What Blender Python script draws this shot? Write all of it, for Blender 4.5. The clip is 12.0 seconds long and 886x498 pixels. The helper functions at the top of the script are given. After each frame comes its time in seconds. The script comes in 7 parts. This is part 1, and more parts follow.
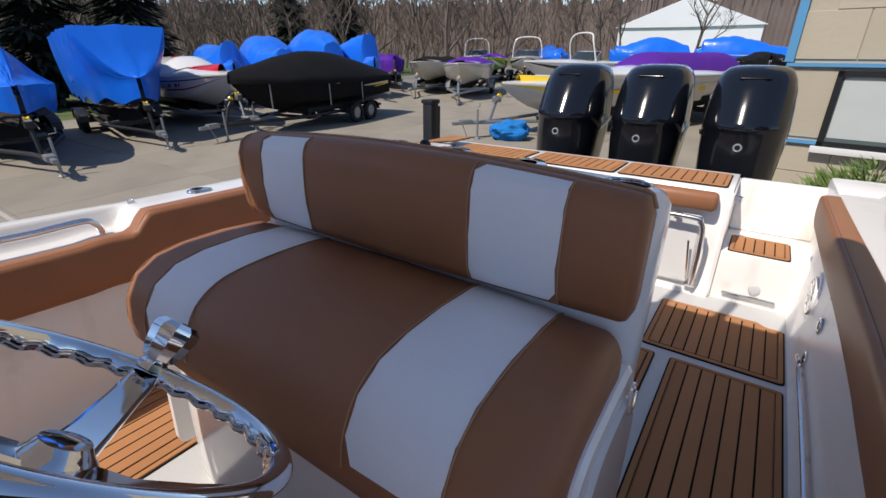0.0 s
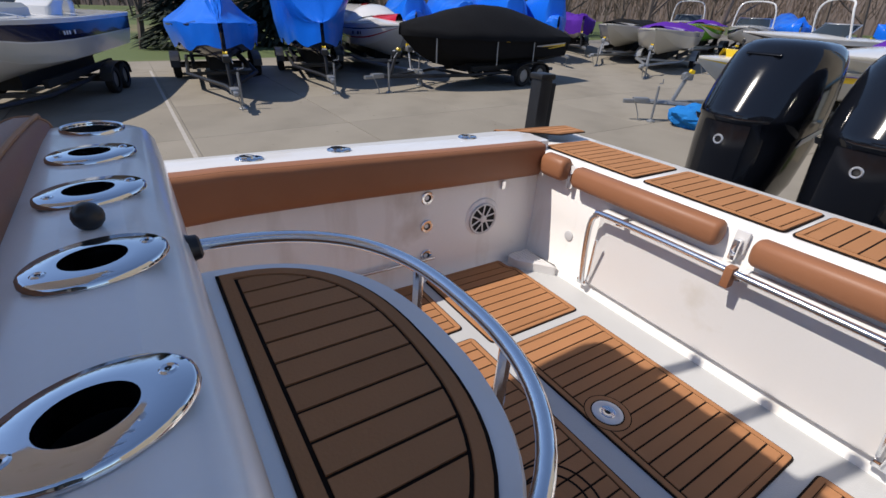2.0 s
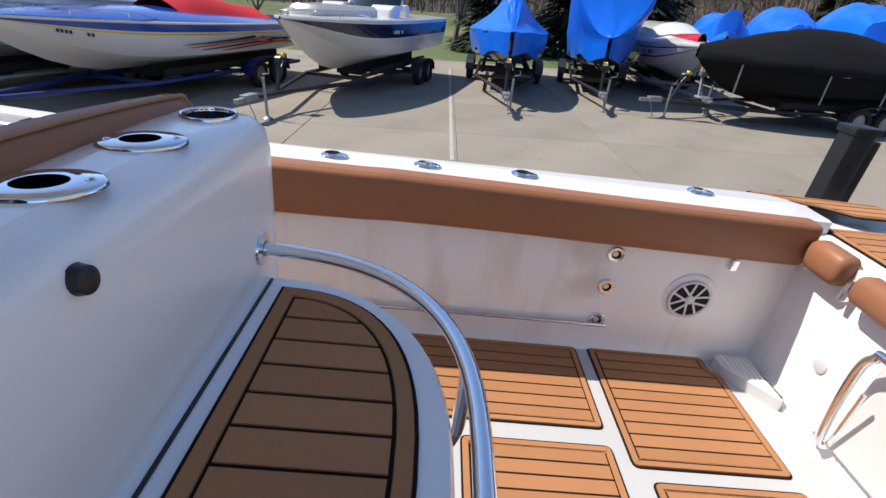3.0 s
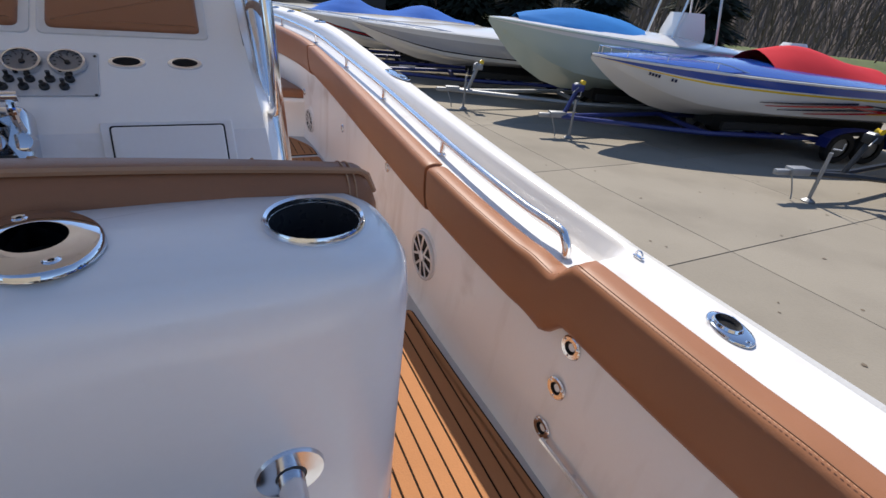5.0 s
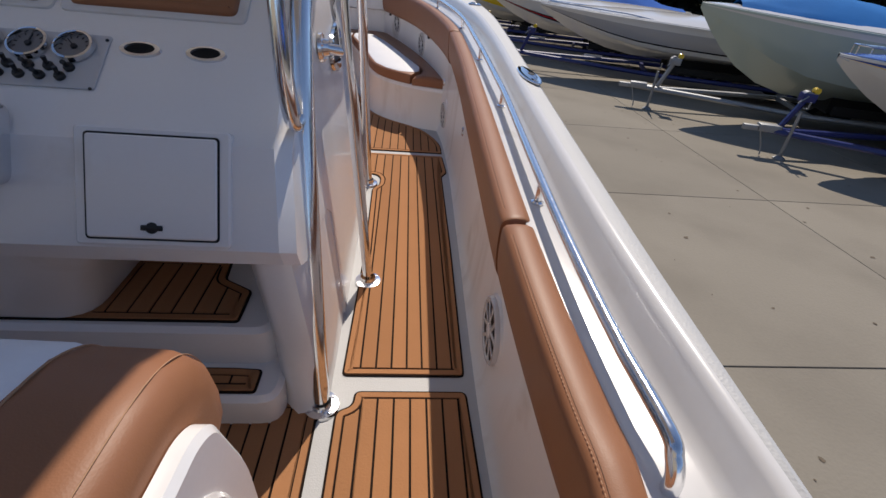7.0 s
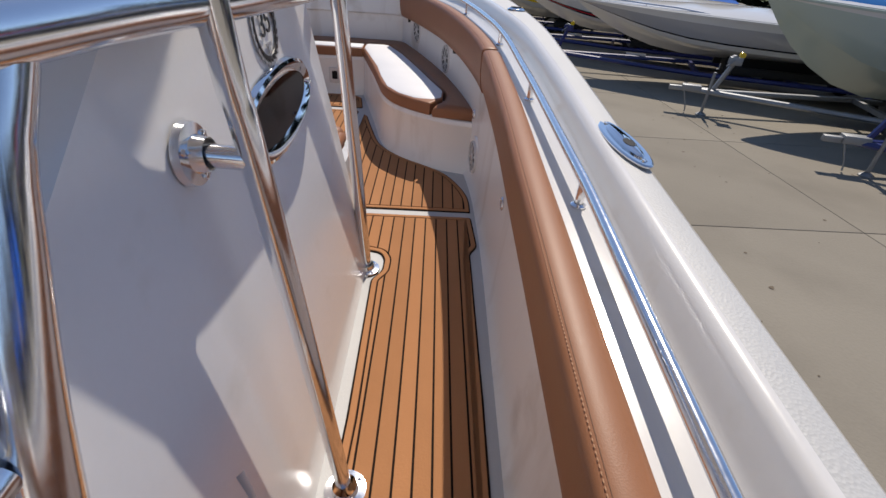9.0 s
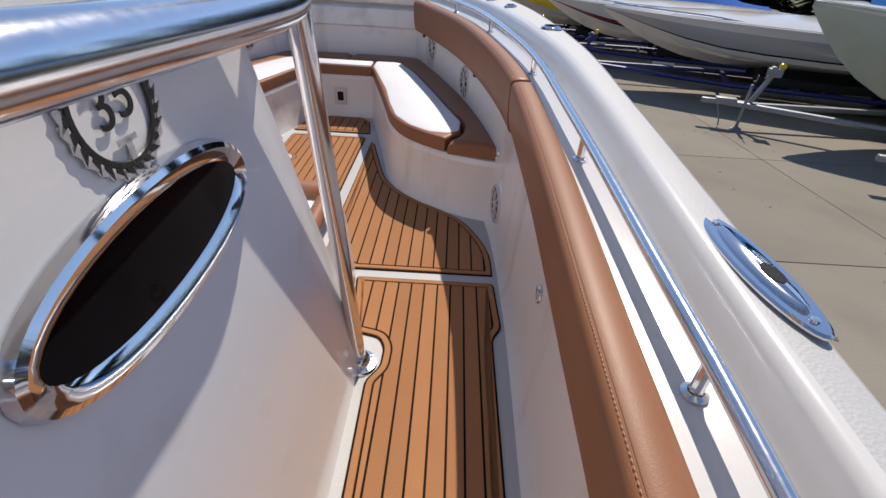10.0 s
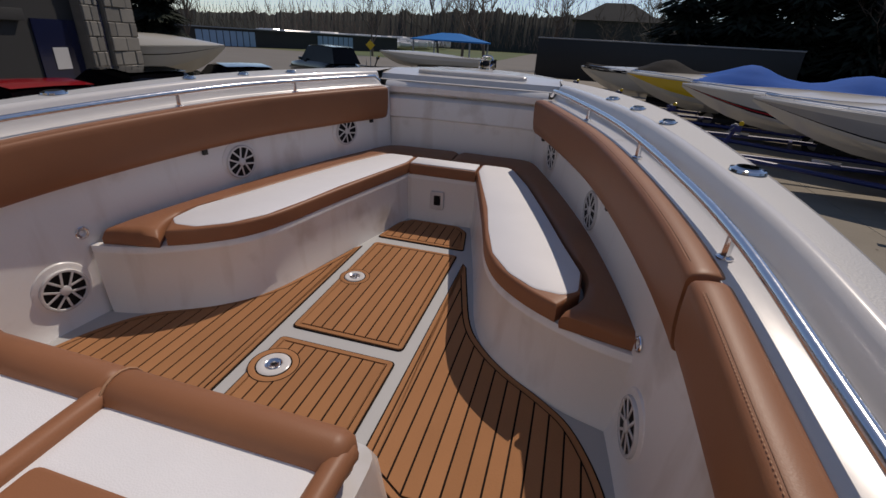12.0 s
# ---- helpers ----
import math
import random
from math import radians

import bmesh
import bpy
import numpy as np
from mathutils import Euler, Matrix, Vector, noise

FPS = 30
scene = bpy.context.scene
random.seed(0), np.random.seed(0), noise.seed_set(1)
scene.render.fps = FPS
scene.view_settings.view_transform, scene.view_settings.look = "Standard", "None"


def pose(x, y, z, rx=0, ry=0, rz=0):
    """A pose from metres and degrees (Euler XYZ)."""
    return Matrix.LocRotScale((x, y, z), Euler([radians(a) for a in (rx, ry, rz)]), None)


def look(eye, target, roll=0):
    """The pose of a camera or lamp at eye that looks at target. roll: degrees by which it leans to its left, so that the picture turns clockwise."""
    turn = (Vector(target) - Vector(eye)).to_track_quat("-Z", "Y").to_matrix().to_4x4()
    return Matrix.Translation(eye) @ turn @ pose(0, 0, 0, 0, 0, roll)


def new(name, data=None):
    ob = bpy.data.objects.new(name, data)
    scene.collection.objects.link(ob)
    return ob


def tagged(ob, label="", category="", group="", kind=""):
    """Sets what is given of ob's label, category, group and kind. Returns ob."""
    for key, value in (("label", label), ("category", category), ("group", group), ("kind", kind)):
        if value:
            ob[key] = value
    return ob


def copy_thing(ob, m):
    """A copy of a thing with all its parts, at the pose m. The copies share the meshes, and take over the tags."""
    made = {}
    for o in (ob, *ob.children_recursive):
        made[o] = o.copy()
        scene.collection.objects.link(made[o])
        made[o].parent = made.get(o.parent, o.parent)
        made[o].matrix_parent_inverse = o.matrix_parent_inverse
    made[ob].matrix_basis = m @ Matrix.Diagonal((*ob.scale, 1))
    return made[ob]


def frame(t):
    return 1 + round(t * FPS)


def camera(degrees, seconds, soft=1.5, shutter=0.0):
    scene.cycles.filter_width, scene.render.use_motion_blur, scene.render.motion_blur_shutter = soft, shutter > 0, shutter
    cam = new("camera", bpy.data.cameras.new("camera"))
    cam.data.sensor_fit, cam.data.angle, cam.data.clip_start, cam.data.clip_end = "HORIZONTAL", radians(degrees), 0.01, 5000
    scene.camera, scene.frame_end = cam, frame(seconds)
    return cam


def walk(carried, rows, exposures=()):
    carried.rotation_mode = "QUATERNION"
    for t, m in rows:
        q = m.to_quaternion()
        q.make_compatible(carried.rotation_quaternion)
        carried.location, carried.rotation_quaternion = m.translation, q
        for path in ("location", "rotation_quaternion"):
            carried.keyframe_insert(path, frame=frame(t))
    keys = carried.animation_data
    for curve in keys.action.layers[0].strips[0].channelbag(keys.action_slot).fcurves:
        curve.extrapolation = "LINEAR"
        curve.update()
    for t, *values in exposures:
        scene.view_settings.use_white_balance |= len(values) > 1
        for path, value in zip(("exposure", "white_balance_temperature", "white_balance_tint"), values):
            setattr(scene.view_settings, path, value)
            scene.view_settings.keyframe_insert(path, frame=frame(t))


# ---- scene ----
cam = camera(88.8, 12.0)
PATH = [
    (0, (0.789, 1.216, 1.226), (-0.262, 2.739, 0.466), 0.7),
    (0.5, (0.758, 1.468, 1.241), (-0.327, 2.951, 0.451), 0.8),
    (1, (0.805, 1.767, 1.241), (-0.32, 3.2, 0.416), 1.3),
    (1.5, (0.76, 1.987, 1.229), (-0.472, 3.3, 0.358), 2.4),
    (2, (0.628, 2.203, 1.238), (-0.829, 3.216, 0.315), 4.2),
    (2.5, (0.531, 2.407, 1.228), (-1.121, 3.002, 0.271), 5.6),
    (3, (0.435, 2.547, 1.24), (-1.316, 2.629, 0.277), 6.7),
    (3.5, (0.231, 2.594, 1.241), (-1.459, 2.105, 0.289), 6.6),
    (3.7, (0.153, 2.598, 1.25), (-1.454, 1.879, 0.301), 6.5),
    (5.3, (-0.429, 2.483, 1.219), (-1.117, 0.914, 0.187), 6.7),
    (5.5, (-0.489, 2.437, 1.225), (-1.093, 0.842, 0.181), 6.8),
    (6, (-0.622, 2.331, 1.219), (-1.035, 0.695, 0.146), 6.2),
    (6.5, (-0.724, 2.229, 1.214), (-0.995, 0.582, 0.112), 5.8),
    (7, (-0.751, 2.077, 1.206), (-0.943, 0.433, 0.083), 5.9),
    (7.2, (-0.748, 1.986, 1.198), (-0.923, 0.341, 0.074), 5.9),
    (8.8, (-0.8, 1.249, 1.159), (-0.879, -0.389, 0.015), 4.3),
    (9, (-0.801, 1.158, 1.161), (-0.874, -0.482, 0.018), 4.0),
    (9.5, (-0.785, 0.91, 1.164), (-0.85, -0.731, 0.023), 3.6),
    (10, (-0.8, 0.659, 1.147), (-0.804, -0.993, 0.019), 3.4),
    (10.5, (-0.826, 0.433, 1.144), (-0.727, -1.244, 0.059), 3.3),
    (11, (-0.797, 0.229, 1.144), (-0.587, -1.479, 0.125), 3.4),
    (11.5, (-0.743, 0.045, 1.175), (-0.421, -1.682, 0.218), 3.2),
    (12, (-0.734, -0.108, 1.184), (-0.276, -1.834, 0.283), 2.9),
]
# boat frame: x to port, y aft, z up from the deck; the boat sits bow-up on its trailer
B = Matrix.Translation((0, 0, 1.2)) @ Matrix.Rotation(radians(-2.18), 4, "X")
walk(cam, [(t, B @ look(eye, target, roll)) for t, eye, target, roll in PATH],
     [(0, 0.35, 7020, 12), (0.5, 0.72, 6920, 12), (1.0, 0.4, 6870, 12), (1.5, 0.25, 6820, 12), (2.5, 0.43, 6820, 12), (3.3, 0.81, 6820, 11), (4.0, 0.75, 6870, 11), (5.5, 0.43, 6970, 11), (6.0, 0.25, 7070, 12), (7, 0.01, 7120, 13), (9, 0.1, 7120, 12), (10.0, 0.19, 7070, 12), (11, -0.34, 7220, 14), (12, -0.67, 7420, 16)])

# ---- world and sun ----
SUN = Vector((0.22, 0.70, -1.0)).normalized()
world = bpy.data.worlds.new("sky")
scene.world = world
world.use_nodes = True
nt = world.node_tree
sky = nt.nodes.new("ShaderNodeTexSky")
sky.sky_type, sky.sun_disc = "NISHITA", False
sky.sun_elevation = math.asin(-SUN.z)
sky.sun_rotation = math.atan2(-SUN.x, -SUN.y)
sky.altitude, sky.air_density, sky.dust_density, sky.ozone_density = 1200, 0.8, 0.1, 2.0
nt.links.new(sky.outputs[0], nt.nodes["Background"].inputs[0])
nt.nodes["Background"].inputs[1].default_value = 0.155
sun = new("sun", bpy.data.lights.new("sun", "SUN"))
sun.data.energy, sun.data.angle, sun.data.color = 3.65, radians(0.53), (1.0, 0.965, 0.91)
sun.matrix_world = look((0, 0, 30), Vector((0, 0, 30)) + SUN)


# ---- mesh helpers ----
AT = B


def obj(name, bm, mats, parent=None, label="", sharp=35, at=None):
    me = bpy.data.meshes.new(name)
    bm.normal_update()
    bm.to_mesh(me)
    bm.free()
    return from_mesh(name, me, mats, parent, label, sharp, at)


def from_mesh(name, me, mats, parent=None, label="", sharp=35, at=None):
    for m in (mats if isinstance(mats, (list, tuple)) else [mats]):
        me.materials.append(m)
    if sharp:
        me.polygons.foreach_set("use_smooth", [True] * len(me.polygons))
        me.set_sharp_from_angle(angle=radians(sharp))
    ob = new(name, me)
    if parent is not None:
        ob.parent = parent
        if at is not None:
            ob.matrix_basis = at
    else:
        ob.matrix_basis = AT if at is None else AT @ at
    if label:
        tagged(ob, label)
    return ob


part = obj


def thing(name, label, category, group="", at=None, kind=""):
    ob = new(name)
    ob.empty_display_size = 0.1
    ob.matrix_basis = AT if at is None else AT @ at
    return tagged(ob, label, category, group, kind)


def solid(name, bm, mats, label, category, group="", kind="", sharp=35, at=None):
    return tagged(obj(name, bm, mats, None, "", sharp, at), label, category, group, kind)


def join(*bms):
    out = bms[0]
    for b in bms[1:]:
        me = bpy.data.meshes.new("t")
        b.to_mesh(me)
        b.free()
        out.from_mesh(me)
        bpy.data.meshes.remove(me)
    return out


MIRROR = Matrix.Diagonal((-1, 1, 1, 1))


def port(x, y):
    """The port place opposite a starboard one: the hull's middle lies a little to port, but at the bow."""
    return -x + 0.05 * min(1.0, max(0.0, (y + 3.1) / 0.9))


def moved(bm, m):
    if m is MIRROR:
        for v in bm.verts:
            v.co.x = port(v.co.x, v.co.y)
        bmesh.ops.reverse_faces(bm, faces=bm.faces)
        return bm
    bmesh.ops.transform(bm, matrix=m, verts=bm.verts)
    if m.determinant() < 0:
        bmesh.ops.reverse_faces(bm, faces=bm.faces)
    return bm


def painted(bm, index):
    for f in bm.faces:
        f.material_index = index
    return bm


def loft(rings, closed=True, caps=True, loop=False, mat=0, mats=None):
    """Skin over rings of equally many points; mats: a material index for each strip along the ring."""
    bm = bmesh.new()
    vs = [[bm.verts.new(p) for p in r] for r in rings]
    n = len(rings[0])
    pairs = list(zip(vs, vs[1:])) + ([(vs[-1], vs[0])] if loop else [])
    for a, b in pairs:
        for i in range(n if closed else n - 1):
            j = (i + 1) % n
            try:
                f = bm.faces.new((a[i], a[j], b[j], b[i]))
                f.material_index = mats[i] if mats else mat
            except ValueError:
                pass
    if caps and closed and not loop:
        for r in (vs[0][::-1], vs[-1]):
            try:
                bm.faces.new(r).material_index = mat
            except ValueError:
                pass
    bmesh.ops.remove_doubles(bm, verts=bm.verts, dist=1e-5)
    bmesh.ops.recalc_face_normals(bm, faces=bm.faces)
    return bm


def box(x0, x1, y0, y1, z0, z1, bevel=0.0, seg=2):
    bm = bmesh.new()
    bmesh.ops.create_cube(bm, size=1)
    bmesh.ops.transform(bm, matrix=Matrix.LocRotScale(((x0 + x1) / 2, (y0 + y1) / 2, (z0 + z1) / 2), None, (x1 - x0, y1 - y0, z1 - z0)), verts=bm.verts)
    if bevel:
        bmesh.ops.bevel(bm, geom=bm.edges[:], offset=bevel, segments=seg, profile=0.6, affect="EDGES")
    return bm


def smooth_path(pts, n=6, closed=False):
    """Catmull-Rom through the points."""
    pts = [Vector(p) for p in pts]
    out, k = [], len(pts)
    for i in range(k if closed else k - 1):
        get = (lambda j: pts[j % k]) if closed else (lambda j: pts[max(0, min(k - 1, j))])
        p0, p1, p2, p3 = (get(i + d) for d in (-1, 0, 1, 2))
        for s in range(n):
            t = s / n
            out.append(0.5 * (2 * p1 + (p2 - p0) * t + (2 * p0 - 5 * p1 + 4 * p2 - p3) * t * t + (3 * p1 - p0 - 3 * p2 + p3) * t ** 3))
    if not closed:
        out.append(pts[-1].copy())
    return out


def tube(pts, r, seg=10, closed=False, r_end=None):
    pts = [Vector(p) for p in pts]
    k = len(pts)
    up, rings = None, []
    for i, p in enumerate(pts):
        a = pts[(i - 1) % k] if closed else pts[max(i - 1, 0)]
        b = pts[(i + 1) % k] if closed else pts[min(i + 1, k - 1)]
        d = (b - a).normalized()
        if up is None:
            up = d.orthogonal().normalized()
        up = (up - d * up.dot(d)).normalized()
        side = d.cross(up)
        rr = r if r_end is None else r + (r_end - r) * i / (k - 1)
        rings.append([p + (up * math.cos(q) + side * math.sin(q)) * rr for q in (2 * math.pi * j / seg for j in range(seg))])
    return loft(rings, True, True, closed)


def lathe(profile, seg=24, m=None, caps=False):
    rings = [[Vector((r * math.cos(2 * math.pi * j / seg), r * math.sin(2 * math.pi * j / seg), z)) for j in range(seg)] for r, z in profile]
    bm = loft(rings, True, caps)
    return moved(bm, m) if m is not None else bm


def inset(poly, d):
    """Polygon (counter-clockwise, xy) moved inwards by d."""
    out, n = [], len(poly)
    for i in range(n):
        p, a, b = Vector(poly[i]), Vector(poly[i - 1]), Vector(poly[(i + 1) % n])
        e1, e2 = (p - a).normalized(), (b - p).normalized()
        n1, n2 = Vector((-e1.y, e1.x)), Vector((-e2.y, e2.x))
        q = n1 + n2
        k = max(0.3, q.length_squared / 2)
        out.append(tuple(p + q * (d / k)))
    return out


def ccw(poly):
    area = sum(a[0] * b[1] - b[0] * a[1] for a, b in zip(poly, poly[1:] + poly[:1]))
    return list(poly) if area > 0 else list(poly)[::-1]


def rounded(poly, r=0.03, n=4):
    """Polygon with its corners rounded by radius about r."""
    out, k = [], len(poly)
    for i in range(k):
        p, a, b = Vector(poly[i]), Vector(poly[i - 1]), Vector(poly[(i + 1) % k])
        q = min(r, (a - p).length * 0.45, (b - p).length * 0.45)
        s, e = p + (a - p).normalized() * q, p + (b - p).normalized() * q
        for j in range(n + 1):
            t = j / n
            out.append(tuple(s * (1 - t) ** 2 + p * 2 * t * (1 - t) + e * t * t))
    return out


def slab(poly, levels):
    """Solid over a polygon from levels of (inset, z), bottom first."""
    poly = ccw(poly)
    return loft([[Vector((x, y, z)) for x, y in (inset(poly, d) if d else poly)] for d, z in levels])


def pad(poly, z0, z1, r=0.02, n=4):
    """Cushion: rounded top edge of radius r."""
    lv = [(0.3 * r, z0), (0, z0 + 0.3 * r)]
    for j in range(n + 1):
        a = math.pi / 2 * j / n
        lv.append((r * (1 - math.cos(a)), z1 - r + r * math.sin(a)))
    lv += [(r * 2.5, z1 + r * 0.12)]
    return slab(poly, lv)


def clip(poly, axis, value, keep_less):
    out, n = [], len(poly)
    for i in range(n):
        a, b = poly[i - 1], poly[i]
        ia, ib = ((a[axis] <= value) == keep_less), ((b[axis] <= value) == keep_less)
        if ia != ib:
            t = (value - a[axis]) / (b[axis] - a[axis])
            out.append(tuple(a[k] + (b[k] - a[k]) * t for k in (0, 1)))
        if ib:
            out.append(b)
    return out


def turn(z):
    return Matrix.Rotation(radians(z), 4, "Z")


def frame_to(origin, normal, up=(0, 0, 1)):
    """Pose whose z axis is the normal and whose y axis leans to up."""
    z = Vector(normal).normalized()
    x = Vector(up).cross(z).normalized()
    y = z.cross(x)
    return Matrix.Translation(origin) @ Matrix((x, y, z)).transposed().to_4x4()


# ---- materials ----
def mat(name, col, rough=0.5, metal=0.0, var=0.1, scale=3.0, fine=90.0, bump=0.05, coat=0.0, rand=0.0, stain=None, rvar=0.12, island=False, spec=0.5):
    m = bpy.data.materials.new(name)
    m.use_nodes = True
    t = m.node_tree
    bs = t.nodes["Principled BSDF"]
    co = t.nodes.new("ShaderNodeTexCoord")
    def tex(s, det):
        n = t.nodes.new("ShaderNodeTexNoise")
        n.inputs["Scale"].default_value, n.inputs["Detail"].default_value = s, det
        t.links.new(co.outputs["Object"], n.inputs["Vector"])
        return n.outputs["Fac"]
    def maths(op, a, b):
        n = t.nodes.new("ShaderNodeMath")
        n.operation = op
        for k, v in enumerate((a, b)):
            if isinstance(v, (int, float)):
                n.inputs[k].default_value = v
            else:
                t.links.new(v, n.inputs[k])
        return n.outputs[0]
    big, small = tex(scale, 4), tex(fine, 3)
    value = maths("ADD", 1 - var, maths("MULTIPLY", maths("ADD", maths("MULTIPLY", big, 0.7), maths("MULTIPLY", small, 0.3)), 2 * var))
    if rand:
        if island:
            r = t.nodes.new("ShaderNodeNewGeometry").outputs["Random Per Island"]
        else:
            r = t.nodes.new("ShaderNodeObjectInfo").outputs["Random"]
        value = maths("MULTIPLY", value, maths("ADD", 1 - rand, maths("MULTIPLY", r, 2 * rand)))
    mix = t.nodes.new("ShaderNodeVectorMath")
    mix.operation = "SCALE"
    mix.inputs[0].default_value = col[:3]
    t.links.new(value, mix.inputs["Scale"])
    colour = mix.outputs[0]
    if stain:
        ramp = t.nodes.new("ShaderNodeValToRGB")
        ramp.color_ramp.elements[0].position, ramp.color_ramp.elements[1].position = stain[1], stain[2]
        t.links.new(tex(stain[3], 6), ramp.inputs[0])
        mm = t.nodes.new("ShaderNodeMix")
        mm.data_type = "RGBA"
        t.links.new(ramp.outputs[0], mm.inputs["Factor"])
        t.links.new(colour, mm.inputs["A"])
        mm.inputs["B"].default_value = (*stain[0], 1)
        colour = mm.outputs["Result"]
    t.links.new(colour, bs.inputs["Base Color"])
    t.links.new(maths("ADD", max(0.02, rough - rvar * rough), maths("MULTIPLY", small, 2 * rvar * rough)), bs.inputs["Roughness"])
    bs.inputs["Metallic"].default_value = metal
    bs.inputs["Specular IOR Level"].default_value = spec
    bs.inputs["Coat Weight"].default_value = coat
    bs.inputs["Coat Roughness"].default_value = 0.06
    if bump:
        b = t.nodes.new("ShaderNodeBump")
        b.inputs["Strength"].default_value, b.inputs["Distance"].default_value = min(1.0, bump * 4), 0.004
        t.links.new(small, b.inputs["Height"])
        t.links.new(b.outputs[0], bs.inputs["Normal"])
    return m


def dripped(m, colour, amount):
    """Adds faint brown runs, drawn out downwards, to a material."""
    t = m.node_tree
    bs = t.nodes["Principled BSDF"]
    old = bs.inputs["Base Color"].links[0].from_socket
    mp, co = t.nodes.new("ShaderNodeMapping"), t.nodes.new("ShaderNodeTexCoord")
    mp.inputs["Scale"].default_value = (5.0, 5.0, 0.9)
    t.links.new(co.outputs["Object"], mp.inputs["Vector"])
    n, ramp, mix = t.nodes.new("ShaderNodeTexNoise"), t.nodes.new("ShaderNodeValToRGB"), t.nodes.new("ShaderNodeMix")
    n.inputs["Scale"].default_value, n.inputs["Detail"].default_value = 1.6, 7
    t.links.new(mp.outputs[0], n.inputs["Vector"])
    ramp.color_ramp.elements[0].position, ramp.color_ramp.elements[1].position = 0.56, 0.74
    ramp.color_ramp.elements[1].color = (amount, amount, amount, 1)
    t.links.new(n.outputs["Fac"], ramp.inputs[0])
    mix.data_type = "RGBA"
    t.links.new(ramp.outputs[0], mix.inputs["Factor"])
    t.links.new(old, mix.inputs["A"])
    mix.inputs["B"].default_value = (*colour, 1)
    t.links.new(mix.outputs["Result"], bs.inputs["Base Color"])
    return m


def dotted(m, scale, strength):
    """Adds a fine woven or moulded relief to a material."""
    t = m.node_tree
    bs = t.nodes["Principled BSDF"]
    co = t.nodes.new("ShaderNodeTexCoord")
    v = t.nodes.new("ShaderNodeTexVoronoi")
    v.inputs["Scale"].default_value, v.inputs["Randomness"].default_value = scale, 0.85
    t.links.new(co.outputs["Object"], v.inputs["Vector"])
    b = t.nodes.new("ShaderNodeBump")
    b.inputs["Strength"].default_value, b.inputs["Distance"].default_value = strength, 0.0007
    t.links.new(v.outputs["Distance"], b.inputs["Height"])
    t.links.new(b.outputs[0], bs.inputs["Normal"])
    return m


GEL = mat("white_gelcoat", (0.70, 0.685, 0.67), 0.22, var=0.05, scale=2.5, bump=0.0, coat=0.3, stain=((0.60, 0.56, 0.50), 0.60, 0.78, 5))
GEL_IN = dripped(mat("liner_gelcoat", (0.87, 0.85, 0.82), 0.32, var=0.05, scale=2.0, bump=0.01, coat=0.15, stain=((0.55, 0.49, 0.42), 0.60, 0.80, 3)), (0.46, 0.36, 0.26), 0.28)
# Brighter copy of GEL paints out the shade on console and helm seat
GEL_SHADE_LIFT = mat("shade_lifted_gelcoat", (0.85, 0.835, 0.82), 0.24, var=0.05, scale=2.2, bump=0.005, coat=0.25, stain=((0.70, 0.66, 0.60), 0.62, 0.80, 4))
NONSKID = dotted(mat("nonskid_gelcoat", (0.50, 0.50, 0.495), 0.55, var=0.08, scale=4), 210, 0.7)
TAN = dotted(mat("tan_vinyl", (0.30, 0.128, 0.063), 0.46, var=0.12, scale=7, fine=220, bump=0.03, spec=0.32), 380, 0.16)
WHITE_VINYL = dotted(mat("white_vinyl", (0.80, 0.80, 0.82), 0.55, var=0.06, scale=6), 260, 0.4)
SEAM = mat("sewn_seam", (0.18, 0.078, 0.037), 0.7, var=0.1)
STITCH = mat("stitching", (0.42, 0.23, 0.13), 0.8)
TEAK = mat("teak_foam", (0.405, 0.192, 0.090), 0.8, spec=0.06, var=0.10, scale=6, fine=160, bump=0.08, rand=0.07)
CAULK = mat("dark_caulk", (0.018, 0.011, 0.008), 0.8, spec=0.1, var=0.2)
STEEL = mat("polished_steel", (0.80, 0.81, 0.83), 0.16, metal=1.0, var=0.04, bump=0.0, rvar=0.4)
CHROME = mat("chrome", (0.70, 0.71, 0.73), 0.06, metal=1.0, var=0.03, bump=0.0)
ALU = mat("brushed_aluminium", (0.62, 0.63, 0.65), 0.30, metal=1.0, var=0.08, bump=0.02)
BLACK = mat("black_plastic", (0.012, 0.012, 0.013), 0.42, var=0.3)
CUP = mat("satin_black_liner", (0.03, 0.032, 0.036), 0.28, var=0.2, bump=0.0)
# Near-black that paints the shade inside holes and recesses; also the black speaker cones
HOLE = mat("dark_inside", (0.008, 0.008, 0.009), 0.6, spec=0.2)
COWL = mat("black_cowl_paint", (0.006, 0.007, 0.010), 0.09, var=0.2, bump=0.0, coat=0.0)
COWL_FLAT = mat("black_cowl_panel", (0.006, 0.007, 0.010), 0.16, var=0.2, bump=0.0, coat=0.0, spec=0.3)
SILVER = mat("silver_decal", (0.55, 0.56, 0.58), 0.3, metal=0.6)
SMOKED = mat("smoked_window", (0.003, 0.003, 0.004), 0.04, var=0.1, bump=0.0, spec=0.14)
SEALANT = mat("aged_sealant", (0.42, 0.39, 0.35), 0.6, var=0.2)
GREY_PLASTIC = mat("grey_panel", (0.56, 0.56, 0.57), 0.35, var=0.04)


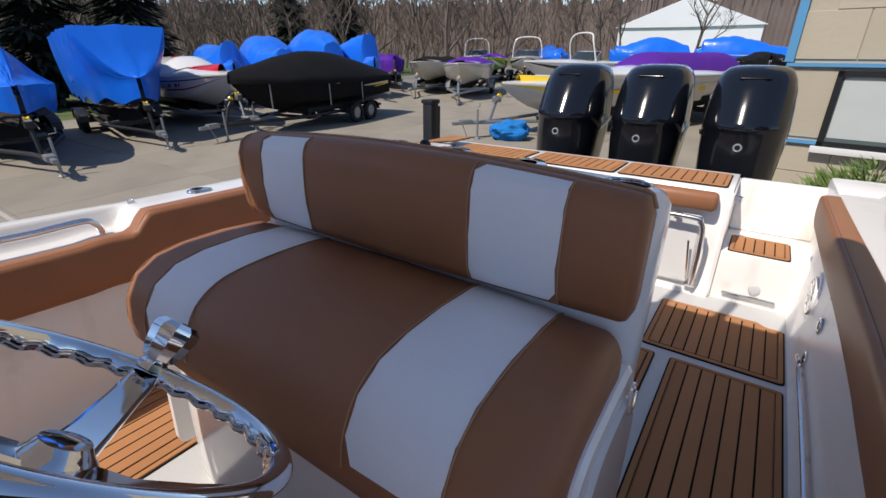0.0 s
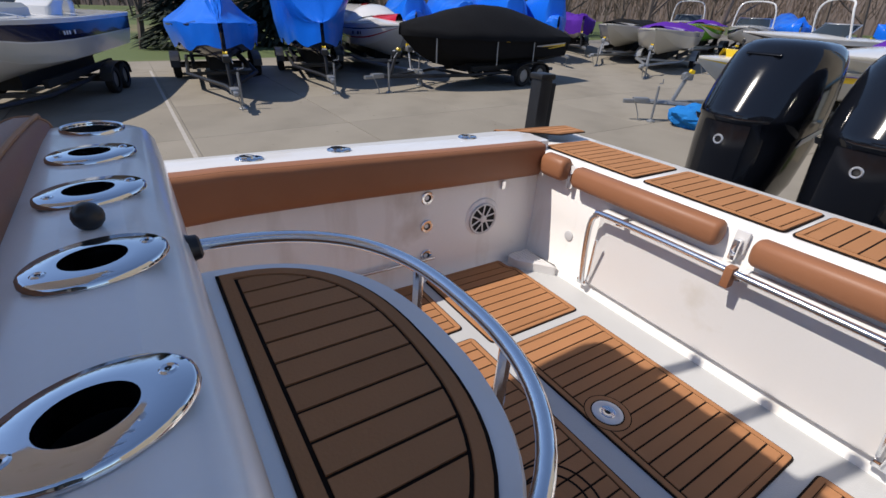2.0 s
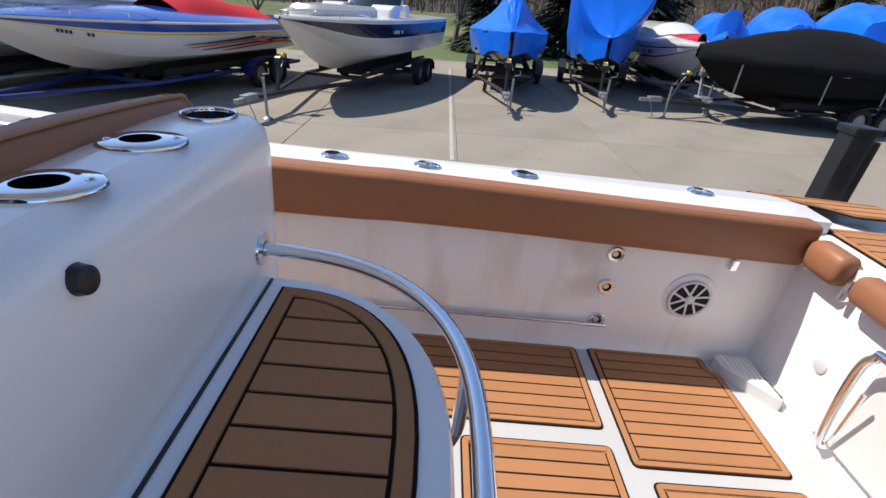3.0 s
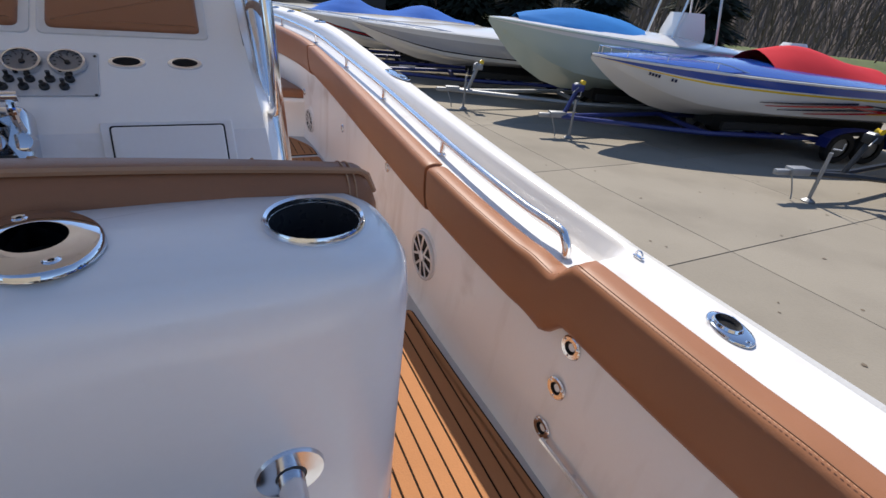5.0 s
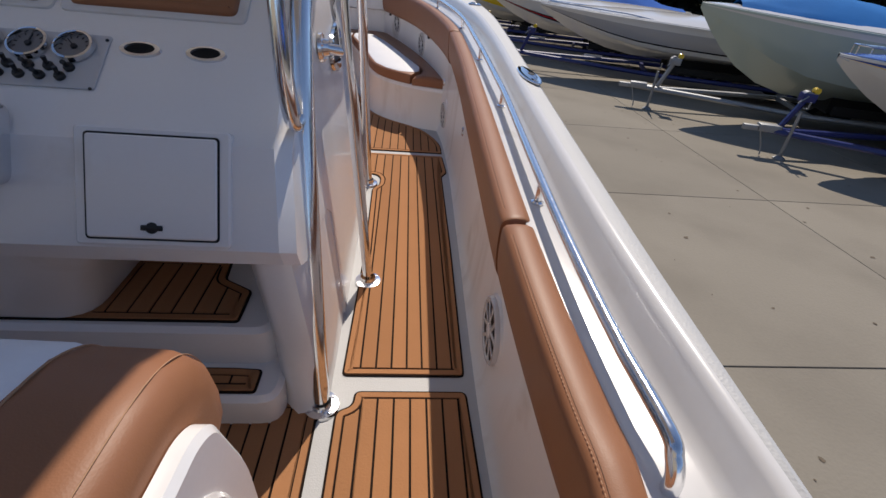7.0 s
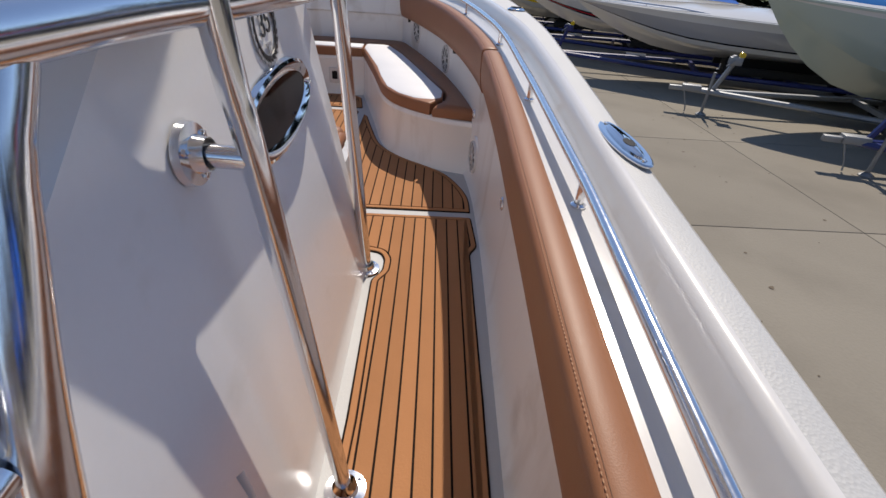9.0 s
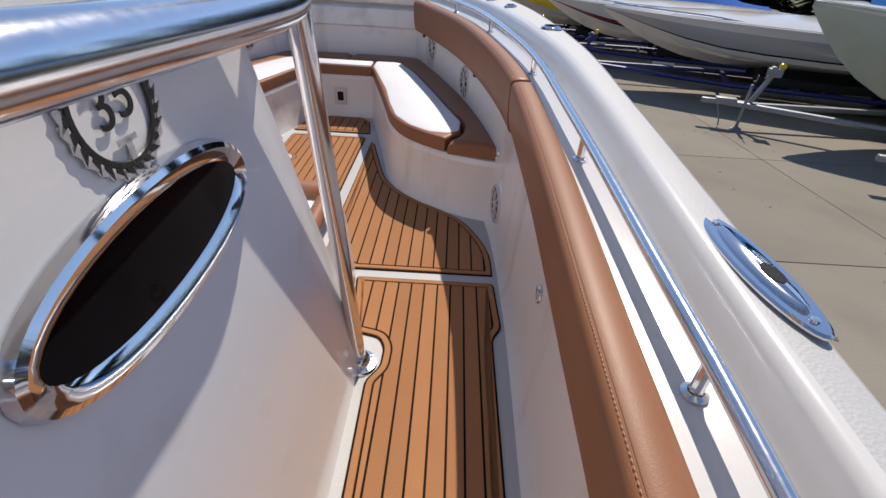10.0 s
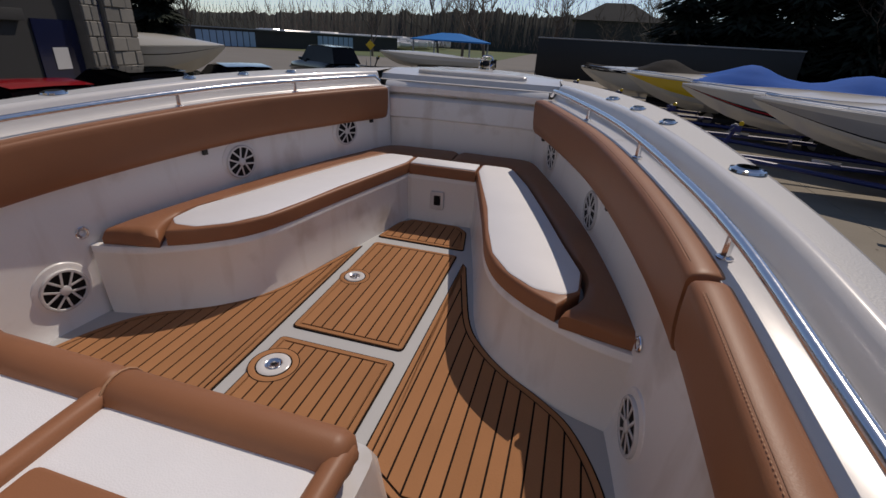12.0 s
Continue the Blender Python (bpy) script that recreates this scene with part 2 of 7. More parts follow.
# ---- the hull: liner, gunwales, outside ----
def blend(rows, n):
    """Catmull-Rom through rows of numbers."""
    a = np.array(rows, float)
    out = []
    for i in range(len(a) - 1):
        p0, p1, p2, p3 = a[max(i - 1, 0)], a[i], a[i + 1], a[min(i + 2, len(a) - 1)]
        for s in range(n):
            t = s / n
            out.append(0.5 * (2 * p1 + (p2 - p0) * t + (2 * p0 - 5 * p1 + 4 * p2 - p3) * t * t + (3 * p1 - p0 - 3 * p2 + p3) * t ** 3))
    return np.array(out + [a[-1]])


# y and half-breadth of the liner, y and half-breadth of the sheer, gunwale height, rail shelf height
STATIONS = blend([
    (4.05, 1.10, 4.35, 1.37, 0.665, 0.665), (3.4, 1.10, 3.45, 1.335, 0.675, 0.675), (2.7, 1.10, 2.7, 1.285, 0.69, 0.69),
    (1.98, 1.088, 1.98, 1.250, 0.70, 0.70), (1.80, 1.083, 1.80, 1.248, 0.705, 0.632), (1.2, 1.065, 1.2, 1.261, 0.725, 0.640),
    (0.2, 1.08, 0.2, 1.296, 0.76, 0.68), (-0.6, 1.088, -0.6, 1.311, 0.80, 0.715), (-1.25, 1.052, -1.3, 1.291, 0.845, 0.755),
    (-2.05, 0.90, -2.25, 1.181, 0.868, 0.775), (-2.75, 0.68, -3.05, 0.95, 0.862, 0.772), (-3.17, 0.52, -3.62, 0.58, 0.852, 0.765)], 8)
for r in STATIONS:
    if 1.70 < r[0] < 2.4:
        q = min(1.0, max(0.0, (1.915 - r[0]) / 0.075))
        r[5] = r[4] - 0.073 * q * q * (3 - 2 * q)
INNER = [Vector((-r[1], r[0], 0)) for r in STATIONS]
NORMAL = []
for i in range(len(INNER)):
    d = INNER[min(i + 1, len(INNER) - 1)] - INNER[max(i - 1, 0)]
    NORMAL.append(Vector((d.y, -d.x, 0)).normalized() if d.y > 0 else Vector((d.y, -d.x, 0)).normalized())
NORMAL = [n if n.x < 0 else -n for n in NORMAL]


def at_side(i, d, z):
    p = INNER[i] + NORMAL[i] * d
    return Vector((p.x, p.y, z))


def station_at(y):
    return min(range(len(STATIONS)), key=lambda i: abs(STATIONS[i][0] - y))


def on_side(y, d, dz=0.0, shelf=True):
    """A place beside the liner's top edge, between stations."""
    ys = STATIONS[::-1, 0]
    f = float(np.interp(y, ys, np.arange(len(ys))[::-1]))
    i, t = int(f), f - int(f)
    j = min(i + 1, len(STATIONS) - 1)
    z = STATIONS[i][5 if shelf else 4] * (1 - t) + STATIONS[j][5 if shelf else 4] * t
    p = at_side(i, d, z + dz) * (1 - t) + at_side(j, d, z + dz) * t
    n = (NORMAL[i] * (1 - t) + NORMAL[j] * t).normalized()
    return p, n


liner, gunwale, tops, outside = [], [], [], []
for i, (yi, xi, yo, xo, G, S) in enumerate(STATIONS):
    o = Vector((-xo, yo, G))
    out = (o - Vector((0, yo + 0.6, G)))
    out = Vector((out.x, out.y * 0.4 if yo < -2 else 0, 0)).normalized()
    liner.append([at_side(i, -0.06, -0.03), at_side(i, -0.045, 0.008), at_side(i, -0.032, 0.03), at_side(i, -0.026, 0.09), at_side(i, -0.016, 0.3),
                  at_side(i, 0.0, S - 0.06), at_side(i, 0.0, S - 0.004)])
    ld = 0.145 - 0.02 * min(1, max(0, (-0.6 - yi) / 0.8))
    lip = at_side(i, ld, G)
    drop = max(G - S, 0.0005)
    gunwale.append([at_side(i, 0.0, S - 0.004), at_side(i, 0.02, S), at_side(i, ld - 0.055, S), at_side(i, ld - 0.045, S + 0.08 * drop), at_side(i, ld - 0.033, S + 0.3 * drop),
                    at_side(i, ld - 0.019, S + 0.82 * drop), at_side(i, ld - 0.011, S + 0.95 * drop), lip, lip.lerp(o, 0.12)])
    tops.append([lip.lerp(o, 0.12), lip.lerp(o, 0.45) + Vector((0, 0, 0.003)), lip.lerp(o, 0.86)])
    outside.append([lip.lerp(o, 0.86), o + Vector((0, 0, -0.006)), o + out * 0.018 + Vector((0, 0, -0.03)), o + out * 0.02 + Vector((0, 0, -0.07)), o + Vector((0, 0, -0.085)),
                    Vector((o.x * 0.99, o.y + 0.04, 0.2)), Vector((o.x * 0.86, o.y * 0.98 + 0.1, -0.42)), Vector((o.x * 0.45, o.y * 0.95 + 0.15, -0.66)), Vector((0, o.y * 0.93 + 0.2, -0.84))])
for side, word in ((None, "starboard"), (MIRROR, "port")):
    def lay(rings, name, m, label):
        bm = loft(rings, False, False)
        if side is not None:
            moved(bm, side)
        return solid(name, bm, m, label, "boat hull", kind="structure", sharp=40)
    lay(liner, "wall_" + word, GEL_IN, "white moulded inner side of the cockpit")
    lay(gunwale, "trim_rail_shelf_" + word, GEL, "glossy white recessed shelf under the side rail")
    lay(tops, "trim_gunwale_" + word, NONSKID, "white nonskid top of the gunwale")
    lay(outside, "wall_hull_" + word, GEL, "glossy white outer hull side")

# bow: bulkhead, locker lid, foredeck
face = [(-3.16, 0.25), (-3.19, 0.555), (-3.165, 0.57), (-3.185, 0.685), (-3.215, 0.70), (-3.27, 0.705), (-3.27, 0.722), (-3.2, 0.727), (-3.195, 0.765), (-3.215, 0.79), (-3.24, 0.80)]
xs = [-0.56, -0.5, -0.42, -0.2, 0, 0.2, 0.42, 0.5, 0.56]
solid("wall_bow", loft([[Vector((x, y - 0.03 * (1 - (x / 0.56) ** 2) if abs(x) < 0.5 else y, z)) for y, z in face] for x in xs], False, False), GEL_IN,
      "white bow bulkhead with a locker lid above", "boat hull", kind="structure")
rings = []
for x in np.linspace(-0.62, 0.62, 13):
    yo = -3.98 + 0.36 * (x / 0.6) ** 2
    rings.append([Vector((x, -3.235, 0.80)), Vector((x, -3.27, 0.803)), Vector((x, -3.29, 0.835)), Vector((x, (yo - 3.29) / 2, 0.855)), Vector((x, yo + 0.03, 0.852)), Vector((x, yo, 0.84)), Vector((x, yo, 0.77)),
                  Vector((x * 0.95, yo + 0.15, 0.2)), Vector((x * 0.6, yo + 0.45, -0.4)), Vector((0, yo + 0.8, -0.8))])
solid("trim_foredeck", loft(rings, False, False), GEL, "glossy white foredeck at the bow", "boat hull", kind="structure")
lid = thing("anchor_locker_lid", "white anchor locker lid let into the foredeck", "hatch lid")
part("panel", slab(rounded([(-0.40, -3.38), (0.40, -3.38), (0.30, -3.7), (-0.30, -3.7)], 0.05), [(0, 0.83), (0, 0.862), (0.012, 0.87)]), GEL, lid)

# transom, port passage, floor
trans = [(3.96, -0.03), (3.965, 0.02), (3.985, 0.05), (4.0, 0.3), (4.005, 0.585), (4.02, 0.607), (4.045, 0.615), (4.49, 0.62), (4.52, 0.60), (4.54, 0.3), (4.5, -0.6)]
solid("wall_transom", loft([[Vector((x, y, z)) for y, z in trans] for x in (-1.16, -1.0, -0.5, 0, 0.5, 0.70, 0.725)], False, False), GEL_IN, "white moulded transom with rounded top edge", "boat hull", kind="structure")
solid("wall_passage", box(0.715, 0.735, 3.985, 4.5, 0.0, 0.60, 0.006), GEL_IN, "white side of the transom passage", "boat hull", kind="structure")
solid("passage_step", box(0.735, 1.17, 4.0, 4.52, -0.02, 0.285, 0.012), GEL_IN, "white moulded step in the transom passage", "step", kind="structure")
solid("transom_gate", box(0.735, 1.18, 4.46, 4.52, 0.285, 0.60, 0.015), GEL_IN, "white gate closing the transom passage", "gate", kind="structure")
solid("wall_quarter_starboard", box(-1.37, -1.12, 4.0, 4.5, 0.2, 0.62, 0.01), GEL_IN, "white hull quarter beside the transom", "boat hull", kind="structure")
solid("wall_quarter_port", box(1.15, 1.41, 4.0, 4.52, 0.2, 0.66, 0.02), GEL_IN, "white hull quarter beside the transom", "boat hull", kind="structure")
floor_poly = [(-1.08, 4.02), (-1.08, -1.2), (-0.85, -2.2), (-0.5, -3.1), (0.5, -3.1), (0.89, -2.2), (1.13, -1.2), (1.13, 4.02)]
solid("floor", slab(floor_poly, [(0, -0.05), (0, 0)]), NONSKID, "white nonskid cockpit sole of the boat", "floor", kind="structure")


# ---- deck panels of teak-look foam ----
def panel(poly, label, z=0.0, pitch=0.0525, r=0.025, axis=0, border=0.021, group="teak panels", at=None, cut=None):
    poly = rounded(ccw(poly), r, 4) if r else ccw(poly)
    base = solid("teak_mat", slab(poly, [(0, z), (0, z + 0.004), (0.002, z + 0.005)]), CAULK, label, "deck mat", group, at=at, sharp=0)
    ring_o, ring_i = inset(poly, 0.006), inset(poly, 0.006 + border)
    top = z + 0.0085
    rim = loft([[Vector((*p, z + 0.004)) for p in ring_o], [Vector((*p, top)) for p in inset(poly, 0.0075)], [Vector((*p, top)) for p in inset(poly, 0.0045 + border)],
                [Vector((*p, z + 0.004)) for p in ring_i]], True, False)
    part("rim", rim, TEAK, base, sharp=0)
    core = inset(poly, 0.006 + border + 0.006)
    lo, hi = min(p[axis] for p in core), max(p[axis] for p in core)
    n = max(1, round((hi - lo) / pitch))
    w = (hi - lo) / n
    for k in range(n):
        strip = clip(clip(core, axis, lo + k * w + 0.0034, False), axis, lo + (k + 1) * w - 0.0034, True)
        clean = [p for i, p in enumerate(strip) if (Vector(p) - Vector(strip[i - 1])).length > 1e-4]
        if len(clean) < 3:
            continue
        bm = bmesh.new()
        lowv = [bm.verts.new((*p, z + 0.003)) for p in clean]
        upv = [bm.verts.new((*p, top)) for p in clean]
        bm.faces.new(upv)
        for i in range(len(clean)):
            j = (i + 1) % len(clean)
            bm.faces.new((lowv[i], lowv[j], upv[j], upv[i]))
        bmesh.ops.recalc_face_normals(bm, faces=bm.faces)
        part("plank", bm, TEAK, base, sharp=0)
    return base


def rect(x0, x1, y0, y1):
    return [(x0, y0), (x1, y0), (x1, y1), (x0, y1)]


LIT = "brown teak-look foam deck panel with dark seams on the cockpit sole"
for sx in (-1, 1):
    def mir(p):
        return [(x if sx < 0 else port(x, y) - 0.02, y) for x, y in p]
    panel(mir([(-1.065, 3.275), (-0.495, 3.275), (-0.495, 3.81), (-0.955, 3.81), (-0.985, 3.775), (-1.065, 3.775)]), LIT)
    panel(mir(rect(-1.06, -0.635, 2.27, 3.225)), LIT)
    panel(mir([(-0.985, 1.135), (-0.625, 1.135), (-0.625, 1.19), (-0.575, 1.21), (-0.575, 2.22), (-1.03, 2.22), (-1.0, 1.6)]), "brown teak-look side deck panel beside the helm seat")
    panel(mir([(-0.985, 1.075), (-0.995, 0.3), (-0.995, -0.47), (-1.03, -0.53), (-1.015, -0.785), (-0.460, -0.785), (-0.500, -0.475), (-0.600, -0.450), (-0.622, -0.405), (-0.620, -0.325), (-0.582, -0.265), (-0.592, 0.37), (-0.578, 1.075)]),
          "long brown teak-look side deck panel beside the console", r=0.02)
    bow = smooth_path([(-1.015, -0.835, 0), (-1.01, -0.98, 0), (-0.97, -1.12, 0), (-0.89, -1.27, 0), (-0.79, -1.36, 0), (-0.655, -1.455, 0), (-0.545, -1.56, 0), (-0.455, -1.70, 0), (-0.38, -1.95, 0), (-0.315, -2.2, 0)], 4)
    panel(mir([(p.x, p.y) for p in bow] + [(-0.285, -2.24), (-0.285, -0.93), (-0.44, -0.835)]), "curved brown teak-look bow deck panel with dark seams", r=0.0)
panel(rect(-0.45, 0.46, 3.315, 3.81), LIT)
panel(rect(-0.57, 0.305, 2.72, 3.225), LIT)
panel(rect(0.355, 0.605, 2.72, 3.225), LIT)
panel(rect(-0.525, 0.53, 1.17, 1.52), "brown teak-look helm deck panel with dark seams")
panel(rect(-0.235, 0.265, -2.315, -1.44), "brown teak-look foam on the bow hatch with dark seams", group="bow hatch panels")
panel(rect(-0.235, 0.265, -1.375, -0.80), "brown teak-look foam on the bow hatch with dark seams", group="bow hatch panels")
panel([(-0.255, -2.385), (0.285, -2.385), (0.24, -2.64), (0.17, -2.71), (-0.14, -2.71), (-0.21, -2.64)], "small brown teak-look panel before the bow seat")
TOPS = "tan teak-look foam panel on top of the transom"
panel([(-1.36, 3.86), (-1.22, 4.12), (-1.16, 4.2), (-1.16, 4.42), (-1.33, 4.42)], TOPS, 0.664, r=0.02, border=0.012)
panel([(-1.14, 4.06), (-0.55, 4.06), (-0.55, 4.42), (-1.14, 4.42)], TOPS, 0.619)
panel(rect(-0.51, 0.085, 4.06, 4.43), TOPS, 0.619)
panel(rect(0.105, 0.695, 4.06, 4.43), TOPS, 0.619)
panel(rect(0.765, 1.055, 4.02, 4.32), "tan teak-look foam pad on the passage step", 0.285)


# ---- bolsters round the cockpit ----
def bolster(y0, y1, label, side=None, tall_base=0.175, step=0.025, bulge=1.0):
    def ring(y, k):
        p, n = on_side(y, 0)
        tall = tall_base + 0.012 * math.exp(-((y - 2.05) / 0.4) ** 2)
        z, c = p.z, []
        full = min(1.0, max(0.0, (y - 1.72) / 0.22))
        bulge_here = 0.56 + 0.12 * full * full * (3 - 2 * full)
        for d, dz in ((0.0, -tall), (-0.045, -tall - 0.003), (-0.078, -tall + 0.006), (-0.094, -tall + 0.024), (-0.106, -tall * 0.66), (-0.112, -tall * 0.40), (-0.113, -0.030), (-0.112, -0.013), (-0.106, -0.003), (-0.094, 0.003), (-0.05, 0.007), (-0.005, 0.006), (0.012, 0.0), (0.016, -0.02), (0.0, -0.03)):
            d = d * bulge_here if d < 0 else d - 0.03 * full
            kk = 1 if k >= 1 else math.sqrt(max(0.0, 1 - (1 - k) ** 2))
            mid = (-0.05, -tall / 2)
            c.append(Vector((p.x + n.x * (mid[0] + (d - mid[0]) * kk), p.y + n.y * (mid[0] + (d - mid[0]) * kk), z + mid[1] + (dz - mid[1]) * kk)))
        return c
    ys, y = [], y0
    ends = (0, 0.004, 0.012, 0.024)
    sgn = 1 if y1 > y0 else -1
    ys = [(y0 + sgn * e, 0.72 + 0.28 * q / 3) for q, e in enumerate(ends)]
    k = int(abs(y1 - y0) / step)
    ys += [(y0 + (y1 - y0) * j / k, 1) for j in range(2, k - 1)]
    ys += [(y1 - sgn * e, 0.72 + 0.28 * q / 3) for q, e in reversed(list(enumerate(ends)))]
    bm = loft([ring(*v) for v in ys])
    if side is not None:
        moved(bm, side)
    ob = thing("coaming_bolster", label, "bolster", "coaming bolsters")
    part("cushion", bm, TAN, ob, sharp=60)
    pts, thread = [], bmesh.new()
    for j in range(2, k - 1):
        y = y0 + (y1 - y0) * j / k
        full = min(1.0, max(0.0, (y - 1.72) / 0.22))
        p, n = on_side(y, -0.046 - 0.014 * full, 0.0042)
        pts.append(p)
    pts = smooth_path(pts, 3)
    seam = tube(pts, 0.0010, 5)
    for a, b in zip(pts[::1], pts[1::1]):
        m = (a + b) / 2 + Vector((0.006 if side is None else 0.006, 0, 0.0012))
        d = (b - a) * 0.28
        w = Vector((0.0007, 0, 0))
        thread.faces.new([thread.verts.new(m - d - w), thread.verts.new(m - d + w), thread.verts.new(m + d + w), thread.verts.new(m + d - w)])
    if side is not None:
        moved(seam, side)
        moved(thread, side)
    part("seam", seam, SEAM, ob, "sewn seam along the top edge")
    part("stitches", thread, STITCH, ob, "pale sewing stitches", sharp=0)
    return ob


for side in (None, MIRROR):
    bolster(1.135, 3.96, "long tan vinyl coaming bolster along the aft cockpit side", side)
    bolster(-1.01, 1.115, "long tan vinyl coaming bolster along the side deck", side, tall_base=0.185, bulge=0.52)
    bolster(-3.10, -1.03, "curved tan vinyl coaming bolster along the bow seat", side, tall_base=0.20, bulge=0.52)

# ---- side rails standing on the shelf ----
def rail_off(y):
    return float(np.interp(y, (-3, -1.5, -0.6, 0.3, 1.0, 1.75), (0.045, 0.030, 0.040, 0.058, 0.05, 0.035)))


for side in (None, MIRROR):
    rail = thing("side_rail", "polished steel grab rail on short stanchions along the gunwale shelf", "rail", "side rails")
    pts = []
    for y in np.linspace(1.74, -3.08, 70):
        p, n = on_side(float(y), rail_off(y), 0.062)
        pts.append(p)
    p0, _ = on_side(1.785, 0.035, 0.0)
    pts = smooth_path([p0, p0 + Vector((0, -0.004, 0.024)), p0 + Vector((0, -0.020, 0.046)), p0 + Vector((0, -0.050, 0.060)), pts[2]], 5)[:-1] + pts[2:]
    p1, _ = on_side(-3.12, 0.045, 0.03)
    bm = tube(pts + [p1], 0.0125, 12)
    part("tube", moved(bm, side) if side else bm, STEEL, rail)
    for y in (1.02, 0.27, -0.42, -1.12, -1.85, -2.5):
        p, n = on_side(y, rail_off(y), 0.0)
        bm = join(tube([p, p + Vector((0, 0, 0.06))], 0.0095, 10), lathe([(0.018, 0), (0.018, 0.004), (0.011, 0.008)], 14, Matrix.Translation(p)))
        part("stanchion", moved(bm, side) if side else bm, STEEL, rail)


# ---- speakers, plates, holders ----
def speaker_parts(ob, r=0.088):
    part("rim", lathe([(r * 0.86, 0.004), (r * 0.89, 0.008), (r * 0.97, 0.008), (r, 0.004), (r, -0.004)], 32), GEL, ob)
    part("cone", lathe([(0.0, 0.004), (r * 0.3, 0.002), (r * 0.86, 0.0035)], 28), HOLE, ob, "black speaker cone")
    for k in range(5):
        for s in (-1, 1):
            a = 2 * math.pi * k / 5
            bm = box(0.012, r * 0.9, s * 0.0095 - 0.0045, s * 0.0095 + 0.0045, 0.0035, 0.0075, 0.001, 1)
            part("spoke", moved(bm, Matrix.Rotation(a, 4, "Z") @ Matrix.Rotation(s * 0.16, 4, "Z")), GEL, ob)
    part("hub", lathe([(0, 0.011), (0.014, 0.0105), (0.020, 0.008), (0.021, 0.003)], 20), GEL, ob)


def wall_pose(y, z, flip, lift=0.002):
    top = on_side(y, 0)[0].z - 0.06
    p, n = on_side(y, float(np.interp(z, (0.03, 0.09, 0.3, top), (-0.032, -0.026, -0.016, 0.0))))
    q = Vector((p.x + n.x * -lift, p.y + n.y * -lift, z))
    m = frame_to(q, -n)
    if flip:
        nn = Vector((n.x * -1, n.y, 0))
        m = frame_to(Vector((port(q.x, q.y), q.y, q.z)), -nn)
    return m


first = None
for y, z in ((3.63, 0.285), (1.09, 0.238), (-1.17, 0.165), (-2.09, 0.465), (-2.80, 0.515)):
    for flip in (False, True):
        m = wall_pose(y, z, flip, 0.007)
        lab = "white round speaker with spoked grille over black cone"
        if first is None:
            first = thing("speaker", lab, "speaker", "speakers", at=m)
            speaker_parts(first)
        else:
            copy_thing(first, AT @ m @ Matrix.Scale(1.2 if abs(y - 1.09) < 0.1 else 1.0, 4))
        tagged(solid("speaker_boss", lathe([(0.0, -0.02), (0.120, -0.020), (0.110, -0.006), (0.100, -0.003), (0.0, 0.0)], 32, m), GEL_IN, "round moulded boss behind a speaker", "boat hull", kind="structure"))


def flush_holder(at, length, width, hole, label, group, deep=True):
    low = -0.015 if deep else 0.0005
    ob = thing("rod_holder", label, "rod holder", group, at=at)
    ring = [(math.cos(a), math.sin(a)) for a in (2 * math.pi * k / 32 for k in range(32))]
    oval = [(length / 2 * u, width / 2 * v) for u, v in ring]
    shift = (0.02 if deep else 0.08) * length
    inn = [(hole * 1.2 * u - shift, hole * v) for u, v in ring]
    rim = 0.0072 if deep else 0.0125
    part("plate", loft([[Vector((*p, 0)) for p in oval], [Vector((x * 0.985, y * 0.985, 0.0045)) for x, y in oval], [Vector((x * 0.93, y * 0.93, 0.0066)) for x, y in oval],
                        [Vector((hole * 1.42 * u - shift, hole * 1.22 * v, 0.0070)) for u, v in ring], [Vector((hole * 1.30 * u - shift, hole * 1.10 * v, rim)) for u, v in ring],
                        [Vector((hole * 1.22 * u - shift, hole * 1.02 * v, rim)) for u, v in ring], [Vector((*p, low)) for p in inn]], True, False), CHROME, ob, sharp=50)
    # near-black paints the hole's shade; a flat disc where deep is False
    part("liner", loft([[Vector((*p, low)) for p in inn], [Vector(((x + shift) * 0.95 - shift, y * 0.95, -0.09 if deep else 0.0006)) for x, y in inn], [Vector(((x + shift) * 0.3 - shift, y * 0.3, -0.095 if deep else 0.0008)) for x, y in inn], [Vector(((x + shift) * 0.02 - shift, y * 0.02, -0.096 if deep else 0.0008)) for x, y in inn]], True, False), HOLE, ob, "inner tube in near-black that paints its inside shade")
    for sx, sy in ((0.73, 0.0), (-0.73, 0.0)) if deep else ((0.84, 0.0), (-0.45, 0.78), (-0.45, -0.78)):
        m = Matrix.Translation((sx * length / 2, sy * width / 2, -0.0012))
        sc = part("screw", lathe([(0.0022, 0.0085), (0.0045, 0.0092), (0.0062, 0.0078), (0.0066, 0.005)], 12, m), STEEL, ob)
        part("recess", lathe([(0, 0.0078), (0.0022, 0.0085)], 6, m), HOLE, sc, "dark patch painting the shade of the cross recess")
    return ob


# holders and fittings on the gunwales
for y, d, long in ((3.62, 0.165, 0), (2.90, 0.11, 0), (2.53, 0.085, 0), (2.19, 0.085, 0)):
    for sgn in (1, -1):
        p, n = on_side(y, d, 0.001, False)
        p = Vector((p.x if sgn > 0 else port(p.x, p.y), p.y, p.z))
        flush_holder(Matrix.Translation(p) @ turn(78 * sgn), 0.105, 0.07, 0.022, "polished oval rod holder let into the white gunwale", "gunwale rod holders", False)
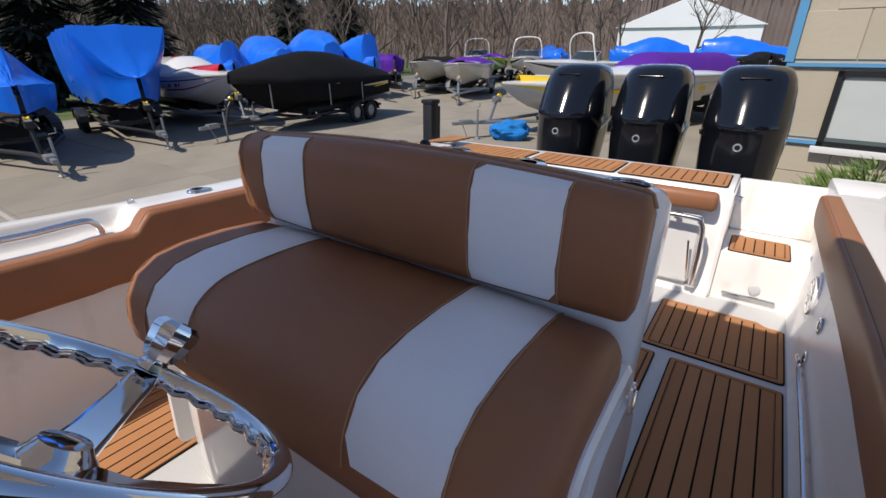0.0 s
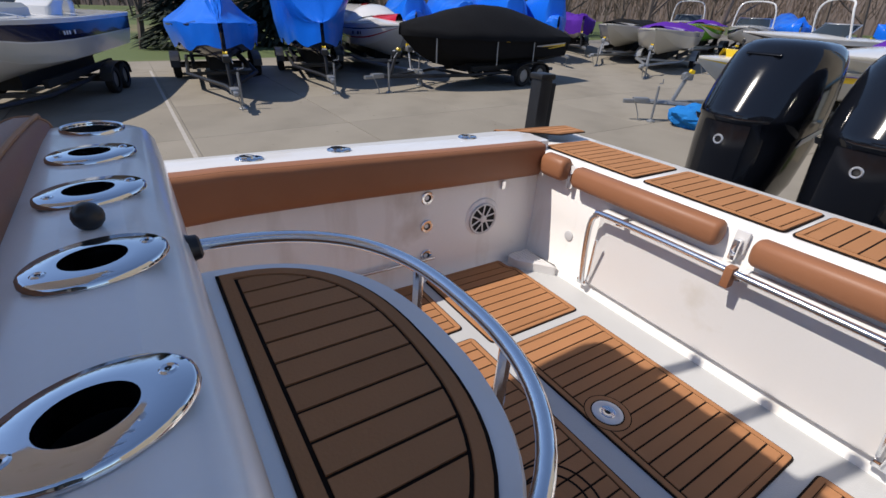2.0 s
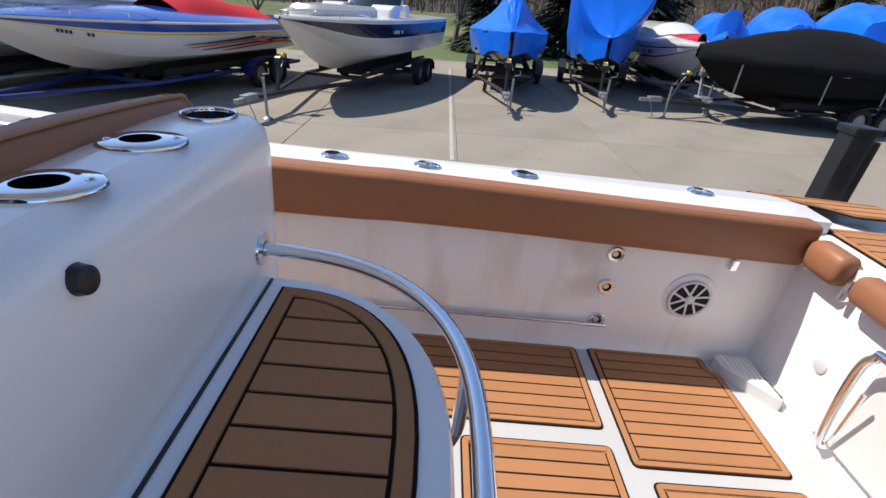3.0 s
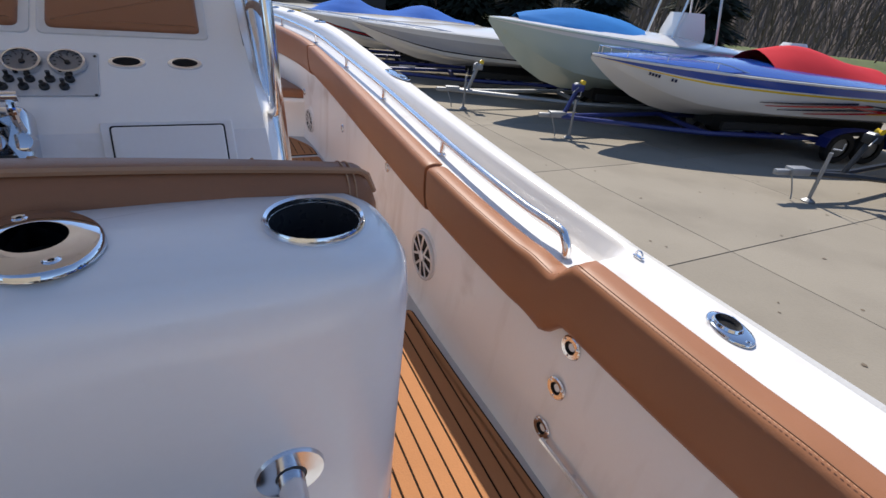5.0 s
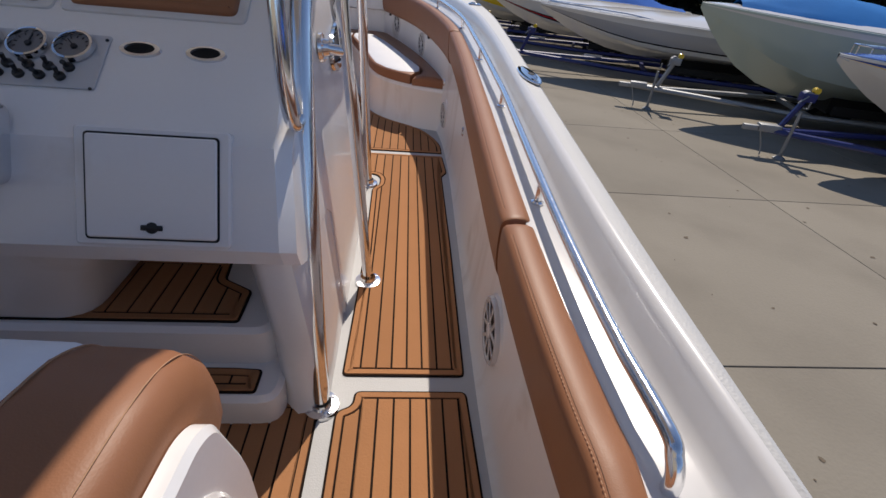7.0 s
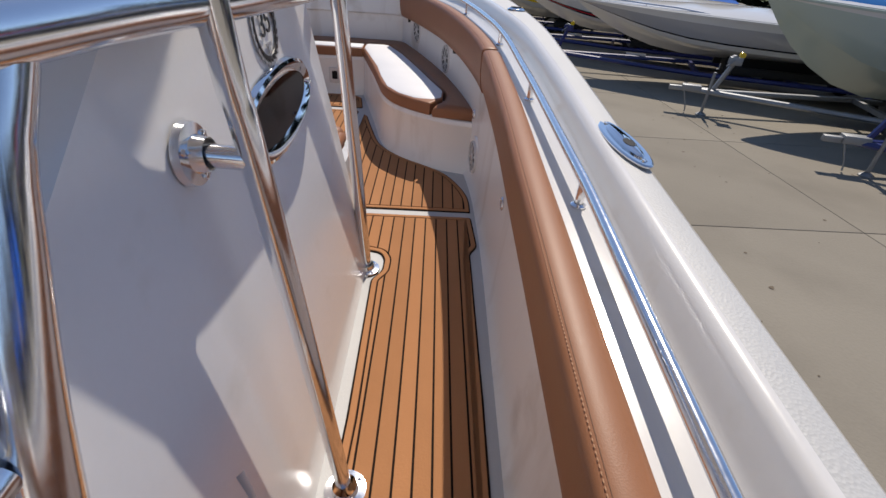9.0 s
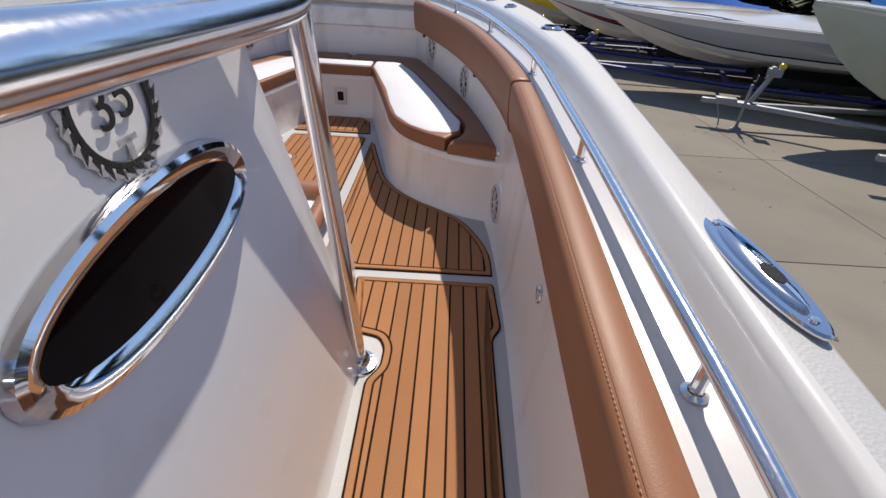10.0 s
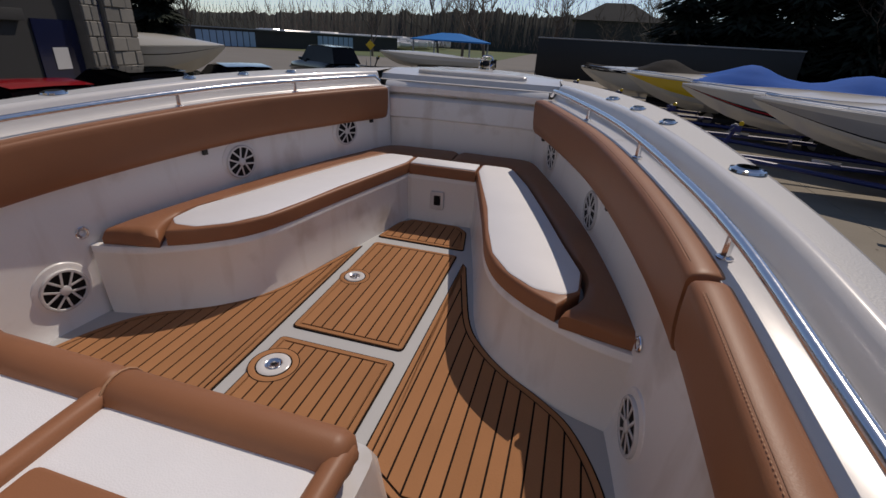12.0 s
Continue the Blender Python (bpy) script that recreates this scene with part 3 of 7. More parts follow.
for y, d in ((-2.02, 0.185), (-2.30, 0.18), (-2.58, 0.18)):
    for sgn in (1, -1):
        p, n = on_side(y, d, 0.002, False)
        flush_holder(Matrix.Translation((p.x if sgn > 0 else port(p.x, p.y), p.y, p.z)) @ turn(60 * sgn), 0.085, 0.06, 0.02, "small polished oval fitting on the bow gunwale", "bow gunwale fittings", False)
for sgn in (1, -1):
    p, n = on_side(0.10, 0.188, 0.002, False)
    cl = thing("pop_up_cleat", "long polished oval pop-up cleat let into the gunwale", "cleat", "cleats", at=Matrix.Translation((p.x if sgn > 0 else port(p.x, p.y), p.y, p.z)) @ turn(90 + 3 * sgn))
    oval = [(0.15 * math.cos(a), 0.037 * math.sin(a)) for a in (2 * math.pi * k / 36 for k in range(36))]
    part("plate", slab(oval, [(0, 0), (0, 0.003), (0.004, 0.006)]), CHROME, cl)
    part("horn", slab([(x * 0.72, y * 0.55) for x, y in oval], [(0, 0.006), (0, 0.009), (0.006, 0.013)]), CHROME, cl)
    part("slot", slab([(0.03 + x * 0.16, y * 0.35) for x, y in oval], [(0, 0.0125), (0, 0.0142)]), HOLE, cl, "dark patch painting the shade of the finger hole")
    for dx in (-0.12, 0.12):
        part("screw", lathe([(0, 0.010), (0.006, 0.009), (0.007, 0.006)], 10, Matrix.Translation((dx, 0, 0))), STEEL, cl)
    p, n = on_side(-1.46, 0.195, 0.002, False)
    solid("deck_filler_cap", lathe([(0, 0.012), (0.03, 0.012), (0.034, 0.008), (0.045, 0.006), (0.047, 0)], 28, Matrix.Translation((p.x if sgn > 0 else port(p.x, p.y), p.y, p.z))), CHROME, "round polished filler cap on the gunwale", "deck fitting", "deck fillers")
    p, n = on_side(1.93, 0.115, 0.002, False)
    snap = thing("bimini_hook", "small steel hook fitting on the gunwale", "deck fitting", "gunwale hooks", at=Matrix.Translation((p.x if sgn > 0 else port(p.x, p.y), p.y, p.z)))
    part("base", box(-0.006, 0.006, -0.014, 0.014, 0, 0.004, 0.0015), STEEL, snap)
    part("loop", tube(smooth_path([(0, -0.009, 0.003), (0, -0.008, 0.012), (0, 0, 0.017), (0, 0.008, 0.012), (0, 0.009, 0.003)], 4), 0.0026, 8), STEEL, snap)


def round_plate(y, z, flip, r, label, name="rod_hook", hole=True):
    m = wall_pose(y, z, flip, 0.003)
    ob = thing(name, label, "wall fitting", "cockpit side fittings", at=m)
    part("plate", lathe([(r * 0.55, 0.004), (r * 0.9, 0.005), (r, 0.002), (r, -0.002)], 20), STEEL, ob)
    part("socket", lathe([(0, -0.004), (r * 0.3, -0.004), (r * 0.55, 0.004)], 16), HOLE if hole else GEL, ob)
    for k in range(3):
        a = k * 2.1 + 0.5
        part("screw", lathe([(0, 0.008), (0.0035, 0.007), (0.004, 0.004)], 8, Matrix.Translation((r * 0.76 * math.cos(a), r * 0.76 * math.sin(a), 0))), STEEL, ob)
    return ob


for flip in (False, True):
    for y in (1.925, 3.285):
        for z in (0.145, 0.305, 0.450):
            round_plate(y, z, flip, 0.034, "round steel rod storage plate on the cockpit side")
    for y, z in ((0.57, 0.43), (-0.30, 0.36), (-1.30, 0.36)):
        round_plate(y, z, flip, 0.026, "small round fitting on the cockpit side", "courtesy_light", False)
    # rod rack rail low on the side
    rack = thing("rod_rack_rail", "thin steel toe rail low on the cockpit side", "rail", "toe rails")
    q = [on_side(y, -0.045)[0] for y in np.linspace(1.95, 3.32, 12)]
    pts = [Vector((p.x, p.y, 0.135)) for p in q]
    bm = tube(pts, 0.008, 8)
    part("tube", moved(bm, MIRROR) if flip else bm, STEEL, rack)
    for j in (1, 6, 10):
        bm = join(tube([pts[j], pts[j] + Vector((-0.03, 0, -0.02)), pts[j] + Vector((-0.05, 0, -0.03))], 0.007, 8))
        part("bracket", moved(bm, MIRROR) if flip else bm, STEEL, rack)
    for y in (3.75, -1.9, -3.0):
        m = wall_pose(y, 0.455 if y > 0 else 0.565, flip, 0.012)
        clipo = solid("bolster_clip", box(-0.012, 0.012, -0.022, 0.022, -0.012, 0.004, 0.002), BLACK if y < 0 else STEEL, "small clip under the coaming bolster", "clip", "bolster clips", at=m)
    # moulded hatch lines in the liner
    fr = []
    for a, b in (((0.74, 0.085), (-0.40, 0.085)), ((-0.40, 0.085), (-0.40, 0.40)), ((-0.40, 0.40), (0.74, 0.40)), ((0.74, 0.40), (0.74, 0.085))):
        for j in range(8):
            y = a[0] + (b[0] - a[0]) * j / 8
            p = on_side(y, 0.001)[0]
            fr.append(Vector((p.x, p.y, a[1] + (b[1] - a[1]) * j / 8)))
    bm = tube(fr, 0.0026, 6, True)
    solid("trim_hatch_seam", moved(bm, MIRROR) if flip else bm, CAULK, "dark seam of a hatch in the cockpit side", "trim", kind="structure")

# ---- leaning post: helm seat with backrest, holders and aft platform ----
CX = 0.055
post = thing("leaning_post", "white fibreglass helm seat with tan and white cushions and aft platform", "helm seat")
shell = []
for z, x, y0, y1 in ((0.0, 0.50, 1.66, 2.20), (0.06, 0.50, 1.65, 2.21), (0.40, 0.51, 1.66, 2.215), (0.52, 0.535, 1.65, 2.22), (0.585, 0.545, 1.64, 2.22), (0.60, 0.54, 1.65, 2.215)):
    shell.append([Vector((CX + px, py, z)) for px, py in rounded(rect(-x, x, y0, y1), 0.06, 5)])
part("base", loft(shell), GEL_SHADE_LIFT, post)
def crown(x):
    """Rise of the backrest's top over its middle."""
    return 0.011 - 0.020 * ((x - 0.09) / 0.58) ** 2


cap = []
for z, x, y0, y1 in ((0.56, 0.585, 2.0, 2.225), (0.75, 0.588, 2.03, 2.225), (0.95, 0.590, 2.03, 2.228), (0.988, 0.588, 2.03, 2.222), (1.005, 0.578, 2.035, 2.212), (1.012, 0.563, 2.045, 2.198)):
    cap.append([Vector((CX + 0.035 + px * 0.994, py, z + (crown(CX + 0.035 + px) if z > 0.9 else 0))) for px, py in rounded(rect(-x, x, y0, y1), 0.085, 7)])
SOCKETS = ((0.371, 2.148), (0.177, 2.148), (-0.013, 2.140), (-0.196, 2.136))
HOLES = [(x + 0.0009, y - 0.002, 0.0275, 0.0275) for x, y in SOCKETS] + [(0.59, 2.13, 0.0435, 0.0435), (-0.408, 2.13, 0.0435, 0.0435)]
bm = loft(cap, True, False)
edge = [e for e in bm.edges if e.is_boundary and all(v.co.z > 1.0075 + crown(v.co.x) for v in e.verts)]
for hx, hy, ra, rb in HOLES:
    vs = [bm.verts.new((hx + ra * math.cos(a), hy + rb * math.sin(a), 1.012 + crown(hx))) for a in (2 * math.pi * k / 28 for k in range(28))]
    edge += [bm.edges.new((vs[k], vs[(k + 1) % 28])) for k in range(28)]
bmesh.ops.triangle_fill(bm, use_beauty=True, edges=edge, normal=(0, 0, 1))
bmesh.ops.recalc_face_normals(bm, faces=bm.faces)
part("backrest_shell", bm, GEL_SHADE_LIFT, post)


SEAT = [(2.03, 0.62), (2.025, 0.735), (2.0, 0.758), (1.88, 0.766), (1.76, 0.762), (1.685, 0.748), (1.63, 0.716), (1.597, 0.665), (1.586, 0.605), (1.592, 0.552), (1.625, 0.53), (1.70, 0.60)]
BACK = [(2.06, 0.80), (2.025, 0.775), (1.998, 0.785), (1.982, 0.815), (1.972, 0.90), (1.976, 0.982), (1.990, 1.017), (2.016, 1.030), (2.045, 1.030), (2.064, 1.018), (2.068, 0.99)]
WHITE_ON = {"seat": range(1, 9), "back": range(2, 8)}


def seat_section(x, kind):
    """Ring across the cushion, pulled in and rounded towards its ends."""
    prof = SEAT if kind == "seat" else BACK
    u = (x - X_MID) / X_HALF
    crown = 0.016 * (1 - u * u) if kind == 'seat' else -0.008 + 0.028 * (1 - u * u)
    e = max(0.0, (abs(u) - (0.91 if kind == 'seat' else 0.965)) / (0.09 if kind == 'seat' else 0.035))
    k = 1 - (0.34 if kind == 'seat' else 0.22) * (1 - math.sqrt(max(0.0, 1 - e * e)))
    cy, cz = sum(p[0] for p in prof) / len(prof) + 0.02, sum(p[1] for p in prof) / len(prof) - 0.02
    ring = []
    for y, z in prof:
        up = crown * max(0, min(1, (z - cz) / 0.09))
        ring.append(Vector((x, cy + (y - crown * (0.5 if y < cy else 0) - cy) * k, cz + (z + up - cz) * k)))
    return ring


CUTS = {"seat": (-0.495, -0.345, -0.15, 0.338, 0.535, 0.675), "back": (-0.495, -0.365, -0.172, 0.33, 0.53, 0.665)}
for kind, holder in (("seat", "seat_cushion"), ("back", "back_cushion")):
    c_ = CUTS[kind]
    X_MID, X_HALF = (c_[0] + c_[5]) / 2, (c_[5] - c_[0]) / 2
    cuts = [(c_[j], c_[j + 1], j % 2) for j in range(5)]
    xs, white = [], []
    for x0, x1, w in cuts:
        n = 10 if w else 14
        for j in range(n):
            q = j / n
            xs.append(x0 + (x1 - x0) * q)
            white.append(w)
    xs.append(cuts[-1][1])
    shell_bm = loft([seat_section(x, kind) for x in xs])
    cush = part(holder, shell_bm, TAN, post, "tan and white vinyl cushion", sharp=70)
    idx = list(WHITE_ON[kind])
    for x0, x1, w in cuts:
        if not w:
            continue
        rows = []
        for q in np.linspace(0, 1, 11):
            full = seat_section(x0 + (x1 - x0) * float(q), kind)
            c = sum(full, Vector()) / len(full)
            lift = 0.0035 if 0.01 < q < 0.99 else -0.001
            rows.append([full[i] + (full[i] - c).normalized() * (lift if i not in (idx[0], idx[-1]) else -0.001) for i in idx])
        band = part("white_panel", loft(rows, False, False), WHITE_VINYL, cush, "white woven vinyl panel", sharp=70)
        for q in (0.0, 1.0):
            full = seat_section(x0 + (x1 - x0) * q, kind)
            c = sum(full, Vector()) / len(full)
            part("piping", tube(smooth_path([full[i] + (full[i] - c).normalized() * 0.0005 for i in idx], 4), 0.0015, 6), STITCH, band)
    for x in (c_[0] + 0.03,):
        for dx in ((-0.004, 0.004) if kind == "back" else (0.0,)):
            full = seat_section(x + dx, kind)
            part("seam", tube(smooth_path([full[i] for i in (range(2, 11) if kind == "back" else range(2, 10))], 4), 0.0011, 5), STITCH, cush, "stitched end seam")
    if kind == "back":
        part("piping", tube([r[8] + Vector((0, 0.004, 0.001)) for r in (seat_section(x, kind) for x in xs)], 0.004, 6), STITCH, cush, "dark piping along the top edge")
# side mouldings of the seat base
for sgn, x in ((-1, -0.497), (1, 0.66)):
    poly = [(1.64, 0.10), (2.10, 0.10), (2.08, 0.58), (2.0, 0.715), (1.90, 0.715), (1.75, 0.70), (1.705, 0.67), (1.685, 0.60), (1.655, 0.50)]
    def plate(poly, x0, x1, bev):
        rings = [[Vector((xx, y, z)) for y, z in inset(ccw(rounded(poly, 0.04, 4)), d)] for xx, d in ((x0, 0), (x0 + (x1 - x0) * 0.7, 0), (x1, bev))]
        return loft(rings)
    fl = part("side_flange", plate(poly, x, x + sgn * 0.028, 0.010), GEL_SHADE_LIFT, post, "white moulded seat side with a raised rim")
    door = [(1.70, 0.14), (2.08, 0.14), (2.08, 0.54), (1.97, 0.665), (1.80, 0.65), (1.745, 0.58), (1.72, 0.48)]
    part("side_door", plate(door, x + sgn * 0.020, x + sgn * 0.036, 0.006), GEL, fl, "white locker door")
    part("side_latch", moved(join(slab(rounded(rect(-0.013, 0.013, -0.034, 0.034), 0.012), [(0, 0), (0, 0.005), (0.004, 0.008)]), slab(rounded(rect(-0.006, 0.006, -0.02, 0.02), 0.006), [(0, 0.007), (0.001, 0.011)])), frame_to((x + sgn * 0.036, 1.955, 0.665), (sgn, 0, 0))), STEEL, fl, "polished oval latch")
part("ball_knob", lathe([(0.0, -0.0145), (0.005, -0.0136), (0.010, -0.0105), (0.0135, -0.0053), (0.0145, 0.0), (0.0135, 0.0053), (0.010, 0.0105), (0.005, 0.0136), (0.0, 0.0145)], 22, Matrix.Translation((0.092, 2.141, 1.012 + crown(0.092) + 0.012))), BLACK, post, "round black ball knob on top of the backrest")
part("vent_knob", lathe([(0.0, 0.014), (0.010, 0.014), (0.0145, 0.011), (0.0155, 0.004), (0.017, 0.0)], 18, frame_to((0.076, 2.222, 0.972), (0, 1, 0.1))), BLACK, post, "round black vent knob")
# aft platform with half-oval teak pad
PX = 0.078


def half_oval(rx, ry, y, n):
    """Squarish half ring behind the seat."""
    return [(PX + rx * math.copysign(abs(math.cos(a)) ** 0.82, math.cos(a)), y + ry * max(0.0, math.sin(a)) ** 0.82) for a in (math.pi * k / n for k in range(n + 1))]


oval = half_oval(0.436, 0.400, 2.215, 32)
part("platform", loft([[Vector((x, y, z)) for x, y in [(PX + (px - PX) * k, 2.19 + (py - 2.19) * k) for px, py in oval]] for k, z in ((0.80, 0.10), (0.86, 0.53), (0.96, 0.63), (1.0, 0.665), (1.0, 0.692), (0.985, 0.704))]), GEL_SHADE_LIFT, post)
panel(half_oval(0.394, 0.294, 2.272, 30), "half-oval dark teak-look pad on the platform behind the helm seat", 0.704, r=0.0, pitch=0.060, border=0.026)
part("seam_strip", box(PX - 0.42, PX + 0.42, 2.240, 2.246, 0.700, 0.707), BLACK, post, "thin black seam")
prail = thing("platform_rail", "curved polished steel rail round the aft platform", "rail")
def rail_at(a, q=1.0):
    """Place on the squarish half ring of the rail at the angle a."""
    c = math.cos(a)
    return PX + 0.430 * q * math.copysign(abs(c) ** 0.8, c), 2.20 + 0.440 * q * max(0.0, math.sin(a)) ** 0.8


arc = [(*rail_at(math.pi * k / 40), 0.770) for k in range(41)]
part("tube", tube(arc, 0.0140, 12), STEEL, prail)
for sgn in (-1, 1):
    part("flange", lathe([(0.016, 0.008), (0.034, 0.006), (0.036, 0.0)], 22, frame_to((PX + sgn * 0.430, 2.224, 0.770), (0, 1, 0))), STEEL, prail)
for a in (0.75, 1.33, 1.83):
    x, y = rail_at(a)
    part("stanchion", tube(smooth_path([(x, y, 0.765), (x, y, 0.69), (x, y - 0.008, 0.61), (*rail_at(a, 0.84), 0.56)], 4), 0.0115, 10), STEEL, prail)
for x, y in SOCKETS:
    flush_holder(Matrix.Translation((x, y, 1.012 + crown(x))) @ turn(114), 0.116, 0.086, 0.0215, "polished oval rod holder on top of the helm backrest", "backrest rod holders")


def cup(at, r, label, depth=0.10):
    ob = thing("cup_holder", label, "cup holder", "cup holders", at=at)
    part("rim", lathe([(r * 0.88, 0.0), (r * 0.90, 0.006), (r * 0.96, 0.008), (r, 0.004), (r, 0)], 36), STEEL, ob)
    part("liner", lathe([(r * 0.89, 0.004), (r * 0.87, -depth * 0.75), (r * 0.62, -depth * 0.80), (r * 0.60, -depth), (0, -depth)], 30), CUP, ob, "black inside with a ribbed floor")
    part("floor_ring", lathe([(r * 0.56, -depth + 0.002), (r * 0.60, -depth + 0.006), (r * 0.64, -depth * 0.80 + 0.004), (r * 0.68, -depth * 0.80 + 0.001)], 30), ALU, ob, "dull metal ring in the floor")


for x, y, s in ((0.59, 2.13, 0.0495), (-0.408, 2.13, 0.0495)):
    cup(Matrix.Translation((x, y, 1.011 + crown(x))), s, "large round cup holder with a steel rim on the helm backrest")

# ---- console ----
con = thing("console", "white fibreglass centre console with dash, gauges and window", "console")
HW = 0.47


def side_poly(k):
    return [(0.78, 0.0), (0.78, 0.46), (0.84, 0.505), (1.16, 0.53), (1.215, 0.555), (1.23, 0.60), (1.12, 0.80), (1.085, 0.82), (0.84, 0.985), (0.70, 1.08), (0.60, 1.14), (0.20, 1.13), (-0.06, 1.06), (-0.45, 0.0)]


prof = side_poly(0)
rings = []
for x, kx in ((-0.53, 0), (-0.475, 1), (-0.455, 1), (0, 1), (0.455, 1), (0.475, 1), (0.53, 0)):
    ring = []
    for i, (y, z) in enumerate(prof):
        xx = x
        if abs(x) > 0.5:
            y, z = y + (0.3 - y) * 0.03, z - (0.02 if z > 0.3 else 0)
            xx = math.copysign(0.555 - 0.075 * z / 1.1, x)
        elif abs(x) > 0.46:
            xx = math.copysign(0.555 - 0.075 * min(1, z / 1.1) - 0.03, x)
        ring.append(Vector((xx, y, z)))
    rings.append(ring)
part("body", loft(rings), GEL_SHADE_LIFT, con, sharp=30)
# kneehole, footrest steps
for sgn in (-1, 1):
    cheek = [[Vector((sgn * (xx - 0.075 * z / 1.1), y + dy, z)) for xx, y in ((0.415, 0.77), (0.552, 0.77), (0.552, 1.13), (0.535, 1.175), (0.47, 1.185), (0.425, 1.14))] for z, dy in ((0.0, 0.04), (0.06, 0.02), (0.25, 0.0), (0.545, 0.02))]
    part("cheek", loft(cheek), GEL_SHADE_LIFT, con, "white moulded side of the foot space", sharp=60)
part("knee_pillar", loft([[Vector((x, y, z)) for x, y in rounded(rect(0.10 - k, 0.44, 0.70, 1.08 + j), 0.09, 5)] for z, k, j in ((0.2, 0.0, 0.0), (0.28, 0.01, 0.02), (0.42, 0.06, 0.06), (0.54, 0.14, 0.10))]), GEL_SHADE_LIFT, con, "rounded white moulding under the wheel", sharp=60)
part("step", slab(rounded(rect(-0.40, 0.45, 0.72, 1.125), 0.06), [(0, 0.10), (0, 0.235), (0.015, 0.25)]), GEL_SHADE_LIFT, con)
part("step", slab(rounded(rect(-0.43, 0.47, 0.90, 1.255), 0.06), [(0, 0.0), (0, 0.10), (0.015, 0.115)]), GEL_SHADE_LIFT, con)
panel([(-0.195, 0.80), (-0.205, 0.90), (-0.30, 0.955), (-0.30, 1.095), (0.39, 1.10), (0.39, 1.055), (0.13, 1.05), (0.10, 0.80)], "dark teak-look pad on the upper footrest step", 0.25, axis=0, pitch=0.062, r=0.015)
panel([(-0.28, 1.145), (-0.365, 1.15), (-0.365, 1.235), (0.41, 1.235), (0.41, 1.145)], "dark teak-look pad on the lower footrest step", 0.115, axis=0, pitch=0.062, r=0.015)
dn = Vector((0, 0.165, 0.245)).normalized()


def on_dash(x, s, lift=0.0):
    """A place on the sloping dash, s metres up the slope from its lower edge."""
    up = Vector((0, -0.245, 0.165)).normalized()
    return Vector((x, 1.085, 0.82)) + up * s + dn * lift


DASH_UP = (0, -0.245, 0.165)


def dash_pose(x, s, lift=0.0):
    return frame_to(on_dash(x, s, lift), dn, DASH_UP)


DIAL = mat("gauge_dial", (0.20, 0.20, 0.21), 0.4, metal=0.3)
part("switch_panel", moved(slab(rounded(rect(-0.17, 0.17, -0.07, 0.085), 0.008), [(0, 0), (0, 0.003), (0.001, 0.004)]), dash_pose(0.10, 0.155, 0.001)), GREY_PLASTIC, con, "pale grey gauge and switch panel")
for x in (-0.003, 0.093, 0.189):
    g = part("gauge", lathe([(0.034, 0.008), (0.036, 0.016), (0.041, 0.015), (0.043, 0.004)], 32, dash_pose(x, 0.195, 0.004)), CHROME, con, "round gauge with a chrome bezel")
    part("dial", lathe([(0, 0.006), (0.035, 0.007)], 28, dash_pose(x, 0.195, 0.004)), DIAL, g, "silver grey dial")
    part("needle_hub", lathe([(0, 0.011), (0.006, 0.011), (0.007, 0.006)], 14, dash_pose(x, 0.195, 0.004)), BLACK, g)
    part("needle", moved(box(-0.0012, 0.0012, 0, 0.026, 0.008, 0.010), dash_pose(x, 0.195, 0.004) @ turn(40 - 500 * x)), BLACK, g)
    for k in range(9):
        a = math.pi * (0.9 + 1.2 * k / 8 + 0.5)
        part("tick", moved(box(-0.001, 0.001, 0.025, 0.031, 0.0068, 0.0082), dash_pose(x, 0.195, 0.004) @ Matrix.Rotation(a, 4, "Z")), BLACK, g)
for row, s in ((0, 0.138), (1, 0.112)):
    for k in range(7):
        x = 0.245 - 0.042 * k + (0.012 if row else 0)
        sw = part("switch", lathe([(0.011, 0.0), (0.011, 0.008), (0.007, 0.011), (0.007, 0.013), (0, 0.0135)], 14, dash_pose(x, s, 0.004)), BLACK, con, "black toggle switch")
        part("lever", moved(tube([(0, 0, 0.01), (0, 0.006 if (k + row) % 2 else -0.005, 0.026)], 0.004, 8, r_end=0.0055), dash_pose(x, s, 0.004)), BLACK, sw)
for x, y in ((-0.063, 0.225), (-0.063, 0.085), (0.263, 0.225), (0.263, 0.085)):
    part("screw", lathe([(0, 0.008), (0.0035, 0.0075), (0.004, 0.005)], 8, dash_pose(x, y, 0.0)), BLACK, con)
for x in (-0.137, -0.283):
    v = part("dash_socket", moved(lathe([(0.024, 0.0), (0.026, 0.007), (0.034, 0.006), (0.036, 0.0)], 30), dash_pose(x, 0.208, 0.0) @ Matrix.Diagonal((1.3, 0.62, 1, 1))), STEEL, con, "oval steel-rimmed socket")
    part("hole", moved(lathe([(0, 0.001), (0.025, 0.003)], 26), dash_pose(x, 0.208, 0.0) @ Matrix.Diagonal((1.3, 0.62, 1, 1))), HOLE, v)
gn = Vector((0, 0.20, 0.11)).normalized()
part("glovebox_frame", moved(slab(rounded(rect(-0.158, 0.158, -0.125, 0.125), 0.01), [(0, -0.02), (0, 0.006), (0.004, 0.010)]), frame_to((-0.225, 1.168, 0.715), gn, (0, -0.11, 0.20))), GEL_SHADE_LIFT, con)
# black sheet paints the shade in the gap round the door
part("glovebox_gasket", moved(slab(rounded(rect(-0.1365, 0.1365, -0.1125, 0.1125), 0.010), [(0, 0.004), (0, 0.0115)]), frame_to((-0.225, 1.168, 0.715), gn, (0, -0.11, 0.20))), BLACK, con, "black sheet painting the shaded gap round the glovebox door")
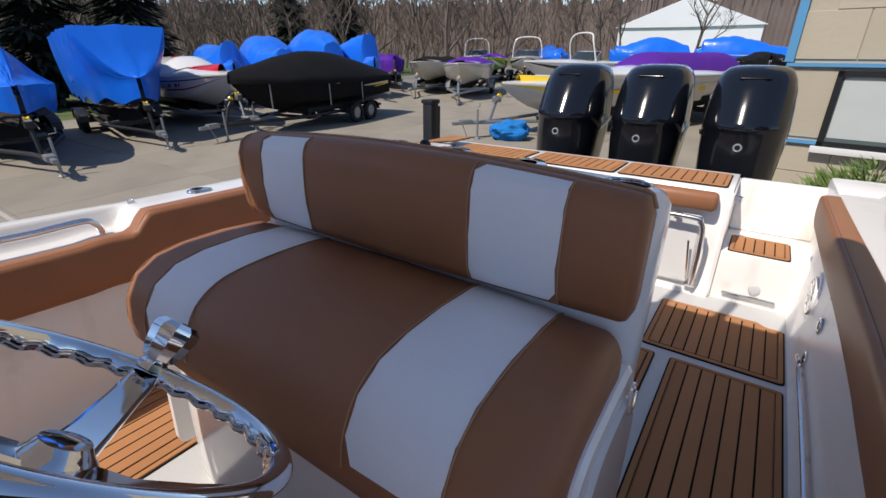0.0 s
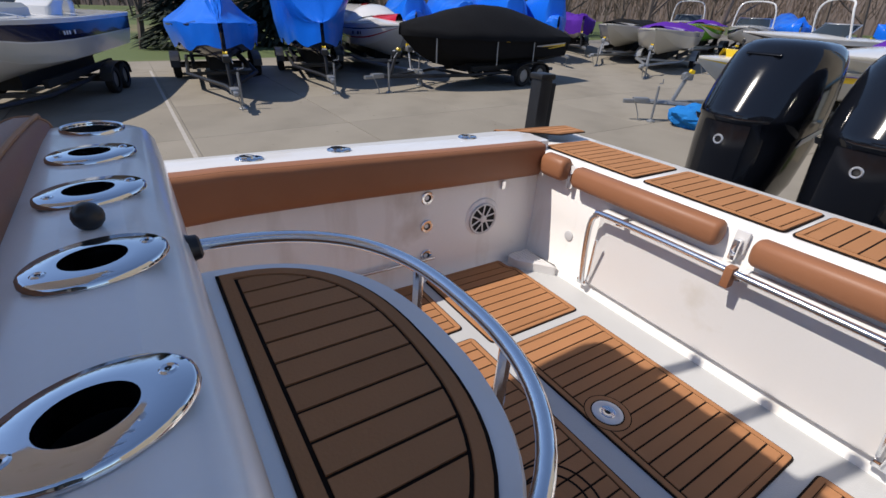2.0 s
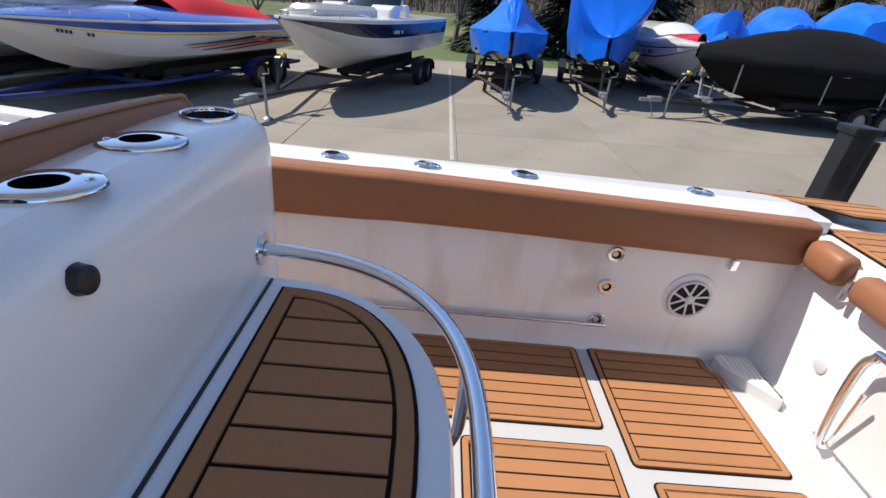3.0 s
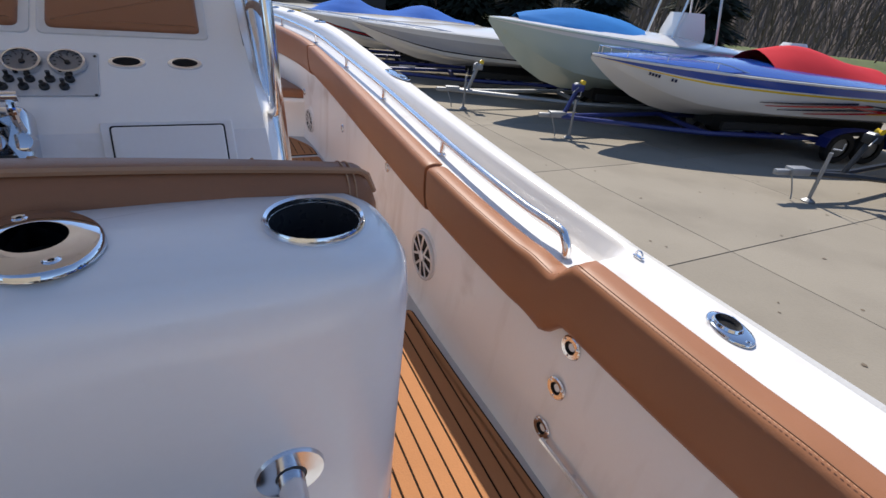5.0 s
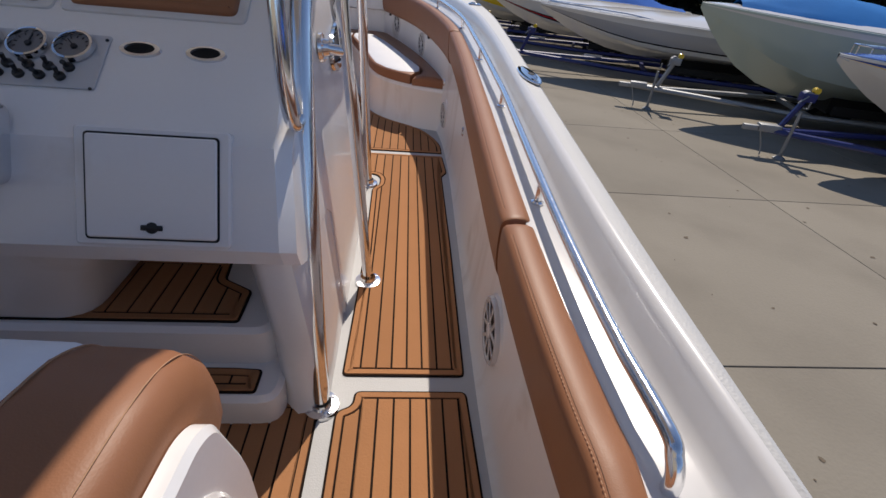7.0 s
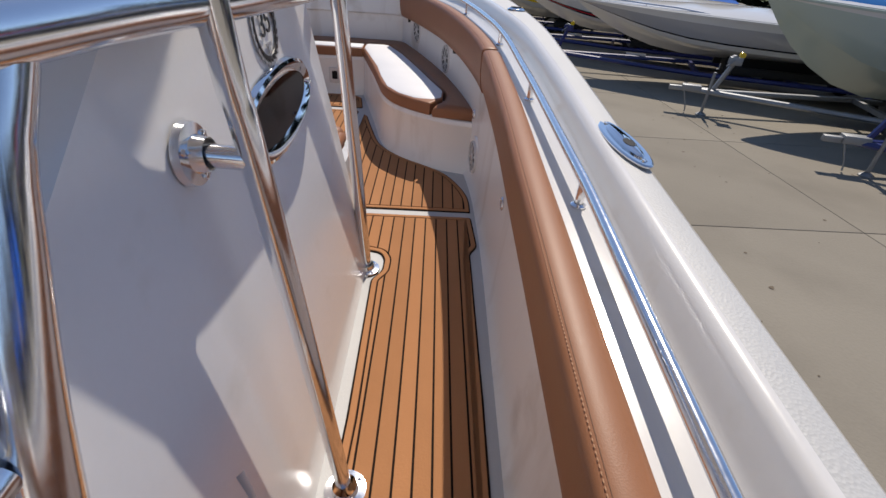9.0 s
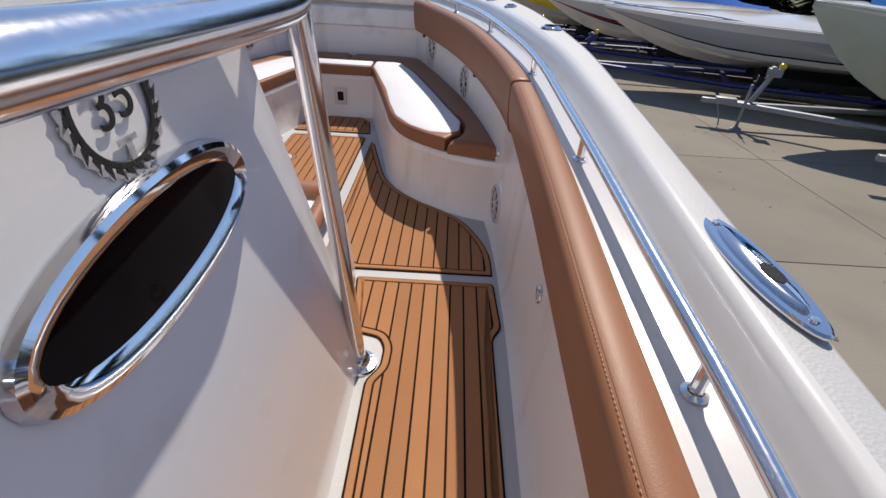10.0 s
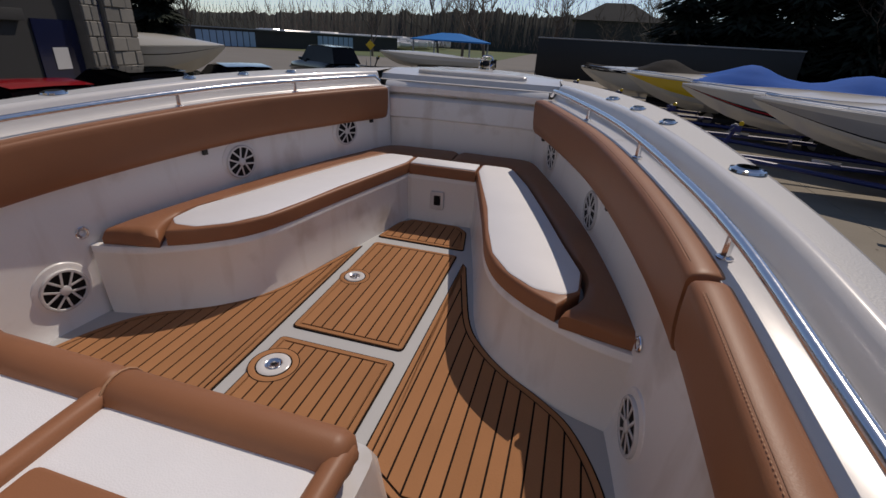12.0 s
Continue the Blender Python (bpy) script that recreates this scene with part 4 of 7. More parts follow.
door = part("glovebox_door", moved(slab(rounded(rect(-0.132, 0.132, -0.108, 0.108), 0.008), [(0, 0.004), (0, 0.014), (0.003, 0.017)]), frame_to((-0.225, 1.168, 0.715), gn, (0, -0.11, 0.20))), GEL_SHADE_LIFT, con, "white glovebox door")
# second black sheet for the same shaded gap
part("gap", moved(slab(rounded(rect(-0.136, 0.136, -0.111, 0.112), 0.008), [(0, 0.004), (0, 0.0115)]), frame_to((-0.225, 1.168, 0.715), gn, (0, -0.11, 0.20))), BLACK, door, "thin dark gap")
part("latch", join(moved(lathe([(0, 0.012), (0.012, 0.011), (0.014, 0.0)], 16), frame_to((-0.225, 1.217, 0.645), gn, (0, -0.11, 0.20))), moved(box(-0.022, 0.022, -0.006, 0.006, 0.004, 0.012, 0.003), frame_to((-0.225, 1.217, 0.645), gn, (0, -0.11, 0.20)))), BLACK, door, "black turn latch")
# brown covers over the display recesses
un = Vector((0, 0.095, 0.14)).normalized()
for x0, x1 in ((-0.335, 0.045), (0.105, 0.42)):
    cov = part("display_cover", moved(pad(rounded(rect(-(x1 - x0) / 2, (x1 - x0) / 2, -0.075, 0.10), 0.02), 0.0, 0.018, 0.008), frame_to(((x0 + x1) / 2, 0.755, 1.046), un, (0, -0.14, 0.095))), TAN, con, "brown vinyl display cover")
    w = (x1 - x0) / 2 + 0.022
    part("bezel", moved(slab(rounded(rect(-w, w, -0.09, 0.12), 0.02), [(0, -0.01), (0, 0.003), (0.006, 0.006)]), frame_to(((x0 + x1) / 2, 0.755, 1.046), un, (0, -0.14, 0.095))), GEL, cov, "white moulded bezel")
# engine control with two levers
CM = frame_to((0.125, 1.132, 0.782), Vector((0, 0.20, 0.11)), (0, -0.11, 0.20))
ctl = part("control_binnacle", moved(pad(rounded(rect(-0.065, 0.065, -0.085, 0.085), 0.03), -0.01, 0.05, 0.022), CM), CHROME, con, "chrome engine control binnacle")
for x in (-0.05, 0.0, 0.05):
    part("lever", moved(tube(smooth_path([(x, 0.02, 0.03), (x, 0.03, 0.06), (x, 0.058, 0.085), (x, 0.085, 0.09)], 4), 0.009, 10), CM), CHROME, ctl)
    part("grip", moved(tube([(x - 0.017, 0.09, 0.09), (x + 0.017, 0.09, 0.09)], 0.0125, 12), CM), STEEL, ctl, "steel lever grip")
    part("pivot", moved(lathe([(0, 0.012), (0.02, 0.01), (0.024, -0.012)], 18), CM @ Matrix.Translation((x, -0.005, 0.05))), CHROME, ctl)
part("readout", moved(box(-0.035, 0.035, -0.075, -0.035, 0.046, 0.056, 0.004), CM), BLACK, ctl, "black readout")
part("side_knob", moved(lathe([(0, 0.03), (0.014, 0.028), (0.018, 0.0)], 16), CM @ Matrix.Translation((-0.066, 0.01, 0.02)) @ Matrix.Rotation(-math.pi / 2, 4, "Y")), CHROME, ctl)
# side window and emblem on each side
for sgn in (-1, 1):
    def side_pose(y, z, lift=0.0):
        x = 0.555 - 0.075 * min(1, z / 1.1) + 0.002 + lift
        return frame_to((sgn * x, y, z), (sgn, 0, 0.068))
    m = side_pose(0.262, 0.861)
    el = []
    for k in range(40):
        a = 2 * math.pi * k / 40
        u, v = 0.192 * math.copysign(abs(math.cos(a)) ** 0.95, math.cos(a)), 0.061 * math.copysign(abs(math.sin(a)) ** 0.95, math.sin(a))
        el.append((u, v))
    rot = Matrix.Rotation(radians(-2 * sgn), 4, "Z")
    win = part("window", moved(slab(el, [(0.010, 0), (0.010, 0.005)]), m @ rot), SMOKED, con, "oval smoked side window")
    part("window_frame", moved(loft([[Vector((*p, 0.0)) for p in inset(el, -0.017)], [Vector((*p, 0.010)) for p in inset(el, -0.013)], [Vector((*p, 0.013)) for p in inset(el, -0.006)], [Vector((*p, 0.009)) for p in inset(el, 0.006)], [Vector((*p, 0.004)) for p in inset(el, 0.013)]], True, False), m @ rot), CHROME, win, "polished oval frame")
    em = side_pose(0.25, 1.005)
    ring = part("emblem", moved(lathe([(0.050, 0.0005), (0.051, 0.002), (0.056, 0.002), (0.057, 0.0005)], 40), em), BLACK, con, "round wreath emblem with the number 35")
    for k in range(52):
        a = 2 * math.pi * k / 52
        if abs(((math.degrees(a) - 90 + 180) % 360) - 180) < 22:
            continue
        leaf = [(-0.004, 0), (0.002, -0.0045), (0.016, 0), (0.002, 0.0045)]
        lm = em @ Matrix.Rotation(a, 4, "Z") @ Matrix.Translation((0.057 if k % 2 else 0.065, 0, 0)) @ turn(50 if k % 2 else 100)
        part("leaf", moved(slab(leaf, [(0, 0.0005), (0, 0.0018)]), lm), BLACK if k % 2 else SILVER, ring)
    tc = bpy.data.curves.new("number", "FONT")
    tc.body, tc.size, tc.align_x, tc.align_y, tc.extrude = "35", 0.06, "CENTER", "CENTER", 0.0008
    tmp = new("number", tc)
    me = bpy.data.meshes.new_from_object(tmp)
    bpy.data.objects.remove(tmp)
    bmt = bmesh.new()
    bmt.from_mesh(me)
    part("number", moved(bmt, em @ Matrix.Translation((0, 0.004, 0.0015)) @ Matrix.Rotation(0.12, 4, "Z")), BLACK, ring, "dark number 35")
    part("letter_bar", moved(join(box(-0.014, 0.014, -0.034, -0.028, 0.0005, 0.002), box(-0.0045, 0.0045, -0.056, -0.03, 0.0005, 0.002)), em), SILVER, ring)

# steering wheel at the helm
wheel = thing("steering_wheel", "polished steel steering wheel with a turning knob at the helm", "steering wheel", at=frame_to((0.335, 1.304, 0.934), (0, 0.676, 0.737), (0, -0.737, 0.676)))
R = 0.185
rim_bm = bmesh.new()
grid = []
for k in range(192):
    a = 2 * math.pi * k / 192
    row = []
    for j in range(14):
        f = 2 * math.pi * j / 14
        inner = max(0.0, math.cos(f - math.pi - 0.95)) ** 2
        r = 0.0125 + 0.0048 * inner * (0.5 + 0.5 * math.cos(a * 32))
        q = R + r * math.cos(f)
        row.append(rim_bm.verts.new((q * math.cos(a), q * math.sin(a), r * math.sin(f))))
    grid.append(row)
for k in range(192):
    for j in range(14):
        rim_bm.faces.new((grid[k][j], grid[(k + 1) % 192][j], grid[(k + 1) % 192][(j + 1) % 14], grid[k][(j + 1) % 14]))
part("rim", rim_bm, CHROME, wheel, "chrome rim with finger grips inside", sharp=60)
ka = radians(-43)
for k in range(3):
    a = ka + 2 * math.pi * k / 3
    rows = [[Vector((r * math.cos(a) - w * math.sin(a) * s, r * math.sin(a) + w * math.cos(a) * s, z + t)) for s, t in ((-1, -0.006), (1, -0.006), (1, 0.002), (0.8, 0.0055), (-0.8, 0.0055), (-1, 0.002))] for r, w, z in ((0.025, 0.023, -0.055), (0.07, 0.020, -0.046), (0.13, 0.0175, -0.022), (0.165, 0.018, -0.006), (R, 0.024, 0.0))]
    part("spoke", loft(rows), CHROME, wheel, "broad flat spoke")
part("hub", lathe([(0, -0.034), (0.022, -0.036), (0.027, -0.044), (0.034, -0.050), (0.038, -0.064), (0.030, -0.10), (0.030, -0.20)], 32), CHROME, wheel)
boot = [(0.034, -0.085)]
for k in range(6):
    boot += [(0.056, -0.092 - 0.016 * k), (0.046, -0.100 - 0.016 * k)]
part("boot", lathe(boot, 28), BLACK, wheel, "ribbed black rubber boot on the column")
part("knob", lathe([(0, 0.062), (0.022, 0.061), (0.030, 0.055), (0.0315, 0.047), (0.027, 0.026), (0.021, 0.010), (0.015, 0.006), (0.019, 0.003), (0.020, -0.006)], 10, Matrix.Translation((R * math.cos(ka), R * math.sin(ka), 0.010)) @ Matrix.Rotation(0.12, 4, "X")), CHROME, wheel, "squat faceted chrome turning knob", sharp=22)

# ---- hard top on steel legs ----
top = thing("hard_top", "white hard top on polished steel tube legs over the helm", "hard top")
part("roof", slab(rounded([(-0.705, -0.25), (0.83, -0.25), (0.83, 2.14), (-0.765, 2.14), (-0.750, 1.45), (-0.715, 0.98), (-0.755, 0.5), (-0.755, -0.1)], 0.10, 6), [(0.05, 2.04), (0, 2.06), (0, 2.10), (0.06, 2.13)]), GEL, top)
for sgn in (-1, 1):
    for pts, r in (([(0.532, 1.19, 0.01), (0.522, 1.10, 0.42), (0.506, 0.965, 0.80), (0.498, 0.875, 1.0), (0.492, 0.78, 1.22), (0.48, 0.70, 2.05)], 0.0265),
                   ([(0.625, 0.575, 0.01), (0.60, 0.59, 0.45), (0.57, 0.605, 0.92), (0.563, 0.620, 1.10), (0.56, 0.69, 2.05)], 0.019),
                   ([(0.557, -0.335, 0.01), (0.5535, -0.23, 0.55), (0.55, -0.127, 1.085), (0.535, 0.06, 2.05)], 0.021)):
        part("leg", tube([(sgn * x, y, z) for x, y, z in (smooth_path(pts, 6) if len(pts) > 4 else pts)], r, 16), STEEL, top)
    for x, y in ((0.532, 1.19), (0.625, 0.575), (0.557, -0.335)):
        fl = part("foot_flange", lathe([(0.03, 0.03), (0.033, 0.012), (0.052, 0.009), (0.055, 0.0)], 24, Matrix.Translation((sgn * x, y, 0.001))), STEEL, top, "round steel deck flange")
        for k in range(4):
            a = k * math.pi / 2 + 0.7
            part("bolt", lathe([(0, 0.014), (0.005, 0.013), (0.006, 0.009)], 8, Matrix.Translation((sgn * x + 0.042 * math.cos(a), y + 0.042 * math.sin(a), 0.001))), STEEL, fl)
    stub = part("side_bracket", join(lathe([(0.021, 0.022), (0.025, 0.006), (0.040, 0.004), (0.042, -0.006)], 26, frame_to((sgn * 0.502, 0.62, 0.915), (sgn, 0, 0.06))), tube([(sgn * 0.505, 0.62, 0.915), (sgn * 0.573, 0.605, 0.905)], 0.0155, 14)), STEEL, top, "round steel bracket on the console side")
    for k in range(3):
        a = 2 * math.pi * k / 3 + 0.6
        part("bolt", lathe([(0, 0.010), (0.0045, 0.009), (0.0055, 0.004)], 10, frame_to((sgn * 0.502, 0.62, 0.915), (sgn, 0, 0.06)) @ Matrix.Translation((0.031 * math.cos(a), 0.031 * math.sin(a), 0))), STEEL, stub)
    part("dash_grab_rail", tube(smooth_path([(sgn * 0.500, 0.985, 0.82), (sgn * 0.505, 1.05, 0.83), (sgn * 0.508, 1.10, 0.875), (sgn * 0.507, 1.115, 1.0), (sgn * 0.50, 1.06, 1.25), (sgn * 0.478, 0.86, 1.6)], 6), 0.0165, 14), STEEL, top)
loop = [(-0.498, 0.845, 1.09), (-0.53, 0.70, 1.092), (-0.562, 0.5, 1.085), (-0.572, 0.08, 1.066), (-0.565, -0.075, 1.068), (-0.52, -0.135, 1.076), (-0.43, -0.155, 1.085)]
loop = smooth_path(loop + [(0, -0.14, 1.10)] + [(-x, y, z) for x, y, z in loop[::-1]], 6)
part("handrail", tube(loop, 0.0265, 18), STEEL, top, "thick polished handrail round the console")

# unseen tubes added along the aft edge of the top to dapple its shadow
for k in range(5):
    x = -0.5 + 0.28 * k
    rh = part("rod_tube", tube([(x, 2.13, 1.98), (x, 2.24, 2.30)], 0.026, 12), ALU, top, "unseen aluminium tube added to dapple the shade")
    part("clamp", box(x - 0.03, x + 0.03, 2.10, 2.17, 2.03, 2.09, 0.006), ALU, rh)

# ---- seat before the console ----
fs = thing("front_seat", "white console-front seat with tan rolls and white cushion", "seat")
part("base", loft([[Vector((x, y, z)) for x, y in rounded(rect(-0.462 + k, 0.50 - k, -0.80 + j, -0.10), 0.05)] for z, k, j in ((0.0, 0.0, 0.0), (0.06, 0.0, 0.0), (0.33, 0.004, 0.06), (0.375, 0.006, 0.085))]), GEL, fs)
for x0, x1, p0, p1 in ((-0.412, 0.082, -0.30, 0.06), (0.118, 0.50, 0.14, 0.40)):
    cu = part("cushion", pad(rounded(rect(x0, x1, -0.60, -0.10), 0.05), 0.37, 0.462, 0.010), WHITE_VINYL, fs, "white perforated vinyl cushion")
    part("centre_panel", slab(rounded(rect(p0, p1, -0.43, -0.12), 0.02), [(0, 0.455), (0, 0.467), (0.006, 0.470)]), TAN, cu, "tan vinyl centre panel")
    ys = [(x0 - 0.03, 0.6), (x0 - 0.02, 0.88), (x0, 1.0), ((x0 + x1) / 2, 1.0), (x1, 1.0), (x1 + 0.012, 0.9), (x1 + 0.017, 0.65)]
    ro = part("front_roll", loft([[Vector((x, -0.618 + 0.052 * k * math.cos(a), 0.448 + 0.052 * k * math.sin(a))) for a in (2 * math.pi * j / 18 for j in range(18))] for x, k in ys]), TAN, fs, "tan vinyl roll", sharp=60)
    part("piping", tube([(x1 + 0.004, -0.618 + 0.054 * math.cos(a), 0.448 + 0.054 * math.sin(a)) for a in (2 * math.pi * j / 18 for j in range(18))], 0.003, 6, True), STITCH, ro)
for x in (-0.428, 0.10, 0.515):
    part("side_roll", tube(smooth_path([(x, -0.63, 0.452), (x, -0.57, 0.462), (x, -0.35, 0.462), (x, -0.12, 0.465)], 4), 0.026, 12), TAN, fs, "tan vinyl roll")

# ---- bow seat ----
FRONT = [(-1.06, -1.30), (-0.90, -1.345), (-0.78, -1.405), (-0.66, -1.485), (-0.55, -1.60), (-0.475, -1.76), (-0.42, -1.98), (-0.36, -2.22), (-0.22, -2.745)]
front = [(p.x, p.y) for p in smooth_path([(*p, 0) for p in FRONT], 4)]
ring = front + [(-x, y) for x, y in front[::-1]]
back = [(INNER[i].x + 0.004, INNER[i].y) for i in range(station_at(-1.30), len(INNER))]
back = back + [(-0.5, -3.2), (0.5, -3.2)] + [(-x, y) for x, y in back[::-1]]
base = thing("bow_seat_base", "white moulded U-shaped bow seat base", "seat base")


def widen(pts, k):
    return [(x * (1 + k) if abs(x) > 0.2 else x, y - k * 0.6) for x, y in pts]


part("front_panel", loft([[Vector((x, y, z)) for x, y in widen(ring, k)] for z, k in ((-0.01, -0.035), (0.012, -0.03), (0.035, -0.01), (0.15, 0.0), (0.262, 0.008), (0.272, 0.0), (0.282, 0.0), (0.30, 0.012), (0.302, 0.05))], False, False), GEL_IN, base, sharp=50)
bm = bmesh.new()
f = bm.faces.new([bm.verts.new((x, y, 0.298)) for x, y in widen(ring, 0.012) + back[::-1]])
bmesh.ops.triangulate(bm, faces=[f])
bmesh.ops.recalc_face_normals(bm, faces=bm.faces)
part("top_panel", bm, GEL_IN, base)
lt = thing("hatch_latch", "white moulded latch pocket in the bow seat front", "latch", at=frame_to((0.02, -2.742, 0.15), (0, 1, 0.02)))
part("plate", slab(rounded(rect(-0.045, 0.045, -0.06, 0.06), 0.012), [(0, 0), (0, 0.008), (0.004, 0.011)]), GEL, lt)
part("pocket", slab(rounded(rect(-0.02, 0.024, -0.03, 0.035), 0.008), [(0, 0.010), (0, 0.0125)]), HOLE, lt, "dark patch painting the shade of the finger pocket")
for sgn in (-1, 1):
    def mir(p):
        return [(sgn * -x, y) for x, y in p]
    lab = "tan vinyl bow seat cushion with a white top panel"
    cu = thing("bow_cushion", lab, "cushion", "bow cushions")
    fr = widen(front, 0.004)
    OUT = [(-1.52, -0.848), (-1.66, -0.853), (-1.88, -0.778), (-2.12, -0.703), (-2.35, -0.628), (-2.6, -0.543), (-2.86, -0.428)]
    main = [p for p in fr if p[0] > -0.80 or p[1] < -1.6] + [(-0.22, -2.90), (-0.40, -2.90)] + [(x - 0.008, y) for y, x in OUT[::-1]]
    part("cushion", pad(mir(main), 0.302, 0.372, 0.014), TAN, cu)
    white = [(-0.795, -1.475), (-0.70, -1.485), (-0.60, -1.565), (-0.515, -1.70), (-0.455, -1.92), (-0.40, -2.18), (-0.235, -2.745), (-0.235, -2.89), (-0.39, -2.89)] + [(x, y) for y, x in OUT[::-1]]
    part("white_panel", slab(mir(rounded(white, 0.02, 3)), [(0, 0.365), (0, 0.374), (0.008, 0.378)]), WHITE_VINYL, cu, "white vinyl top panel")
    oc = thing("outer_cushion", "tan vinyl cushion along the bow side", "cushion", "bow cushions")
    rings = []
    inner = smooth_path([(-0.80, -1.385, 0), (-0.865, -1.50, 0)] + [(x - 0.02, y, 0) for y, x in OUT[1:]] + [(-0.40, -2.915, 0), (-0.20, -2.915, 0), (-0.005, -2.915, 0)], 4)
    outer = smooth_path([(-1.035, -1.335, 0), (-1.025, -1.45, 0), (-0.985, -1.66, 0), (-0.935, -1.88, 0), (-0.875, -2.12, 0), (-0.81, -2.35, 0), (-0.725, -2.62, 0), (-0.62, -2.90, 0), (-0.50, -3.16, 0), (-0.22, -3.19, 0), (-0.005, -3.20, 0)], 4)
    for j in range(41):
        a_, b_ = inner[round(j * (len(inner) - 1) / 40)], outer[round(j * (len(outer) - 1) / 40)]
        e = 0.75 if j in (0, 40) else 1.0
        rings.append([Vector((*(a_ + (b_ - a_) * f).xy, 0.302 + zz * e)) for f, zz in ((0, 0), (-0.02, 0.03), (0.0, 0.055), (0.06, 0.066), (0.3, 0.069), (0.7, 0.068), (0.95, 0.06), (1.0, 0.03), (1.0, 0))])
    bm = loft(rings)
    part("cushion", moved(bm, Matrix.Diagonal((-1, 1, 1, 1))) if sgn > 0 else bm, TAN, oc, sharp=50)
mid = thing("centre_cushion", "white vinyl cushion before the bow bulkhead with a tan front", "cushion", "bow cushions")
part("cushion", pad(rect(-0.215, 0.215, -2.895, -2.745), 0.302, 0.368, 0.014), TAN, mid)
part("white_panel", slab(rect(-0.21, 0.21, -2.89, -2.76), [(0, 0.365), (0, 0.372), (0.006, 0.376)]), WHITE_VINYL, mid, "white vinyl top panel")

# hatch pulls in the sole
for x, y, r in ((0.012, 3.40, 0.055), (0.19, -1.21, 0.062), (0.195, -1.90, 0.05)):
    hp = thing("hatch_pull", "round white hatch pull with a steel centre", "hatch pull", "hatch pulls", at=Matrix.Translation((x, y, 0.0085)))
    part("ring", lathe([(r * 0.5, 0.003), (r * 0.6, 0.005), (r * 0.92, 0.005), (r, 0.002), (r * 1.0, -0.006)], 30), GEL, hp)
    part("dark_seam", lathe([(r * 1.0, 0.0003), (r * 1.10, 0.0003)], 30), CAULK, hp)
    part("collar", lathe([(r * 1.09, 0.0006), (r * 1.12, 0.0011), (r * 1.44, 0.0011), (r * 1.46, 0.0006)], 36), TEAK, hp, "teak-look foam collar")
    part("outer_groove", lathe([(r * 1.45, 0.0004), (r * 1.52, 0.0004)], 36), CAULK, hp)
    part("centre", lathe([(r * 0.17, 0.001), (r * 0.20, 0.005), (r * 0.34, 0.006), (r * 0.38, 0.002), (r * 0.46, 0.002), (r * 0.52, 0.004)], 28), STEEL, hp, "steel pull")
    part("finger_hole", lathe([(0, 0.0006), (r * 0.18, 0.0012)], 20), HOLE, hp, "dark patch painting the shade of the finger hole")
big = thing("round_hatch", "round moulded hatch ring in the deck foam", "hatch", at=Matrix.Translation((0.17, 2.98, 0.0085)))
for r in (0.10, 0.135):
    part("groove", lathe([(r, 0.0004), (r + 0.004, 0.001), (r + 0.008, 0.0004)], 40), CAULK, big)

# ---- transom fittings ----
tb = thing("folding_seat", "white folded transom seat panel in a polished steel tube frame", "folding seat")
part("panel", moved(slab(rounded(rect(-0.60, 0.62, -0.205, 0.20), 0.03), [(0, 0), (0, 0.03), (0.01, 0.04)]), frame_to((0, 3.985, 0.272), (0, 1, 0.0), (0, 0, 1)) @ Matrix.Rotation(math.pi, 4, "Y")), GEL, tb)
fr = smooth_path([(-0.60, 3.925, 0.075), (-0.605, 3.905, 0.25), (-0.60, 3.89, 0.40), (-0.575, 3.885, 0.455), (-0.52, 3.885, 0.475), (0.0, 3.885, 0.478), (0.56, 3.885, 0.475), (0.615, 3.885, 0.455), (0.635, 3.89, 0.40), (0.64, 3.905, 0.25), (0.635, 3.925, 0.075)], 5)
part("tube", tube(fr, 0.014, 12), STEEL, tb)
for sgn, x in ((-1, -0.60), (1, 0.635)):
    part("strut", tube([(x - sgn * 0.03, 3.93, 0.10), (x - sgn * 0.055, 3.89, 0.34)], 0.007, 8), STEEL, tb, "steel gas strut")
    part("hinge", box(x - 0.035, x + 0.02, 3.93, 3.985, 0.055, 0.085, 0.006), STEEL, tb)
for x in (-0.45, 0.06, 0.5):
    part("bracket", box(x - 0.014, x + 0.014, 3.88, 3.985, 0.455, 0.475, 0.004), STEEL, tb)
part("strap", box(0.02, 0.05, 3.862, 3.905, 0.42, 0.50, 0.004), TAN, tb, "tan strap")


def roll(x0, x1, y, z, ry, rz, label):
    rings = []
    for x, k in ((x0, 0.6), (x0 + 0.006, 0.85), (x0 + 0.02, 1), ((x0 + x1) / 2, 1.02), (x1 - 0.02, 1), (x1 - 0.006, 0.85), (x1, 0.6)):
        rings.append([Vector((x, y + ry * k * math.copysign(abs(math.cos(a)) ** 0.7, math.cos(a)), z + rz * k * math.copysign(abs(math.sin(a)) ** 0.7, math.sin(a)))) for a in (2 * math.pi * j / 18 for j in range(18))])
    return solid("transom_bolster", loft(rings), TAN, label, "bolster", "transom bolsters", sharp=60)


roll(-1.02, -0.86, 3.965, 0.575, 0.045, 0.058, "short tan vinyl bolster in the transom corner")
roll(-0.80, -0.07, 3.965, 0.565, 0.045, 0.052, "tan vinyl bolster along the top of the transom")
roll(0.05, 0.67, 3.965, 0.555, 0.045, 0.052, "tan vinyl bolster along the top of the transom")
